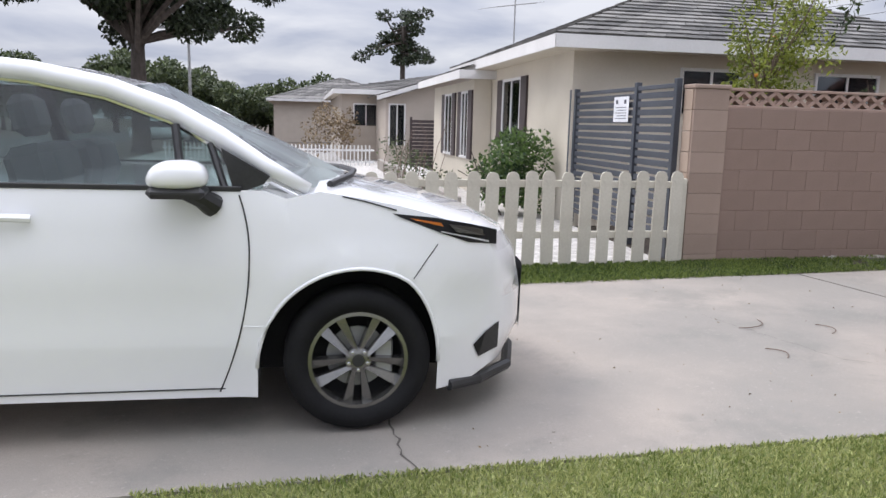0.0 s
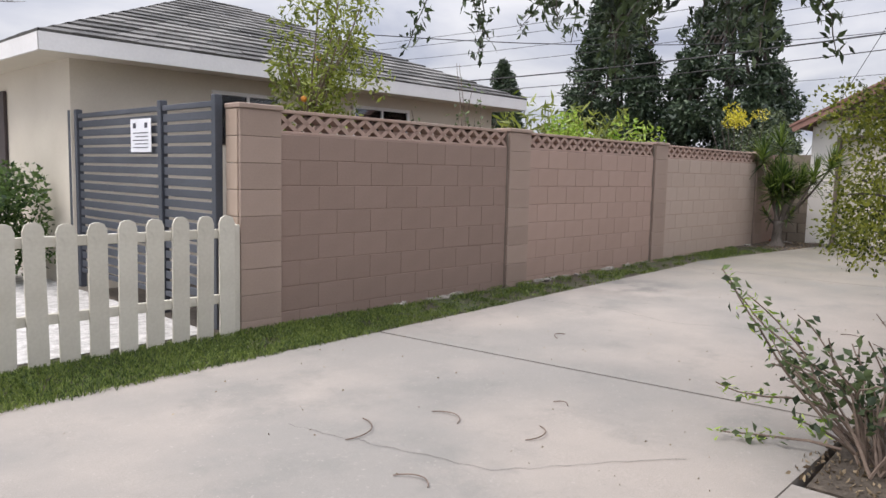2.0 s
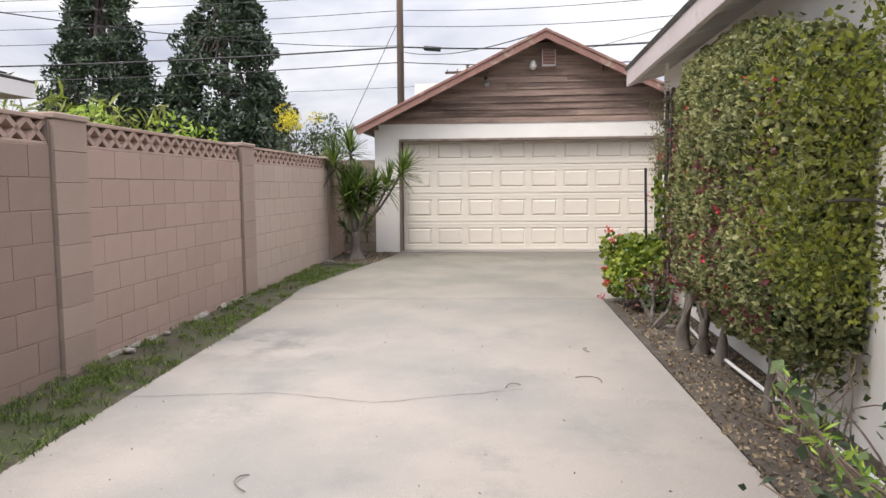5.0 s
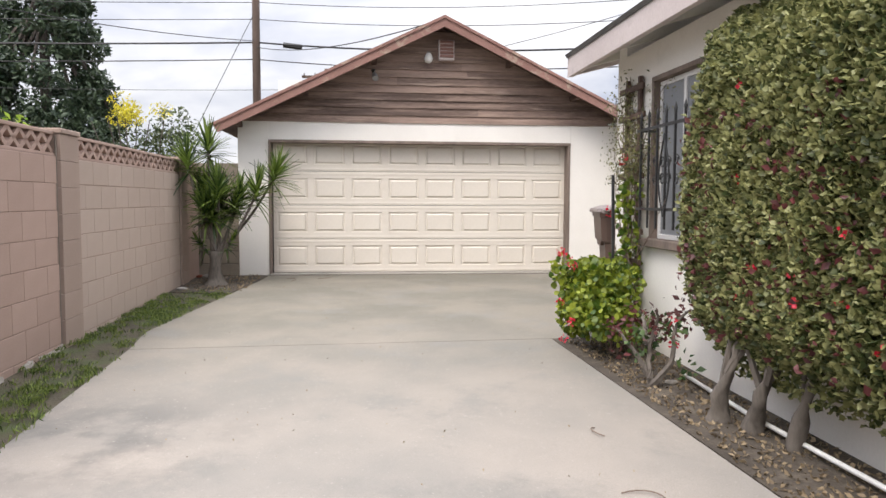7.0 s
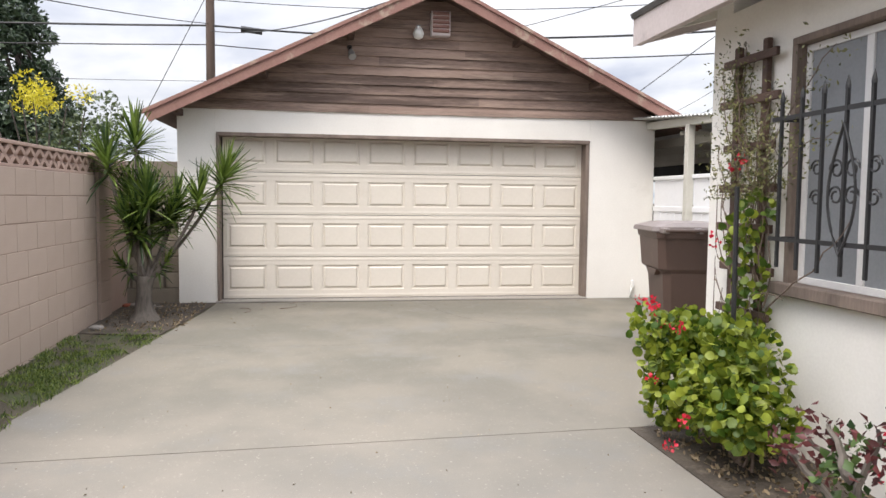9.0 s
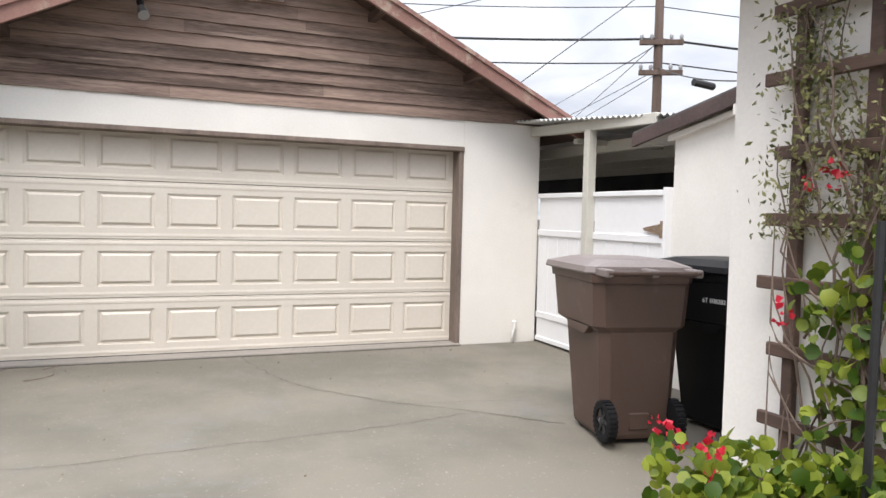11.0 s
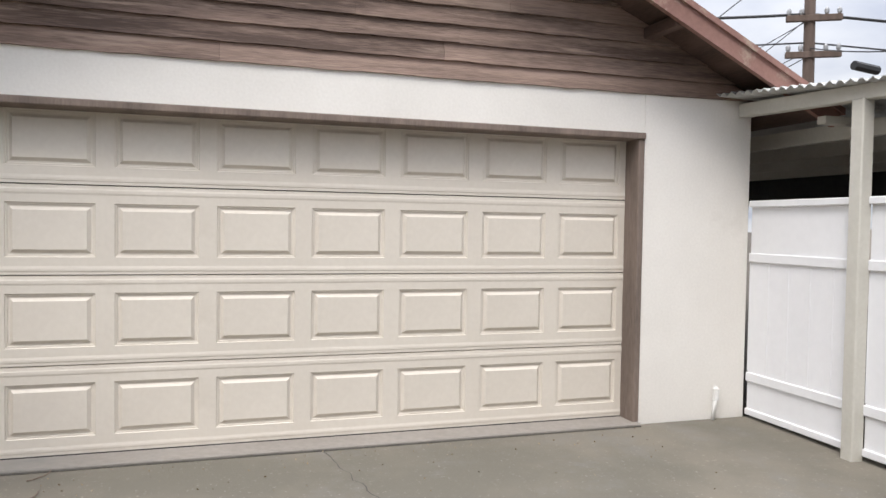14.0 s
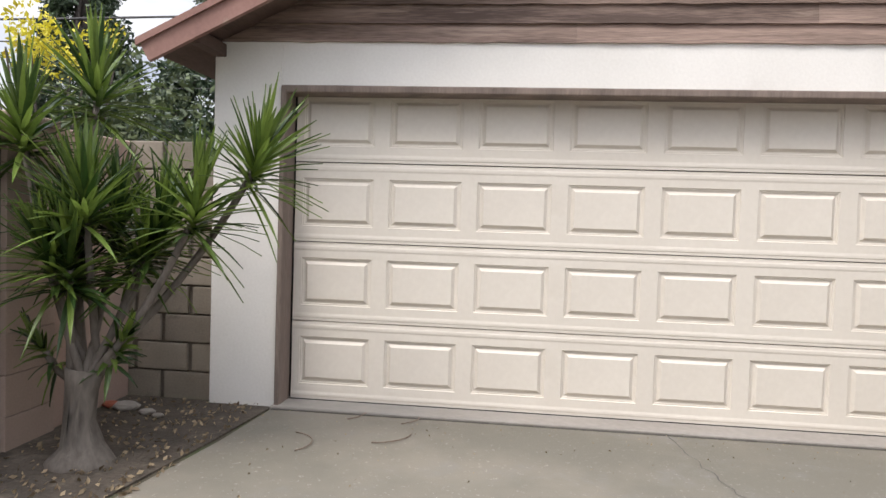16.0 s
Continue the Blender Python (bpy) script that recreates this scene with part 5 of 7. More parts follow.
# ---- spiky tree by the garage ----
spiky = thing("spiky_tree", "multi-headed spiky-leaved tree on a grey stump", "tree")
bm = bmesh.new()
BX, BYY = -1.22, 0.6
tube(bm, [(BX, BYY, -0.08), (BX, BYY, 0.0), (BX + 0.01, BYY, 0.07), (BX, BYY + 0.01, 0.2), (BX, BYY, 0.36), (BX + 0.01, BYY - 0.01, 0.46)], [0.21, 0.16, 0.105, 0.078, 0.08, 0.1], 18)
for v in bm.verts:
    v.co += Vector((1, 1, 0)) * 0.016 * math.sin(9 * math.atan2(v.co.y - BYY, v.co.x - BX)) * (1 if v.co.z < 0.2 else 0.4)
part("stump", bm, "bark", spiky, "grey fluted stump", smooth=True)
HEADS = [((-1.2, 0.96, 1.66), (0, 0.05, 1), 0.46), ((-0.9, 0.74, 1.90), (0, 0.08, 1), 0.46), ((-1.3, 0.54, 1.27), (0, 0, 1), 0.44), ((-1.15, 0.04, 1.28), (0, -0.12, 1), 0.40), ((-0.95, -0.19, 1.52), (0.05, -0.35, 1), 0.46),
         ((-1.05, 0.38, 1.05), (0.1, -0.2, 1), 0.36), ((-1.3, 0.72, 1.0), (-0.2, 0.2, 1), 0.36), ((-1.0, 0.55, 1.2), (0.2, 0.1, 1), 0.40), ((-1.05, 0.75, 1.25), (0.1, 0.15, 1), 0.44), ((-1.0, 0.32, 1.15), (0.1, -0.15, 1), 0.42), ((-1.3, 0.62, 0.98), (-0.1, 0, 1), 0.42), ((-1.2, 0.43, 0.56), (-0.2, -0.5, 0.8), 0.18), ((-1.25, 0.78, 0.55), (-0.2, 0.5, 0.8), 0.18)]
for (hx_, hy_, hz_), way, ln in HEADS:
    top = Vector((hx_, hy_, hz_))
    s = Vector((BX + rng.uniform(-0.06, 0.06), BYY + rng.uniform(-0.06, 0.06), 0.40))
    mid = s.lerp(top, 0.5) + Vector((0, 0.12 * (hy_ - BYY), -0.08))
    bm = bmesh.new()
    pts = [s.lerp(mid, t).lerp(mid.lerp(top, t), t) for t in [i / 8 for i in range(9)]]
    tube(bm, pts, [0.022 - 0.004 * i / 8 for i in range(9)], 8)
    part("trunk", bm, "bark", spiky, smooth=True)
    vs, fs = [], []
    w = Vector(way).normalized()
    for k in range(96 if ln > 0.3 else 40):
        f = rng.uniform(0, 1)
        tilt = 0.1 + (1.3 if rng.uniform() < 0.75 else 2.1) * f ** 0.85
        az = rng.uniform(0, math.tau)
        a = w.orthogonal().normalized()
        b = w.cross(a)
        o = a * math.cos(az) + b * math.sin(az)
        dr = (w * math.cos(tilt) + o * math.sin(tilt)).normalized()
        L = ln * rng.uniform(0.7, 1.05)
        side = dr.cross(w).normalized() * 0.017
        p0 = top + w * (0.1 * (1 - f) - 0.12 * f)
        i0 = len(vs)
        nn = side.cross(dr).normalized() * 0.005
        for t, wd in ((0, 0.7), (0.35, 1.0), (0.7, 0.7), (1.0, 0.03)):
            p = p0 + dr * L * t + Vector((0, 0, -0.10 * t * t * f))
            vs += [p - side * wd + nn, p, p + side * wd + nn]
        for q in range(3):
            j = i0 + q * 3
            fs += [(j, j + 1, j + 4, j + 3), (j + 1, j + 2, j + 5, j + 4)]
    quads("leaf_head", vs, fs, "spike", spiky)

# ---- parked minivan ----
def minivan(m):
    car = thing("minivan", "white minivan parked on the driveway", "car")
    HW, FX, RX, AR = 0.985, -0.965, -4.02, 0.468

    def arch(cx):
        return [(cx - AR * math.cos(a), 0.34 + AR * math.sin(a)) for a in [math.pi * i / 14 for i in range(15)]]
    out = [(-5.1, 0.30), (RX - AR, 0.24)] + arch(RX) + [(RX + AR, 0.2), (FX - AR, 0.19)] + arch(FX) + [(FX + AR, 0.19), (-0.28, 0.2), (-0.08, 0.27), (0.0, 0.42), (0.0, 0.62), (-0.05, 0.82), (-0.14, 0.94), (-0.3, 1.02), (-0.6, 1.10), (-0.95, 1.165), (-1.15, 1.195), (-1.3, 1.16), (-5.0, 1.18), (-5.15, 1.0), (-5.18, 0.6)]
    bm = prism(bmesh.new(), out, -HW, HW, "y")
    bmesh.ops.triangulate(bm, faces=[f for f in bm.faces if len(f.verts) > 4])
    for axis, cuts in ((0, [-5 + 0.12 * i for i in range(42)]), (2, [0.3 + 0.08 * i for i in range(12)]), (1, [-0.93, -0.82, -0.65, -0.4, 0, 0.4, 0.65, 0.82, 0.93])):
        no = [0, 0, 0]
        no[axis] = 1
        for c in cuts:
            co = [0, 0, 0]
            co[axis] = c
            bmesh.ops.bisect_plane(bm, geom=bm.verts[:] + bm.edges[:] + bm.faces[:], plane_co=co, plane_no=no)

    def shape(p):
        x, y, z = p
        u = max(0.0, (x + 1.15) / 1.15)
        w = 1 - 0.17 * u ** 3.2
        a = abs(y) / HW
        if z > 0.85:
            w *= 1 - 0.035 * ((z - 0.85) / 0.35) ** 2
        if z < 0.45:
            w *= 1 - 0.03 * (0.45 - z) / 0.25
        w += 0.012 * math.exp(-((z - 0.78) / 0.1) ** 2) + 0.018 * math.exp(-((math.hypot(x - FX, z - 0.34) - 0.5) / 0.06) ** 2) * (a > 0.9)
        nose = -0.24 * a ** 3.0 * max(0.0, 1 + x / 0.75) if x > -0.75 else 0
        nose += 0.03 * (1 - a ** 2) * max(0.0, 1 + x / 0.75) if x > -0.75 else 0
        crown = -0.035 * a ** 3 * max(0.0, min(1, (z - 0.95) / 0.15)) if x > -1.3 else 0
        return Vector((x + nose, y * w, z + crown))
    for v in bm.verts:
        v.co = shape(v.co)
    body = part("body", bm, "car_paint", car, "glossy white bodywork", smooth=True)
    body.data.set_sharp_from_angle(angle=radians(38))
    for cx in (FX, RX):
        part("wheel_well", box(bmesh.new(), cx - 0.5, cx + 0.5, -0.72, 0.72, 0.25, 0.9), "rubber", car)
    # greenhouse: roof, pillars, glass
    prof = [(-2.0, 1.645), (-2.3, 1.70), (-2.9, 1.755), (-3.6, 1.755), (-4.4, 1.72), (-4.95, 1.6)]

    def gw(z):
        return 0.955 - 0.27 * max(0, (z - 1.16) / 0.6) ** 1.15
    bm = bmesh.new()
    rows = []
    for x, z in prof:
        rows.append([bm.verts.new((x, gw(z) * f, z - 0.07 * abs(f) ** 4)) for f in (-1, -0.9, -0.7, -0.35, 0, 0.35, 0.7, 0.9, 1)])
    for a, b in zip(rows, rows[1:]):
        for k in range(8):
            bm.faces.new((a[k], a[k + 1], b[k + 1], b[k]))
    bmesh.ops.solidify(bm, geom=bm.faces[:], thickness=0.04)
    bmesh.ops.recalc_face_normals(bm, faces=bm.faces[:])
    part("roof", bm, "car_paint", car, smooth=True)
    for s in (-1, 1):
        bm = bmesh.new()
        ap = [(-1.20, s * 0.905, 1.165), (-1.40, s * 0.885, 1.268), (-1.60, s * 0.85, 1.395), (-1.80, s * 0.81, 1.50), (-2.08, s * 0.765, 1.595), (-2.40, s * 0.735, 1.652), (-2.9, s * 0.72, 1.69), (-3.6, s * 0.715, 1.69), (-4.4, s * 0.72, 1.65), (-4.9, s * 0.75, 1.57)]
        tube(bm, ap, [0.03, 0.04, 0.046, 0.048, 0.048, 0.048, 0.048, 0.048, 0.048, 0.048], 12)
        part("pillar", bm, "car_paint", car, smooth=True)
        bm = bmesh.new()
        tube(bm, [(x - 0.02, y * 1.012, z - 0.045) for x, y, z in ap], 0.012, 6)
        part("chrome_strip", bm, "chrome", car)
        bm = bmesh.new()
        bel = bm.verts.new((-1.40, s * 0.945, 1.165))
        loop = [bel] + [bm.verts.new((x - 0.03, y * 0.995, z - 0.03)) for x, y, z in ap[1:]] + [bm.verts.new((-4.9, s * 0.94, 1.17))]
        bm.faces.new(loop)
        bmesh.ops.triangulate(bm, faces=bm.faces[:])
        g = part("side_glass", bm, "car_glass", car)
        g.visible_shadow = False
        for x0, x1, wd in ((-1.57, -1.64, 0.018), (-1.75, -1.79, 0.02), (-2.75, -2.85, 0.05)):
            bm = bmesh.new()
            tube(bm, [(x0, s * 0.95, 1.165), (x1, s * (0.855 if wd < 0.03 else gw(1.6)), {0.018: 1.36, 0.02: 1.44}.get(wd, 1.66))], wd, 8)
            part("window_post", bm, "black", car)
        bm = bmesh.new()
        prism(bm, [(-1.375, 1.225), (-1.40, 1.19), (-1.53, 1.14), (-1.585, 1.345)], s * 0.925, s * 0.948, "y")
        part("quarter_trim", bm, "black", car)
        slab("belt_trim", -4.9, -1.5, s * 0.953 - 0.012, s * 0.953 + 0.012, 1.155, 1.178, "black", car, 0.003)
        # door mirror
        bm = bmesh.new()
        ms = bmesh.ops.create_icosphere(bm, subdivisions=3, radius=1)
        for v in bm.verts:
            c = v.co
            v.co = Vector((-1.745 + (0.125 - 0.03 * max(c.z, 0)) * math.copysign(abs(c.x) ** 0.6, c.x) + 0.01 * c.z, s * (1.10 + 0.115 * math.copysign(abs(c.y) ** 0.6, c.y)), 1.225 + (0.075 if c.z > 0 else 0.05) * math.copysign(abs(c.z) ** 0.7, c.z)))
        mir = part("mirror", bm, "car_paint", car, "white door mirror", smooth=True)
        bm = bmesh.new()
        box(bm, -1.862, -1.63, s * 1.1 - 0.105, s * 1.1 + 0.105, 1.14, 1.19, 0.02)
        tube(bm, [(-1.72, s * 1.05, 1.165), (-1.66, s * 1.0, 1.125), (-1.62, s * 0.96, 1.09)], [0.045, 0.045, 0.055], 10)
        part("mirror_foot", bm, "black", mir)
        bm = bmesh.new()
        pts = [shape((-1.465 - 0.32 * (z - 0.88) ** 2 if z < 0.88 else -1.465 - 0.65 * (z - 0.88) ** 2, s * HW, z)) for z in [0.22 + 0.04 * i for i in range(24)]]
        tube(bm, [p + Vector((0, s * 0.002, 0)) for p in pts], 0.004, 5)
        part("door_gap", bm, "black", car)
        bm = bmesh.new()
        tube(bm, [shape((x, s * HW, 0.235)) + Vector((0, s * 0.002, 0)) for x in [-1.58 - 0.12 * i for i in range(17)]], 0.004, 5)
        part("door_gap", bm, "black", car)
        bm = bmesh.new()
        tube(bm, [(-2.36, s * 1.0, 1.03), (-2.45, s * 1.02, 1.035), (-2.6, s * 1.02, 1.035), (-2.68, s * 1.0, 1.03)], 0.018, 8)
        part("door_handle", bm, "car_paint", car)
        # headlight
        def on(x, z, o=0.006):
            p = shape((x, s * HW, z))
            return p + Vector((o * 0.5, s * o, 0))
        topl = [(-0.82, 1.10), (-0.55, 1.075), (-0.3, 1.035), (-0.06, 0.985)]
        botl = [(-0.78, 1.075), (-0.52, 0.985), (-0.3, 0.925), (-0.06, 0.905)]
        bm = bmesh.new()
        a = [bm.verts.new(on(x, z)) for x, z in topl]
        b = [bm.verts.new(on(x, z)) for x, z in botl]
        for k in range(3):
            bm.faces.new((a[k], a[k + 1], b[k + 1], b[k]))
        bmesh.ops.solidify(bm, geom=bm.faces[:], thickness=0.01)
        hl = part("headlight", bm, "black", car, "slim dark headlight with amber strip")
        for nm, mt, tl, bl in (("amber_strip", "amber", [(-0.74, 1.075), (-0.52, 1.045)], [(-0.70, 1.06), (-0.5, 1.022)]), ("lamp_lens", "alloy", [(-0.46, 1.035), (-0.2, 1.0)], [(-0.40, 0.985), (-0.18, 0.955)]), ("light_bar", "white_ink", [(-0.52, 0.995), (-0.14, 0.928)], [(-0.52, 0.988), (-0.14, 0.919)])):
            bm = bmesh.new()
            vs = [bm.verts.new(on(x, z, 0.016)) for x, z in (*tl, *bl[::-1])]
            bm.faces.new(vs)
            bmesh.ops.solidify(bm, geom=bm.faces[:], thickness=0.006)
            part(nm, bm, mt, hl)
        bm = bmesh.new()
        vs = [bm.verts.new(on(x, z)) for x, z in ((-0.22, 0.40), (-0.12, 0.46), (0.0, 0.50), (0.0, 0.36), (-0.17, 0.33))]
        bm.faces.new(vs)
        bmesh.ops.solidify(bm, geom=bm.faces[:], thickness=0.01)
        part("bumper_intake", bm, "black", car)
        bm = bmesh.new()
        tube(bm, [on(-0.80, 1.115, 0.004), on(-0.95, 1.155, 0.002), on(-1.05, 1.175, 0.0)], 0.004, 5)
        part("bonnet_gap", bm, "black", car)
        bm = bmesh.new()
        tube(bm, [on(-0.70 + 0.035 * i, 0.76 + 0.032 * i, 0.001) for i in range(6)], 0.0025, 5)
        part("bumper_gap", bm, "wire", car)
        bm = bmesh.new()
        tube(bm, [shape((FX + 0.47 * math.cos(q), s * HW, 0.34 + 0.47 * math.sin(q))) for q in [math.pi * i / 24 for i in range(25)]], 0.010, 6)
        part("arch_lip", bm, "car_paint", car, smooth=True)
    bm = bmesh.new()
    vs = [bm.verts.new(p) for p in ((-1.18, -0.88, 1.17), (-0.98, 0, 1.19), (-1.18, 0.88, 1.17), (-2.05, 0.74, 1.60), (-1.97, 0, 1.655), (-2.05, -0.74, 1.60))]
    bm.faces.new((vs[0], vs[1], vs[4], vs[5]))
    bm.faces.new((vs[1], vs[2], vs[3], vs[4]))
    g = part("windscreen", bm, "car_glass", car)
    g.visible_shadow = False
    bm = bmesh.new()
    tube(bm, [(-1.10, -0.78, 1.18), (-0.98, -0.4, 1.195), (-0.93, 0, 1.2), (-0.98, 0.4, 1.195), (-1.10, 0.78, 1.18)], 0.018, 6)
    part("wiper_cowl", bm, "black", car)
    bm = bmesh.new()
    gr = [[bm.verts.new(shape((0.0, HW * f, z)) + Vector((0.006, 0, 0))) for f in (-0.62, -0.45, -0.25, 0, 0.25, 0.45, 0.62)] for z in (0.36, 0.46, 0.56, 0.66, 0.72)]
    for a, b in zip(gr, gr[1:]):
        for k in range(6):
            bm.faces.new((a[k], a[k + 1], b[k + 1], b[k]))
    bmesh.ops.solidify(bm, geom=bm.faces[:], thickness=0.012)
    part("grille", bm, "black", car)
    bm = bmesh.new()
    pts = [shape((x, y, 0.2)) + Vector((0.015, 0, 0)) for x, y in ((-0.42, -HW), (-0.2, -0.95), (-0.06, -0.75), (-0.05, -0.3), (-0.05, 0.3), (-0.06, 0.75), (-0.2, 0.95), (-0.42, HW))]
    tube(bm, pts, 0.03, 8)
    part("front_lip", bm, "black", car)
    # cabin
    for x in (-2.35, -3.3):
        for y in (-0.4, 0.4):
            bm = bmesh.new()
            box(bm, -0.11, 0.11, -0.25, 0.25, 0.0, 0.62, 0.05, pose(x, y, 0.72, 0, -14))
            box(bm, -0.06, 0.06, -0.13, 0.13, 0.66, 0.86, 0.04, pose(x, y, 0.72, 0, -14))
            part("seat", bm, "cabin", car)
    slab("dashboard", -1.75, -1.2, -0.85, 0.85, 0.9, 1.16, "cabin", car, 0.04)
    for cx in (FX, RX):
        for s in (-1, 1):
            wm = Matrix.Translation((cx, s * 0.87, 0.352)) @ pose(0, 0, 0, -90 * s)
            bm = bmesh.new()
            lathe(bm, [(0.238, -0.1), (0.33, -0.11), (0.352, -0.08), (0.354, 0.06), (0.335, 0.098), (0.29, 0.108), (0.238, 0.088), (0.232, 0.0)], 40, wm)
            w = part("wheel", bm, "rubber", car, smooth=True)
            bm = bmesh.new()
            lathe(bm, [(0.225, -0.08), (0.24, 0.06), (0.24, 0.09), (0.222, 0.092), (0.214, 0.06), (0.21, -0.05)], 36, wm)
            for k in range(5):
                for o in (-1, 1):
                    q = wm @ pose(0, 0, 0, 0, 0, 72 * k + 18)
                    r0, r1 = 0.05, 0.222
                    c0, c1 = math.radians(7 * o), math.radians(19 * o)
                    u0, u1 = Vector((math.cos(c0), math.sin(c0), 0)) * r0, Vector((math.cos(c1), math.sin(c1), 0)) * r1
                    n0 = Vector((-u1.y + u0.y, u1.x - u0.x, 0)).normalized() * o
                    zt0, zt1, zb = Vector((0, 0, 0.09)), Vector((0, 0, 0.08)), Vector((0, 0, 0.035))
                    ring0 = [u0 - n0 * 0.004 + zt0, u0 + n0 * 0.012 + zt0 * 0.9, u0 + n0 * 0.014 + zb, u0 - n0 * 0.008 + zb]
                    ring1 = [u1 - n0 * 0.006 + zt1, u1 + n0 * 0.042 + zt1 * 0.72, u1 + n0 * 0.046 + zb, u1 - n0 * 0.012 + zb]
                    va, vb = [bm.verts.new(q @ p) for p in ring0], [bm.verts.new(q @ p) for p in ring1]
                    for i in range(4):
                        bm.faces.new((va[i], va[(i + 1) % 4], vb[(i + 1) % 4], vb[i]))
            lathe(bm, [(0.062, 0.03), (0.062, 0.082), (0.035, 0.09), (0.02, 0.09)], 20, wm)
            bmesh.ops.recalc_face_normals(bm, faces=bm.faces[:])
            rim = part("rim", bm, "alloy", w, "grey alloy rim with twin spokes")
            bm = bmesh.new()
            lathe(bm, [(0.02, 0.0), (0.15, 0.0), (0.15, 0.012), (0.02, 0.012)], 28, wm)
            box(bm, 0.08, 0.17, -0.09, 0.09, 0.005, 0.05, 0.01, wm)
            part("brake", bm, "grey_metal", w)
            bm = bmesh.new()
            lathe(bm, [(0.03, 0.086), (0.03, 0.094), (0.02, 0.095)], 18, wm)
            part("hub_cap", bm, "black", w)
            # added black disc that stands for the shade behind the spokes
            bm = bmesh.new()
            lathe(bm, [(0.02, -0.012), (0.226, -0.012), (0.226, -0.02), (0.02, -0.02)], 28, wm)
            part("shade_backing", bm, "rubber", w)
            for k in range(5):
                bm = bmesh.new()
                lathe(bm, [(0.009, 0.06), (0.009, 0.092), (0.004, 0.094)], 8, wm @ pose(0, 0, 0, 0, 0, 72 * k + 54) @ Matrix.Translation((0.048, 0, 0)))
                part("wheel_nut", bm, "chrome", w)
    car.matrix_basis = m
    return car


minivan(pose(-15.49, -1.94, gz(-16.5) - 0.0, 0, 0.6, 0))

# ---- picket fence ----
fence = thing("picket_fence", "cream painted picket fence with rounded tops", "fence")
bm = bmesh.new()
prism(bm, [(-0.068, 0.0), (0.068, 0.0), (0.068, 0.94), (0.05, 0.985), (0.02, 1.0), (-0.02, 1.0), (-0.05, 0.985), (-0.068, 0.94)], 0, 0.022, "y")
picket0 = part("picket", bm, "picket", fence)
FY = 1.0
picket0.matrix_basis = pose(-12.72, FY, gz(-12.7) + 0.0)
x, k = -12.92, 0
while x > -19:
    share("picket", picket0, pose(x, FY + random.uniform(-0.006, 0.006), gz(x) + random.uniform(-0.01, 0.01), 0, random.uniform(-1, 1)), fence)
    x -= 0.207
for z in (0.18, 0.72):
    bm = bmesh.new()
    box(bm, -19, -12.62, FY + 0.024, FY + 0.064, z - 0.045, z + 0.03, 0.004)
    part("rail", bm, "picket", fence)
for x in (-12.63, -15.2, -17.8):
    slab("post", x - 0.045, x + 0.045, FY + 0.03, FY + 0.12, -0.3, 0.78, "picket", fence, 0.006)

# ---- slatted gate of the neighbouring house ----
sgate = thing("slatted_gate", "slate grey slatted metal gate with a paper sign", "gate")
GX = -12.62
for y in (1.33, 2.32, 4.36, 4.55):
    slab("post", GX - 0.035, GX + 0.035, y - 0.035, y + 0.035, -0.15, 1.86, "gate", sgate, 0.005)
for a, b in ((1.37, 2.28), (2.36, 4.32)):
    slab("rail", GX - 0.02, GX + 0.02, a, b, 1.76, 1.81, "gate", sgate, 0.004)
    slab("rail", GX - 0.02, GX + 0.02, a, b, 0.02, 0.07, "gate", sgate, 0.004)
    z = 0.09
    while z < 1.72:
        slab("slat", GX - 0.012, GX + 0.012, a, b, z, z + 0.07, "gate", sgate, 0.003)
        z += 0.098
sign = thing("paper_sign", "white notice sheet with small unreadable print", "sign")
slab("sheet", GX - 0.048, GX - 0.042, 2.46, 2.90, 1.38, 1.70, "paper", sign, 0)
for k in range(5):
    slab("print_bar", GX - 0.051, GX - 0.048, 2.52, 2.84 - 0.04 * (k % 2), 1.42 + k * 0.035, 1.428 + k * 0.035, "ink", sign, 0)
for y in (2.53, 2.78):
    slab("print_mark", GX - 0.051, GX - 0.048, y, y + 0.06, 1.61, 1.66, "ink", sign, 0)


# ---- houses ----
def shingled(parent, corners, rows, mat="shingle"):
    """A roof plane of overlapping courses between an eave and a ridge (eave a, eave b, ridge b, ridge a)."""
    a, b, c, d = [Vector(p) for p in corners]
    nrm = (b - a).cross(d - a).normalized()
    if nrm.z < 0:
        nrm = -nrm
    for i in range(rows):
        t0, t1 = i / rows, (i + 1.15) / rows
        p, q = a.lerp(d, t0), b.lerp(c, t0)
        r, s = b.lerp(c, min(t1, 1)), a.lerp(d, min(t1, 1))
        lo, hi = nrm * 0.028, nrm * 0.002
        vs, fs = [], []
        k = max(1, int((q - p).length / 0.33))
        for j in range(k):
            u0, u1 = j / k, (j + 1) / k
            g = 0.006 / max(0.1, (q - p).length)
            h = nrm * random.uniform(-0.004, 0.006)
            base = len(vs)
            vs += [p.lerp(q, u0 + g) + lo + h, p.lerp(q, u1) + lo + h, s.lerp(r, u1) + hi, s.lerp(r, u0 + g) + hi, p.lerp(q, u0 + g), p.lerp(q, u1)]
            fs += [(base, base + 1, base + 2, base + 3), (base + 4, base + 5, base + 1, base)]
        quads("shingle_course", vs, fs, mat, parent)


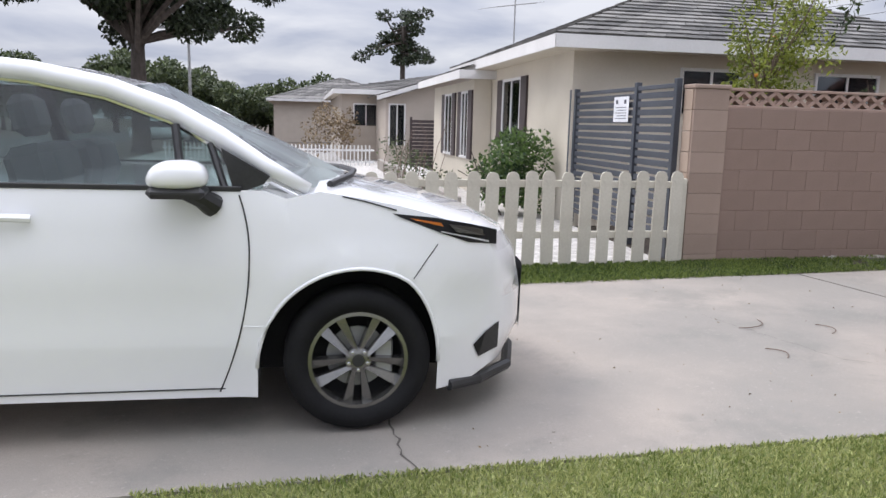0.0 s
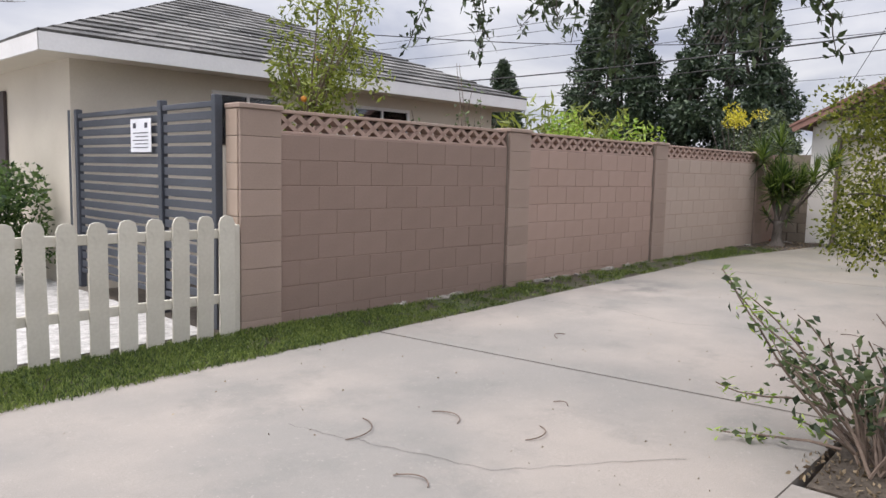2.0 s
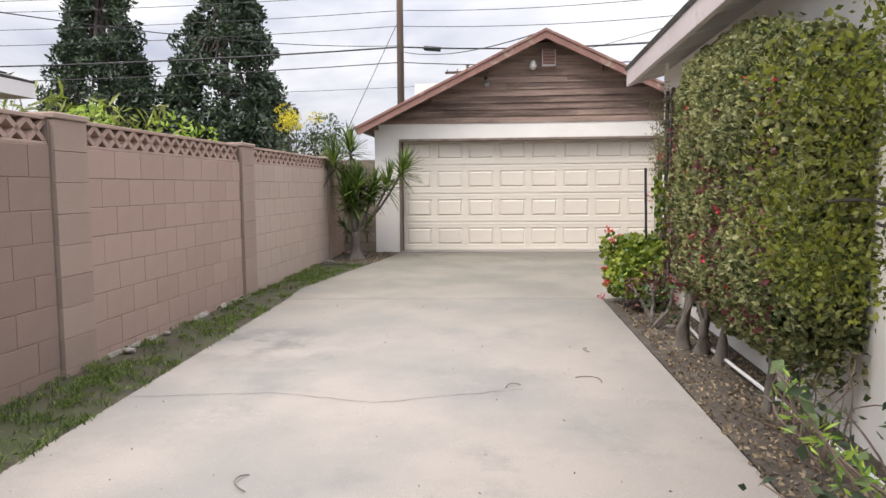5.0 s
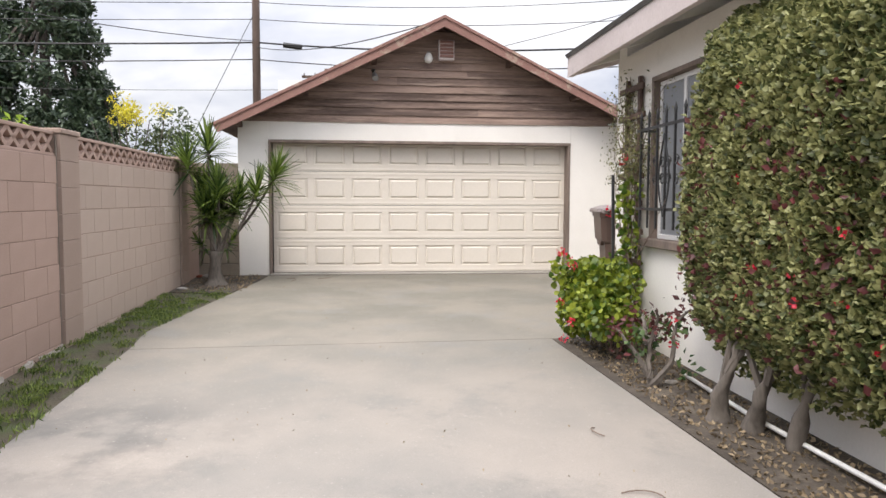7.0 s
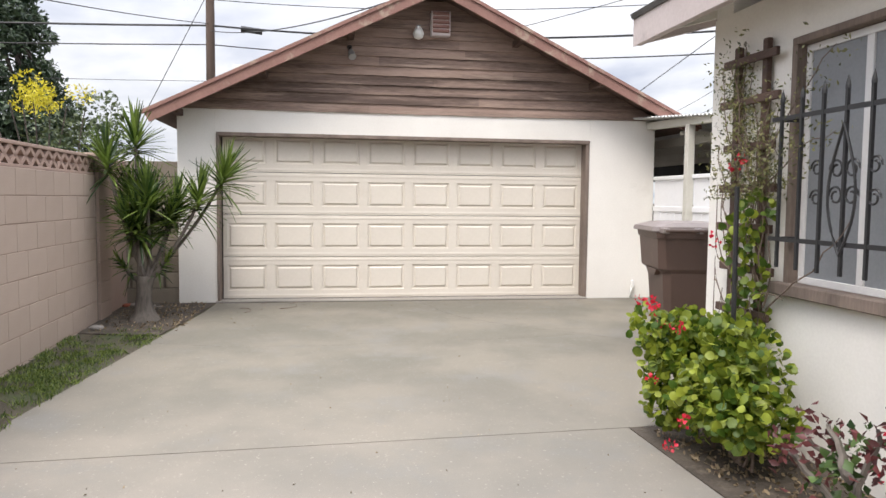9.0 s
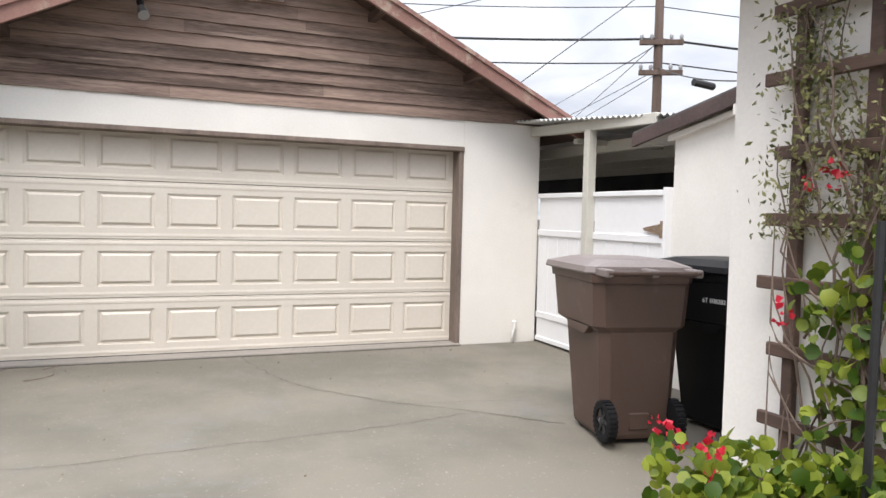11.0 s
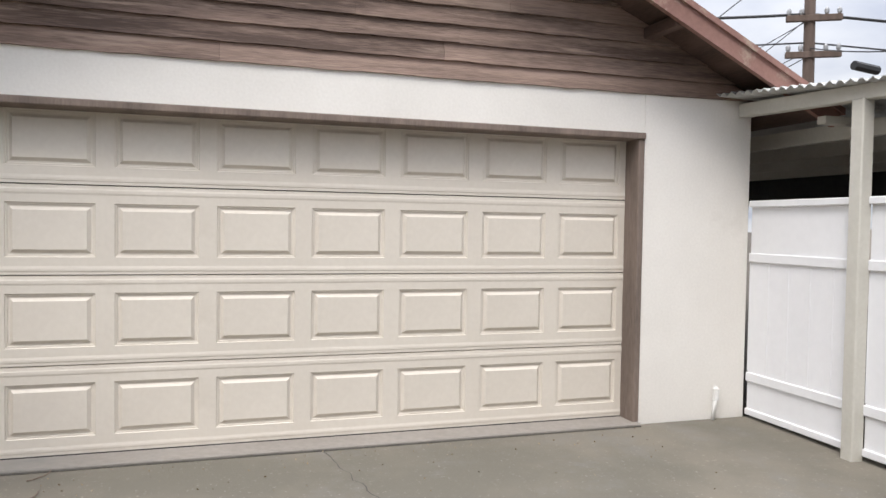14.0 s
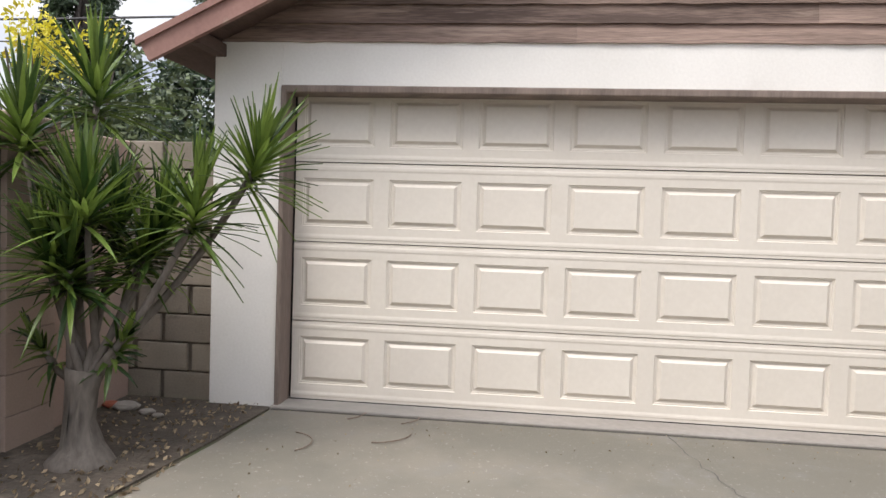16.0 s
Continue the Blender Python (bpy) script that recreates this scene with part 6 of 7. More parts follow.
def shuttered(parent, x, y0, y1, z0, z1, face="-x", shutters=True, wall_mat="fascia"):
    def sl(name, a, b, c, e, f, g, mat, p):
        return slab(name, a, b, c, e, f, g, mat, p, 0.003)
    if face == "-x":
        wn_ = sl("window", x - 0.015, x + 0.02, y0, y1, z0, z1, "dark_room", parent)
        sl("pane", x - 0.022, x - 0.017, y0, y1, z0, z1, "window", wn_)
        for a, b in ((y0 - 0.05, y0), (y1, y1 + 0.05), ((y0 + y1) / 2 - 0.02, (y0 + y1) / 2 + 0.02)):
            sl("window_frame", x - 0.04, x, a, b, z0, z1, wall_mat, wn_)
        sl("window_frame", x - 0.04, x, y0 - 0.05, y1 + 0.05, z1, z1 + 0.05, wall_mat, wn_)
        sl("window_sill", x - 0.06, x, y0 - 0.07, y1 + 0.07, z0 - 0.05, z0, wall_mat, wn_)
        if shutters:
            for a, b in ((y0 - 0.42, y0 - 0.06), (y1 + 0.06, y1 + 0.42)):
                sl("shutter", x - 0.045, x - 0.004, a, b, z0 - 0.05, z1 + 0.05, "shutter", wn_)
    else:
        wn_ = sl("window", y0, y1, x - 0.015, x + 0.02, z0, z1, "dark_room", parent)
        sl("pane", y0, y1, x - 0.022, x - 0.017, z0, z1, "window", wn_)
        for a, b in ((y0 - 0.05, y0), (y1, y1 + 0.05), ((y0 + y1) / 2 - 0.02, (y0 + y1) / 2 + 0.02)):
            sl("window_frame", a, b, x - 0.04, x, z0, z1, wall_mat, wn_)
        sl("window_frame", y0 - 0.05, y1 + 0.05, x - 0.04, x, z1, z1 + 0.05, wall_mat, wn_)


def hip_house(name, label, x0, x1, y0, y1, top, over, pitch, wall_mat, rows):
    h = thing(name, label, "house")
    slab("wall", x0, x1, y0, y1, -0.4, top, wall_mat, h, 0)
    ex0, ex1, ey0, ey1 = x0 - over, x1 + over, y0 - over, y1 + over
    run = min(ex1 - ex0, ey1 - ey0) / 2
    zr = top + 0.18 + run * pitch
    z = top + 0.18
    if ex1 - ex0 >= ey1 - ey0:
        r0, r1 = (ex0 + run, (ey0 + ey1) / 2, zr), (ex1 - run, (ey0 + ey1) / 2, zr)
        planes = [((ex0, ey0, z), (ex1, ey0, z), r1, r0), ((ex0, ey1, z), (ex0, ey0, z), r0, r0), ((ex1, ey0, z), (ex1, ey1, z), r1, r1), ((ex1, ey1, z), (ex0, ey1, z), r0, r1)]
    else:
        r0, r1 = ((ex0 + ex1) / 2, ey0 + run, zr), ((ex0 + ex1) / 2, ey1 - run, zr)
        planes = [((ex0, ey1, z), (ex0, ey0, z), r0, r1), ((ex0, ey0, z), (ex1, ey0, z), r0, r0), ((ex1, ey0, z), (ex1, ey1, z), r1, r0), ((ex1, ey1, z), (ex0, ey1, z), r1, r1)]
    for p in planes:
        shingled(h, p, rows)
    slab("soffit", ex0 + 0.02, ex1 - 0.02, ey0 + 0.02, ey1 - 0.02, top, top + 0.03, "cream", h, 0)
    for a, b, c, d in ((ex0, ex0 + 0.03, ey0, ey1), (ex1 - 0.03, ex1, ey0, ey1), (ex0, ex1, ey0 - 0.001, ey0 + 0.03), (ex0, ex1, ey1 - 0.03, ey1)):
        slab("fascia", a, b, c, d, top - 0.01, top + 0.18, "fascia", h, 0.003)
    return h


nh = hip_house("neighbour_house", "cream stucco house with a grey shingle hip roof", -12.65, -5.2, 4.5, 11.2, 2.44, 0.46, 0.41, "cream", 17)
shuttered(nh, -12.65, 7.15, 8.3, 0.95, 2.15)
for a, b in ((-10.85, -9.9), (-8.5, -7.4)):
    shuttered(nh, 4.5, a, b, 1.55, 2.2, face="-y")
# lower front wing
slab("wing_wall", -13.05, -12.66, 9.3, 14.0, -0.4, 2.25, "cream", nh, 0)
slab("wing_fascia", -13.45, -13.42, 9.0, 14.4, 2.24, 2.42, "fascia", nh, 0.003)
slab("wing_fascia", -13.45, -12.4, 8.97, 9.0, 2.24, 2.42, "fascia", nh, 0.003)
shingled(nh, ((-13.45, 14.4, 2.42), (-13.45, 8.97, 2.42), (-11.6, 8.97, 3.0), (-11.6, 14.4, 3.0)), 9)
shuttered(nh, -13.05, 9.75, 10.35, 0.6, 1.98)
shuttered(nh, -13.05, 11.5, 12.3, 0.6, 1.98)
antenna = thing("roof_antenna", "thin metal television antenna on the roof", "antenna")
bm = bmesh.new()
ax, ay = -12.3, 9.0
tube(bm, [(ax, ay, 2.6), (ax, ay, 3.95)], 0.015, 6)
part("mast", bm, "grey_metal", antenna)
bm = bmesh.new()
tube(bm, [(ax - 0.5, ay - 0.35, 3.65), (ax + 0.6, ay + 0.4, 3.9)], 0.01, 5)
for k in range(8):
    t = k / 7
    px, py, pz = ax - 0.5 + 1.1 * t, ay - 0.35 + 0.75 * t, 3.65 + 0.25 * t
    L = 0.5 - 0.3 * t
    tube(bm, [(px - 0.55 * L, py + 0.8 * L, pz), (px + 0.55 * L, py - 0.8 * L, pz)], 0.005, 4)
part("elements", bm, "grey_metal", antenna)

far = hip_house("far_house", "tan stucco house with a low grey shingle roof", -15.1, -4.0, 23.0, 33.0, 2.35, 0.35, 0.19, "tan_stucco", 14)
shuttered(far, 23.0, -14.6, -13.7, 1.15, 1.95, face="-y", shutters=False)
slab("wing_wall", -13.75, -9.0, 19.7, 22.98, -0.4, 2.12, "tan_stucco", far, 0)
shingled(far, ((-14.1, 23.2, 2.2), (-14.1, 19.3, 2.2), (-10.4, 19.3, 3.35), (-10.4, 23.2, 3.35)), 10)
bm = bmesh.new()
prism(bm, [(-14.1, 2.04), (-14.1, 2.19), (-10.4, 3.34), (-10.4, 3.19)], 19.27, 19.30, "y")
part("wing_fascia", bm, "fascia", far)
prism_wall = prism(bmesh.new(), [(-13.7, 2.12), (-9.0, 2.12), (-10.4, 3.2)], 19.72, 19.9, "y")
part("wing_gable", prism_wall, "tan_stucco", far)
shuttered(far, 19.7, -13.6, -13.1, 0.5, 1.9, face="-y", shutters=False)
yard_gate = thing("yard_gate", "dark brown slatted gate beside the tan house", "gate")
for x in (-12.95, -12.0):
    slab("post", x - 0.04, x + 0.04, 18.96, 19.04, -0.4, 1.5, "shutter", yard_gate, 0.004)
for k in range(13):
    slab("slat", -12.91, -12.04, 18.985, 19.015, -0.2 + 0.125 * k, -0.1 + 0.125 * k, "shutter", yard_gate, 0.003)
for k, (x, y) in enumerate(((-18.5, 48.0), (-19.5, 72.0), (-20.0, 96.0))):
    h = hip_house("far_house", "low pale house far along the street", x, x + 10, y, y + 12, 2.6, 0.5, 0.34, "cream" if k % 2 else "tan_stucco", 8)
    shuttered(h, x, y + 3, y + 5, 0.9, 2.1, shutters=False)

# low white fence along the far yard
lf = thing("low_fence", "low white wooden picket fence across the yard", "fence")
lp = slab("picket", -0.02, 0.02, -0.01, 0.01, 0, 0.75, "fascia", lf, 0.004)
lp.matrix_basis = pose(-21.0, 19.0, -0.25)
for k in range(1, 52):
    share("picket", lp, pose(-21.0 + 0.13 * k, 19.0, -0.25), lf)
for z in (-0.1, 0.3):
    slab("rail", -21.1, -14.2, 18.99, 19.03, z, z + 0.06, "fascia", lf, 0.003)
planter_edge = thing("planter_edge", "pale concrete planter edge below the windows", "planter")
slab("kerb", -14.25, -14.1, 5.5, 17.5, -0.3, 0.12, "concrete", planter_edge, 0.01)


# ---- plants and trees ----
def tree_of(name, label, base, height, trunk_r, blobs, per, size, mat, bark="bark_dark", slim=0.5, fork=0.6, fill=0.35):
    t = thing(name, label, "tree")
    bm = bmesh.new()
    bx, by, bz = base
    tube(bm, [(bx, by, bz - 0.2), (bx + 0.02, by, bz + 0.3), (bx, by + 0.05, bz + height * fork * 0.6), (bx + 0.05, by, bz + height * fork)], [trunk_r * 1.3, trunk_r, trunk_r * 0.8, trunk_r * 0.6], 10)
    part("trunk", bm, bark, t, smooth=True)
    ls = []
    for c, r in blobs[:24]:
        a = Vector((bx, by, bz + height * fork * rng.uniform(0.75, 1.0)))
        b = Vector(c)
        ls.append([a, a.lerp(b, 0.4) + Vector((0, 0, 0.1)), a.lerp(b, 0.75), b])
    stems("limb", ls, trunk_r * 0.4, bark, t)
    c, d = clumps(rng, blobs, per, fill)
    leaves("crown", c, d, size, mat, t, slim=slim, rng=rng, droop=0.1)
    return t


def conifer(base, height, width):
    blobs = []
    k = height / 12.5
    for _ in range(190):
        t = rng.uniform(0.08, 1)
        r = width / 2 * (1 - t) ** 0.62 * (0.75 + 0.35 * rng.uniform()) * min(1, 0.45 + t * 3)
        a = rng.uniform(0, math.tau)
        s = (0.35 + 0.5 * (1 - t)) * k
        blobs.append(((base[0] + r * 0.9 * math.cos(a), base[1] + r * 0.9 * math.sin(a), base[2] + height * t - 0.3 * k), (s * 1.1, s * 1.1, s * 0.95)))
    return tree_of("conifer", "tall dark green conical tree behind the gardens", base, height, 0.25 * k, blobs, 420 / k ** 2, 0.30 * k, "conifer", fork=0.85, slim=0.42)


conifer((54.4, 37.2, 0), 25.0, 13.2)
conifer((59.0, 26.8, 0), 27.0, 15.2)
conifer((23.5, 27.5, 0), 9.0, 4.5)
bl = [((-23.9 + rng.normal(0, 2.3), 30 + rng.normal(0, 2.0), 7.3 + rng.normal(0, 0.9)), (1.1, 1.1, 0.8)) for _ in range(58)]
tree_of("street_tree", "large dark broad-crowned street tree", (-23.9, 30, -0.3), 7.5, 0.42, bl, 520, 0.3, "street_tree", fork=0.75)
bl = [((-7.4 + rng.normal(0, 1.3), 62 + rng.normal(0, 1.0), 9.2 + rng.uniform(-2.4, 1.8)), (0.9, 0.9, 0.5)) for _ in range(26)]
tree_of("conifer", "dark ragged pine above the far roofs", (-7.4, 62, 0), 11.5, 0.3, bl, 260, 0.35, "street_tree", fork=0.85)
for k in range(14):
    x, y = -46 + 2.35 * k + rng.uniform(-0.6, 0.6), 66 + rng.uniform(-4, 16)
    top = float(np.interp(x, [-46, -31, -26, -14], [7.2, 7.6, 4.6, 4.0])) * rng.uniform(0.85, 1.1)
    bl = [((x + rng.normal(0, 1.5), y + rng.normal(0, 1.5), top * (0.62 + 0.17 * rng.normal())), (1.25, 1.25, 1.05)) for _ in range(18)]
    tree_of("far_tree", "rounded dull green tree far along the street", (x, y, -0.3), top * 0.9, 0.2, bl, 240, 0.42, "far_leaf")
bl = [((-13.3 + rng.uniform(-0.38, 0.38), 5.3 + rng.uniform(-0.5, 0.7), rng.uniform(0.15, 1.12)), (0.32, 0.32, 0.28)) for _ in range(26)]
bush_of("round_bush", "dense green bush before the neighbouring house", "bush", bl, 2000, 0.08, "bush", 0.55,
        [wander((-13.3 + rng.normal(0, 0.12), 5.4 + rng.normal(0, 0.15), -0.25), (rng.normal(0, 0.3), rng.normal(0, 0.3), 1), 1.2, 8, 0.12) for _ in range(8)], 0.018, "bark_dark")
bl = [((-14.3 + rng.uniform(-0.3, 0.5), 8.5 + rng.uniform(-0.8, 4.5), rng.uniform(0.1, 0.75)), (0.3, 0.35, 0.25)) for _ in range(18)]
bush_of("border_plants", "loose mixed border plants under the windows", "bush", bl, 420, 0.09, "far_leaf", 0.5,
        [wander((-14.3 + rng.uniform(-0.3, 0.4), 8 + rng.uniform(0, 5), -0.1), (rng.normal(0, 0.2), rng.normal(0, 0.2), 1), rng.uniform(0.8, 1.6), 8, 0.1) for _ in range(14)], 0.012)
bl = [((-15.6 + rng.uniform(-0.8, 0.8), 22.3 + rng.uniform(-0.4, 0.4), rng.uniform(0.2, 1.6)), (0.5, 0.5, 0.45)) for _ in range(14)]
bush_of("red_bush", "reddish green bush before the tan house", "bush", bl, 320, 0.14, "dry", 0.5)
# sapling with orange fruit behind the wall
bl = [((-10.95 + rng.normal(0, 0.34), 2.35 + rng.normal(0, 0.3), rng.uniform(1.7, 3.05)), (0.24, 0.24, 0.25)) for _ in range(32)]
sap = tree_of("citrus_tree", "slender yellowish citrus sapling behind the wall", (-10.95, 2.35, -0.1), 2.6, 0.035, bl, 1900, 0.085, "citrus", "twig", 0.35, 0.75, 0.1)
for f in ((-10.9, 2.2, 2.45), (-11.1, 2.2, 2.0)):
    bm = bmesh.new()
    bmesh.ops.create_icosphere(bm, subdivisions=2, radius=0.035, matrix=Matrix.Translation(f))
    part("fruit", bm, "orange", sap, smooth=True)
ls = [wander((x, 1.7 + rng.uniform(0, 0.4), -0.1), (rng.normal(0.1, 0.12), rng.normal(0.05, 0.08), 1), rng.uniform(2.1, 2.6), 12, 0.07) for x in (-9.6, -9.4, -9.2, -8.9, -8.7, -8.4, -8.1)]
ls += [wander((-8.9 + 0.03 * k, 1.75, -0.1), (0.02, 0, 1), 2.7, 8, 0.03) for k in range(2)]
bare = thing("bare_shrub", "bare stems with a few withered leaves above the wall", "bush")
stems("stem", ls, 0.008, "twig", bare)
c, d = along(ls, 3, 0.05, 0.65)
leaves("foliage", c, d, 0.07, "rose_leaf", bare, slim=0.6, rng=rng)
# garden plants behind the wall
bl = [((-2.6 + rng.normal(0, 0.7), 4.2 + rng.normal(0, 0.6), rng.uniform(1.5, 2.35)), (0.35, 0.35, 0.3)) for _ in range(16)]
bush_of("lime_bush", "bright lime green bush above the wall", "bush", bl, 800, 0.13, "lime", 0.4)
ls = [wander((-1.2 + rng.uniform(-1.0, 1.0), 5.5 + rng.uniform(-0.6, 0.6), -0.05), (rng.normal(0, 0.25), rng.normal(0, 0.25), 1), rng.uniform(2.5, 3.2), 8, 0.06, 0.03) for _ in range(22)]
fr = thing("frond_plant", "pale green plant with long arching fronds", "plant")
stems("stem", ls, 0.02, "vine", fr)
c, d = along(ls, 14, 0.12, 0.45)
leaves("foliage", c, d, 0.32, "citrus", fr, slim=0.2, rng=rng, droop=0.4)
bl = [((1.75 + rng.normal(0, 0.5), 2.0 + abs(rng.normal(0, 0.4)) - 0.2, rng.uniform(0.3, 2.55)), (0.36, 0.36, 0.32)) for _ in range(34)]
bush_of("garden_bush", "dark garden bush behind the garage corner", "bush", bl, 1100, 0.09, "far_leaf", 0.5)
bl = [((0.95 + rng.normal(0, 0.2), 2.35 + rng.normal(0, 0.2), 2.62 + rng.normal(0, 0.13)), (0.2, 0.2, 0.15)) for _ in range(9)]
bush_of("yellow_bush", "bush crowned with bright yellow blossom", "bush", bl, 2200, 0.06, "yellow", 0.5,
        [wander((0.95 + rng.normal(0, 0.1), 2.35 + rng.normal(0, 0.1), -0.05), (rng.normal(0, 0.08), rng.normal(0, 0.08), 1), 2.6, 8, 0.05) for _ in range(7)], 0.02, "bark_dark")
bl = [((10.2 + rng.normal(0, 0.6), -21.4 + rng.normal(0, 0.6), 6.0 + rng.normal(0, 0.6)), (0.5, 0.5, 0.45)) for _ in range(16)]
tree_of("far_tree", "sparse green tree beyond the rear wing", (10.2, -21.4, 0), 6.0, 0.15, bl, 420, 0.2, "far_leaf")

# branch of an overhanging tree
over = thing("overhanging_tree", "dark drooping leafy twigs of an overhanging tree", "tree")
bm = bmesh.new()
tube(bm, [(-13.0, -7.4, -0.2), (-13.0, -7.3, 2.2), (-12.8, -6.2, 3.6), (-12.4, -4.2, 3.9), (-11.9, -2.4, 3.4)], [0.2, 0.16, 0.11, 0.06, 0.025], 10)
part("trunk", bm, "bark_dark", over, smooth=True)
ls = []
for k in range(44):
    s = Vector((-12.0 + rng.normal(0, 0.35), -2.3 + rng.normal(0, 0.55), 2.85 + rng.uniform(-0.2, 0.2)))
    ls.append(wander(s, (rng.normal(0, 0.35), rng.normal(0.1, 0.35), -1), rng.uniform(0.45, 1.15), 9, 0.12))
    ls.append([Vector((-12.15, -3.2, 3.6)), (Vector((-12.15, -3.2, 3.6)) + s) / 2 + Vector((0, 0, 0.1)), s])
stems("twig", ls, 0.007, "bark_dark", over)
c, d = along(ls[::2], 11, 0.04, 0.0)
leaves("foliage", c, d, 0.075, "over_leaf", over, slim=0.35, rng=rng, droop=0.3)


# ---- poles and wires ----
def utility_pole(x, y, height, r, arms, label):
    p = thing("utility_pole", label, "utility pole")
    bm = bmesh.new()
    tube(bm, [(x, y, -0.3), (x, y, height * 0.5), (x + 0.03, y, height)], [r, r * 0.85, r * 0.7], 12)
    part("pole", bm, "pole_wood", p, smooth=True)
    for z, L, a in arms:
        bm = bmesh.new()
        box(bm, -L, L, -0.05, 0.05, -0.06, 0.06, 0.008, pose(x - 0.1, y, z, 0, 0, a))
        ar = part("crossarm", bm, "pole_wood", p)
        for u in (-0.9, -0.45, 0.45, 0.9):
            bm = bmesh.new()
            lathe(bm, [(0.02, 0.06), (0.045, 0.1), (0.045, 0.16), (0.02, 0.2)], 8, pose(x - 0.1, y, z, 0, 0, a) @ Matrix.Translation((u * L, 0, 0)))
            part("insulator", bm, "grey_metal", ar)
    return p


utility_pole(13.2, 1.95, 12.5, 0.15, [(11.8, 1.1, 90), (11.0, 1.1, 90)], "tall brown wooden utility pole behind the garage")
utility_pole(6.9, -12.9, 8.5, 0.13, [(5.55, 0.5, 60), (4.85, 0.5, 60), (7.8, 1.0, 80)], "brown wooden utility pole with crossarms and cables")
utility_pole(25.0, 0.2, 7.6, 0.12, [(7.2, 1.2, 80), (6.5, 0.8, 80)], "distant utility pole with crossarms")
utility_pole(2.0, 29.0, 7.6, 0.13, [(7.3, 1.0, 60), (6.7, 0.8, 60)], "distant utility pole with crossarms")
mast = thing("service_mast", "grey metal service mast above the roof", "mast")
bm = bmesh.new()
tube(bm, [(-5.4, 9.5, 2.2), (-5.4, 9.5, 4.35), (-5.3, 9.45, 4.45), (-5.2, 9.4, 4.38)], 0.05, 8)
part("pipe", bm, "grey_metal", mast)


def wire(a, b, sag, r=0.012):
    a, b = Vector(a), Vector(b)
    w = thing("overhead_wire", "black overhead wire between poles", "wire", "overhead wires")
    bm = bmesh.new()
    tube(bm, [a.lerp(b, i / 16) + Vector((0, 0, -4 * sag * (i / 16) * (1 - i / 16))) for i in range(17)], r, 5)
    part("cable", bm, "wire", w)


P1, P2, P3 = (13.2, 1.95), (6.9, -12.9), (25.0, 0.2)
for dz, r, off in ((8.5, 0.012, -0.8), (8.5, 0.012, 0.8), (7.8, 0.012, 0.6), (6.35, 0.03, 0), (5.8, 0.018, 0), (7.1, 0.012, 0)):
    wire((P1[0] + off, P1[1], dz), (10.0 + off, 45.0, dz + 0.3), 0.7, r)
    wire((P1[0] + off, P1[1], dz), (P2[0] + off, P2[1], min(dz - 0.7, 7.8)), 0.35, r)
    wire((P2[0] + off, P2[1], min(dz - 0.7, 7.8)), (-2 + off, -45, dz), 0.8, r)
wire((P1[0], P1[1], 6.2), (0.4, -2.7, 4.15), 0.25)
wire((P1[0], P1[1], 6.4), (-5.2, 9.4, 4.4), 0.4)
wire((P2[0], P2[1], 5.0), (-2.5, -7.5, 2.8), 0.2)
wire((P2[0], P2[1], 5.6), (9.0, -14.5, 0.2), 0.0)
wire((P1[0], P1[1], 7.4), (11.0, 5.0, 0.2), 0.0)
for z0, z1 in ((4.85, 6.0), (4.95, 6.8), (5.55, 7.4), (5.6, 5.2)):
    wire((P2[0], P2[1], z0), (44.0, -33.5 + z1, z1), 0.3, 0.01)
wire((P2[0], P2[1], 7.0), (3.0, -5.0, 1.9), 0.0, 0.01)
wire((P3[0], P3[1], 7.2), (P2[0], P2[1], 7.6), 0.5)
wire((P3[0], P3[1], 6.6), (22, 40, 6.8), 0.5)
for pp, z in ((P1, 6.25), (P2, 4.7)):
    bm = bmesh.new()
    can = thing("cable_box", "black splice box hanging on the cable", "cable box")
    tube(bm, [(pp[0] - 0.2, pp[1] - 0.9, z), (pp[0] - 0.2, pp[1] - 1.5, z - 0.06)], 0.09, 8)
    part("case", bm, "wire", can)
lamp = thing("street_lamp", "grey street lamp on a tall pole", "street lamp")
bm = bmesh.new()
tube(bm, [(-23.3, 42, -0.3), (-23.3, 42, 6.2), (-23.6, 42, 6.45), (-24.8, 42, 6.6)], [0.12, 0.08, 0.06, 0.04], 8)
part("pole", bm, "grey_metal", lamp)
slab("head", -25.4, -24.7, 41.9, 42.1, 6.54, 6.68, "grey_metal", lamp, 0.03)


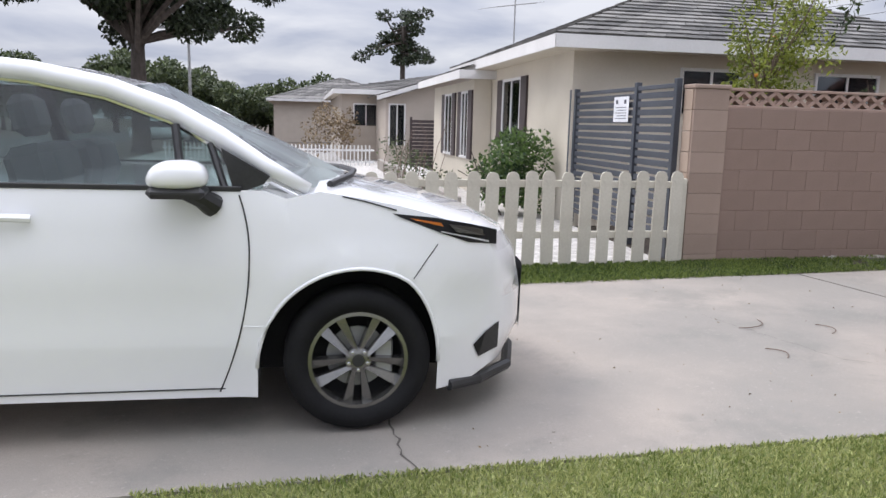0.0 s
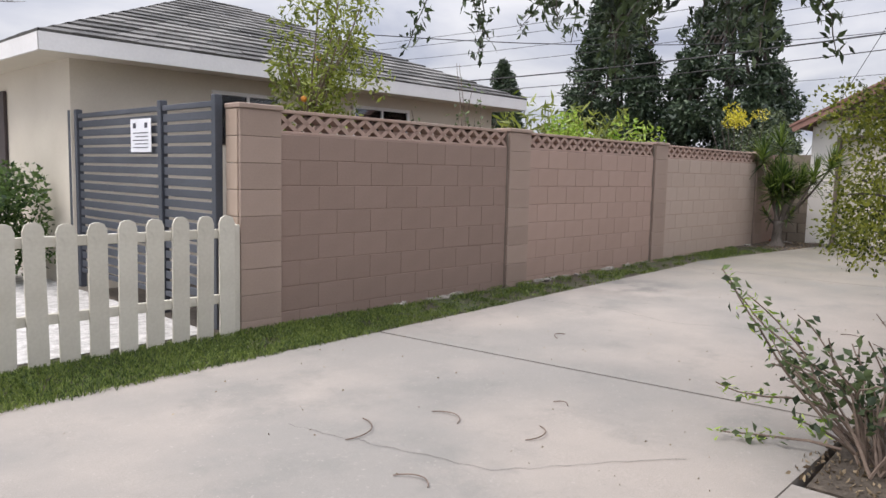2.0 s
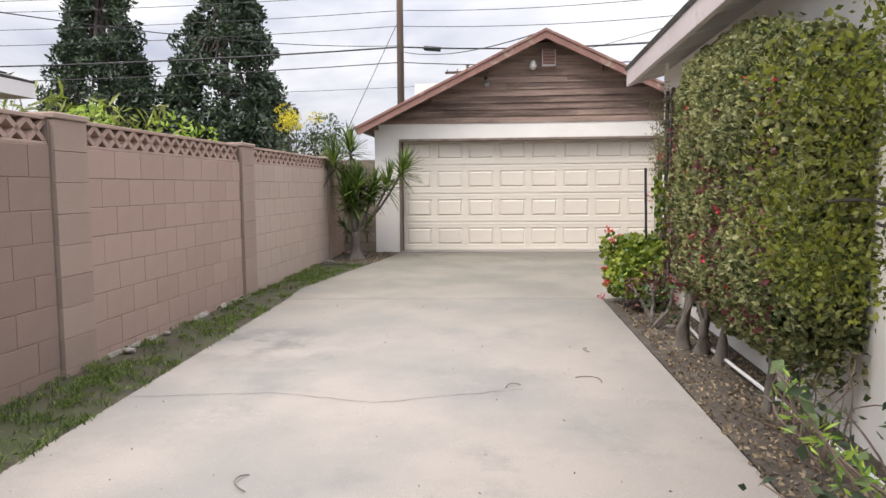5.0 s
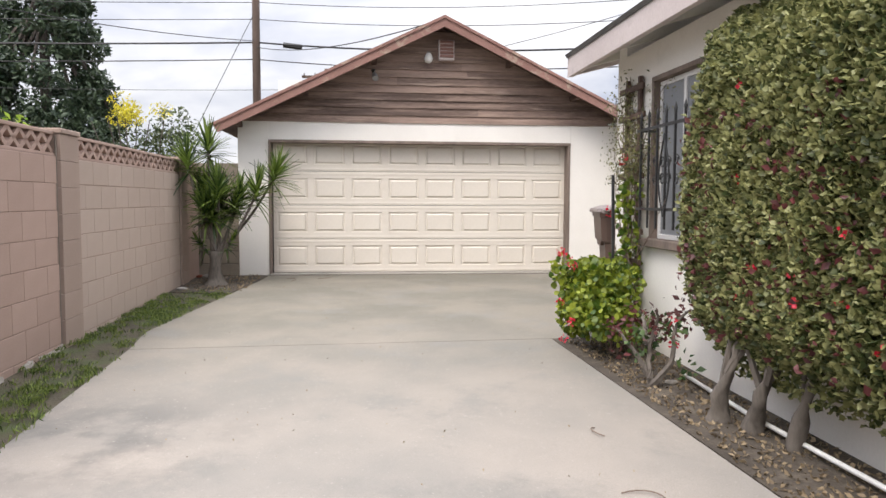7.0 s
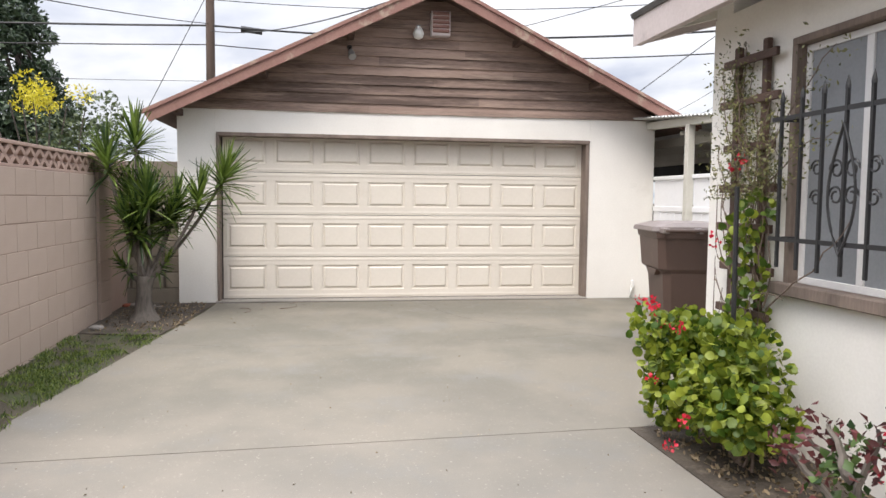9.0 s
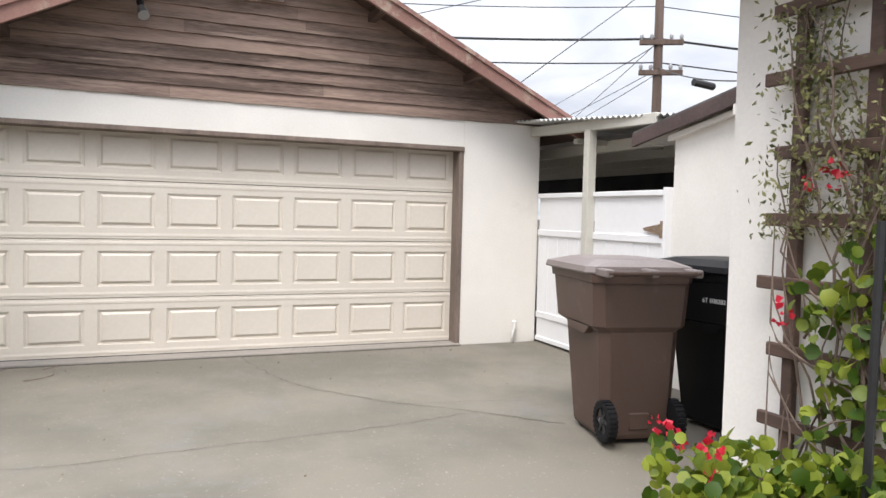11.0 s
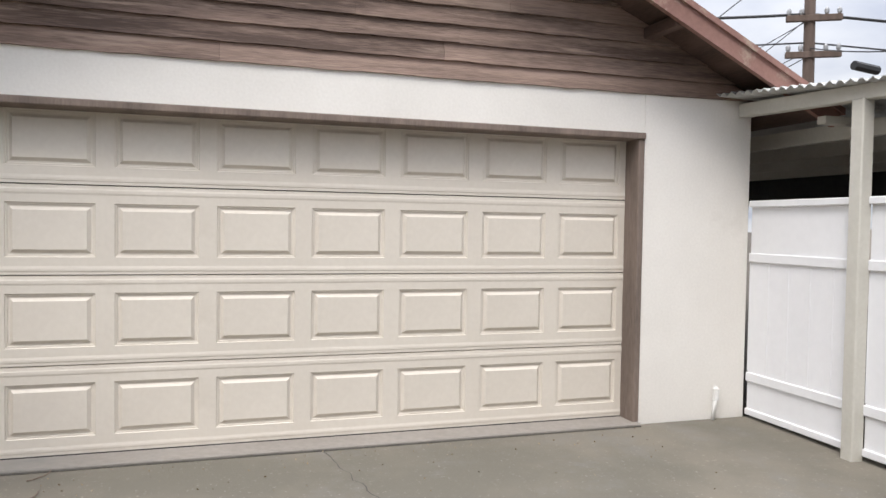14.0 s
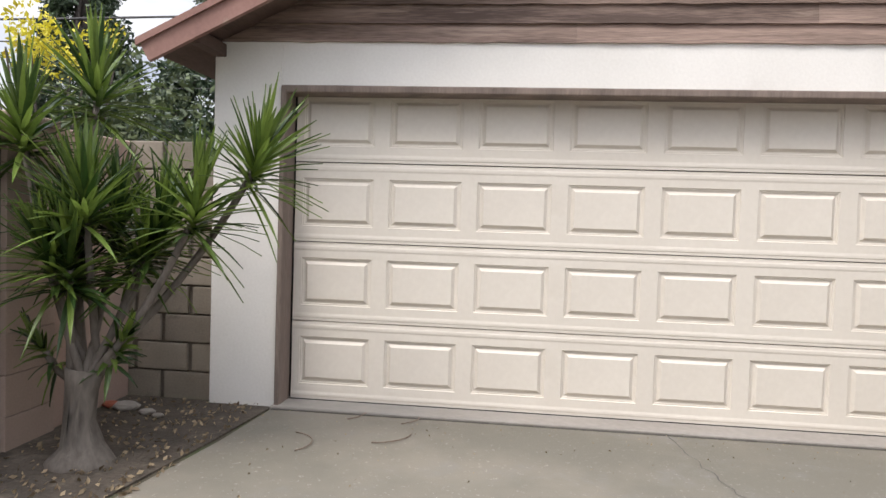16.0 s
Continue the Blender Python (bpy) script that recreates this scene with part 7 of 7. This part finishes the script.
def far_car(m, mat, label):
    c = thing("parked_car", label, "car", "cars parked along the street")
    bm = prism(bmesh.new(), [(-2.2, 0.3), (2.1, 0.3), (2.2, 0.6), (2.1, 0.85), (1.1, 0.98), (0.4, 1.42), (-1.3, 1.45), (-2.1, 1.0), (-2.25, 0.7)], -0.88, 0.88, "y")
    bmesh.ops.bevel(bm, geom=bm.edges[:], offset=0.06, segments=2, affect="EDGES")
    part("body", bm, mat, c, smooth=True)
    for s in (-1, 1):
        bm = prism(bmesh.new(), [(0.9, 1.0), (0.35, 1.34), (-1.25, 1.37), (-1.85, 1.02)], s * 0.885, s * 0.893, "y")
        part("side_glass", bm, "black", c)
        for x in (-1.4, 1.35):
            bm = bmesh.new()
            lathe(bm, [(0.18, -0.09), (0.33, -0.09), (0.33, 0.09), (0.18, 0.09)], 18, Matrix.Translation((x, s * 0.82, 0.33)) @ pose(0, 0, 0, 90))
            part("wheel", bm, "rubber", c)
    bm = prism(bmesh.new(), [(1.12, 0.985), (0.42, 1.40), (0.40, 1.36), (1.05, 0.97)], -0.75, 0.75, "y")
    bmesh.ops.translate(bm, verts=bm.verts[:], vec=(0.035, 0, 0.025))
    part("windscreen", bm, "black", c)
    c.matrix_basis = m
    return c


far_car(pose(-24.5, 41, -0.33, 0, 0, 20), "car_paint", "white car parked across the street end")
far_car(pose(-27.0, 52, -0.33, 0, 0, 80), "alloy", "silver car parked along the street")

# ---- litter, cracks and stones on the ground ----
CRACKS = [([(-16.28, -2.6), (-16.28, -2.91), (-16.27, -3.137), (-16.23, -3.316), (-16.24, -3.46)], 0.006),
          ([(-9.43, 0.38), (-9.27, -0.6), (-9.45, -1.28), (-9.24, -1.8), (-9.06, -2.3)], 0.0035), ([(-13.57, -1.09), (-13.5, -1.4), (-13.25, -2.28), (-12.4, -2.9)], 0.002),
          ([(-0.1, -2.55), (-1.0, -2.72), (-1.49, -2.95), (-2.05, -3.42), (-2.46, -3.93), (-2.96, -4.45)], 0.0045),
          ([(-2.46, -3.93), (-2.61, -3.2), (-2.65, -2.56), (-2.77, -1.26), (-2.72, -0.39), (-2.5, 0.25)], 0.003), ([(-2.05, -3.42), (-2.12, -3.6), (-2.3, -4.6)], 0.002)]
cracks = thing("driveway_cracks", "thin dark cracks across the concrete", "crack", kind="structure")
for path_pts, wd in CRACKS:
    vs, fs = [], []
    for (ax_, ay_), (bx_, by_) in zip(path_pts, path_pts[1:]):
        ln = math.hypot(bx_ - ax_, by_ - ay_)
        nx, ny = (by_ - ay_) / ln, (ax_ - bx_) / ln
        k = max(4, int(ln / 0.06))
        for i in range(k):
            t = i / k
            o = rng.normal(0, 0.010) * (i > 0)
            w_ = wd * rng.uniform(0.3, 1.2)
            x, y = ax_ + (bx_ - ax_) * t + nx * o, ay_ + (by_ - ay_) * t + ny * o
            for sgn in (1, -1):
                vs.append((x + sgn * nx * w_, y + sgn * ny * w_, gz(x) + 0.003))
    fs = [(2 * i - 2, 2 * i - 1, 2 * i + 1, 2 * i) for i in range(1, len(vs) // 2)]
    quads("crack", vs, fs, "joint", cracks)
TW = [((-13.5, -1.5), 0.34, -0.6), ((-12.9, -1.74), 0.24, 0.2), ((-12.83, -2.16), 0.24, -0.9), ((-12.2, -2.0), 0.1, 0.4), ((-10.6, -0.9), 0.2, 2.2), ((-9.0, -2.2), 0.12, 1.0), ((-8.9, -2.75), 0.2, -0.2), ((-0.85, -0.42), 0.34, -0.9), ((-0.62, -0.8), 0.3, -1.9), ((-0.2, -0.55), 0.3, -1.2), ((-0.22, -0.9), 0.2, -1.6), ((-7.9, -2.75), 0.15, 2.0), ((-13.6, -2.2), 0.2, 0.5)]
for (x, y), L, a in TW:
    tw = thing("fallen_twig", "thin curved dry twig lying on the concrete", "twig", "twigs on the driveway")
    bm = bmesh.new()
    tube(bm, [(x + L * t * math.cos(a + 1.2 * t), y + L * t * math.sin(a + 1.2 * t), gz(x) + 0.006 + 0.01 * math.sin(3 * t)) for t in [i / 8 for i in range(9)]], 0.0035, 5)
    part("stick", bm, "twig", tw)
c = np.stack([rng.uniform(-16, -0.1, 500), rng.uniform(-3.2, 0.3, 500), np.zeros(500)], 1)
c[350:, 0] = -rng.exponential(0.5, 150) - 0.05
c[350:, 1] = rng.uniform(-4.8, 0.0, 150)
c[:, 2] = [gz(x) + 0.004 for x in c[:, 0]]
lit = leaves("leaf_litter", c, np.tile([1, 0, 0], (500, 1)), 0.018, "dry", None, slim=0.5, spread=0.5, rng=rng, kind="stuff")
lit["label"] = "scattered dry leaf bits on the concrete"
n2 = 3000
c = np.stack([rng.uniform(-12.3, -5.4, n2), rng.uniform(-3.9, -3.28, n2), np.zeros(n2)], 1)
c = np.concatenate([c, np.stack([rng.uniform(-1.9, 0.0, 500), rng.uniform(0.1, 1.0, 500), np.zeros(500)], 1)])
c[:, 2] = [gz(x) + 0.008 for x in c[:, 0]]
lit = leaves("leaf_litter", c, np.tile([1, 0, 0], (len(c), 1)), 0.04, "dry", None, slim=0.5, spread=0.5, rng=rng, kind="stuff")
lit["label"] = "dry fallen leaves over the dark soil"
for x, y, s, mt in ((-0.28, 0.9, 0.11, "concrete"), (-0.25, 1.02, 0.08, "red_tile"), (-0.35, 0.72, 0.07, "concrete"), (-0.4, 0.62, 0.05, "concrete"), (-1.75, 0.95, 0.09, "concrete"), (-10.1, 0.98, 0.05, "concrete"), (-8.2, 1.0, 0.07, "concrete"), (-7.5, 1.02, 0.05, "concrete"), (-7.0, -3.6, 0.06, "concrete")):
    bm = bmesh.new()
    bmesh.ops.create_icosphere(bm, subdivisions=2, radius=1)
    s *= 0.62
    for v in bm.verts:
        k = 1 + 0.25 * noise.noise(v.co * 1.5 + Vector((x, y, 0)))
        v.co = Vector((x + v.co.x * s * k, y + v.co.y * s * 1.3 * k, gz(x) + s * 0.3 + v.co.z * s * 0.5 * k))
    tagged(part("stone", bm, mt), "rough broken stone lying on the soil", "stone", "stones by the wall")

# ---- grass ----
def grass(name, label, n, xr, yr, size, mat, dens):
    x = rng.uniform(*xr, n)
    y = rng.uniform(*yr, n)
    ok = np.array([0.6 * noise.noise((a * 1.3, b * 2.0, 0)) + 0.7 * noise.noise((a * 6, b * 7, 1)) + rng.normal(0, 0.2) > (dens if yr[0] < -1 else np.interp(a, [-15, -12, -11, -9, -5.6, -4.6, -2.2, -1.6], [-0.7, -0.45, 0.05, 0.27, 0.27, 0.08, 0.14, 0.9])) for a, b in zip(x, y)])
    x, y = x[ok], y[ok]
    edge_y = np.interp(x, [-26, -14.3, -11.7, -9.4, -5.5, -4.75, -0.75], [0.17, 0.18, 0.27, 0.36, 0.5, 0.58, 0.05])
    if yr[0] > -1:
        keep = (y > edge_y + rng.normal(0, 0.015, len(y)) - 0.01) & (y < 1.07)
        x, y = x[keep], y[keep]
    z = np.array([gz(a) for a in x]) + size * 0.3
    c = np.stack([x, y, z], 1)
    ob = leaves(name, c, np.tile([0, 0, 1.0], (len(c), 1)), size, mat, None, slim=0.16, spread=0.55, rng=rng, kind="stuff")
    ob["label"] = label
    return ob


grass("verge_grass", "short green grass along the wall", 95000, (-15.6, -1.8), (0.1, 1.07), 0.05, "grass", -0.5)
grass("lawn_grass", "dry yellowish lawn grass", 60000, (-17.4, -13.2), (-4.7, -3.365), 0.04, "lawn_grass", -0.6)
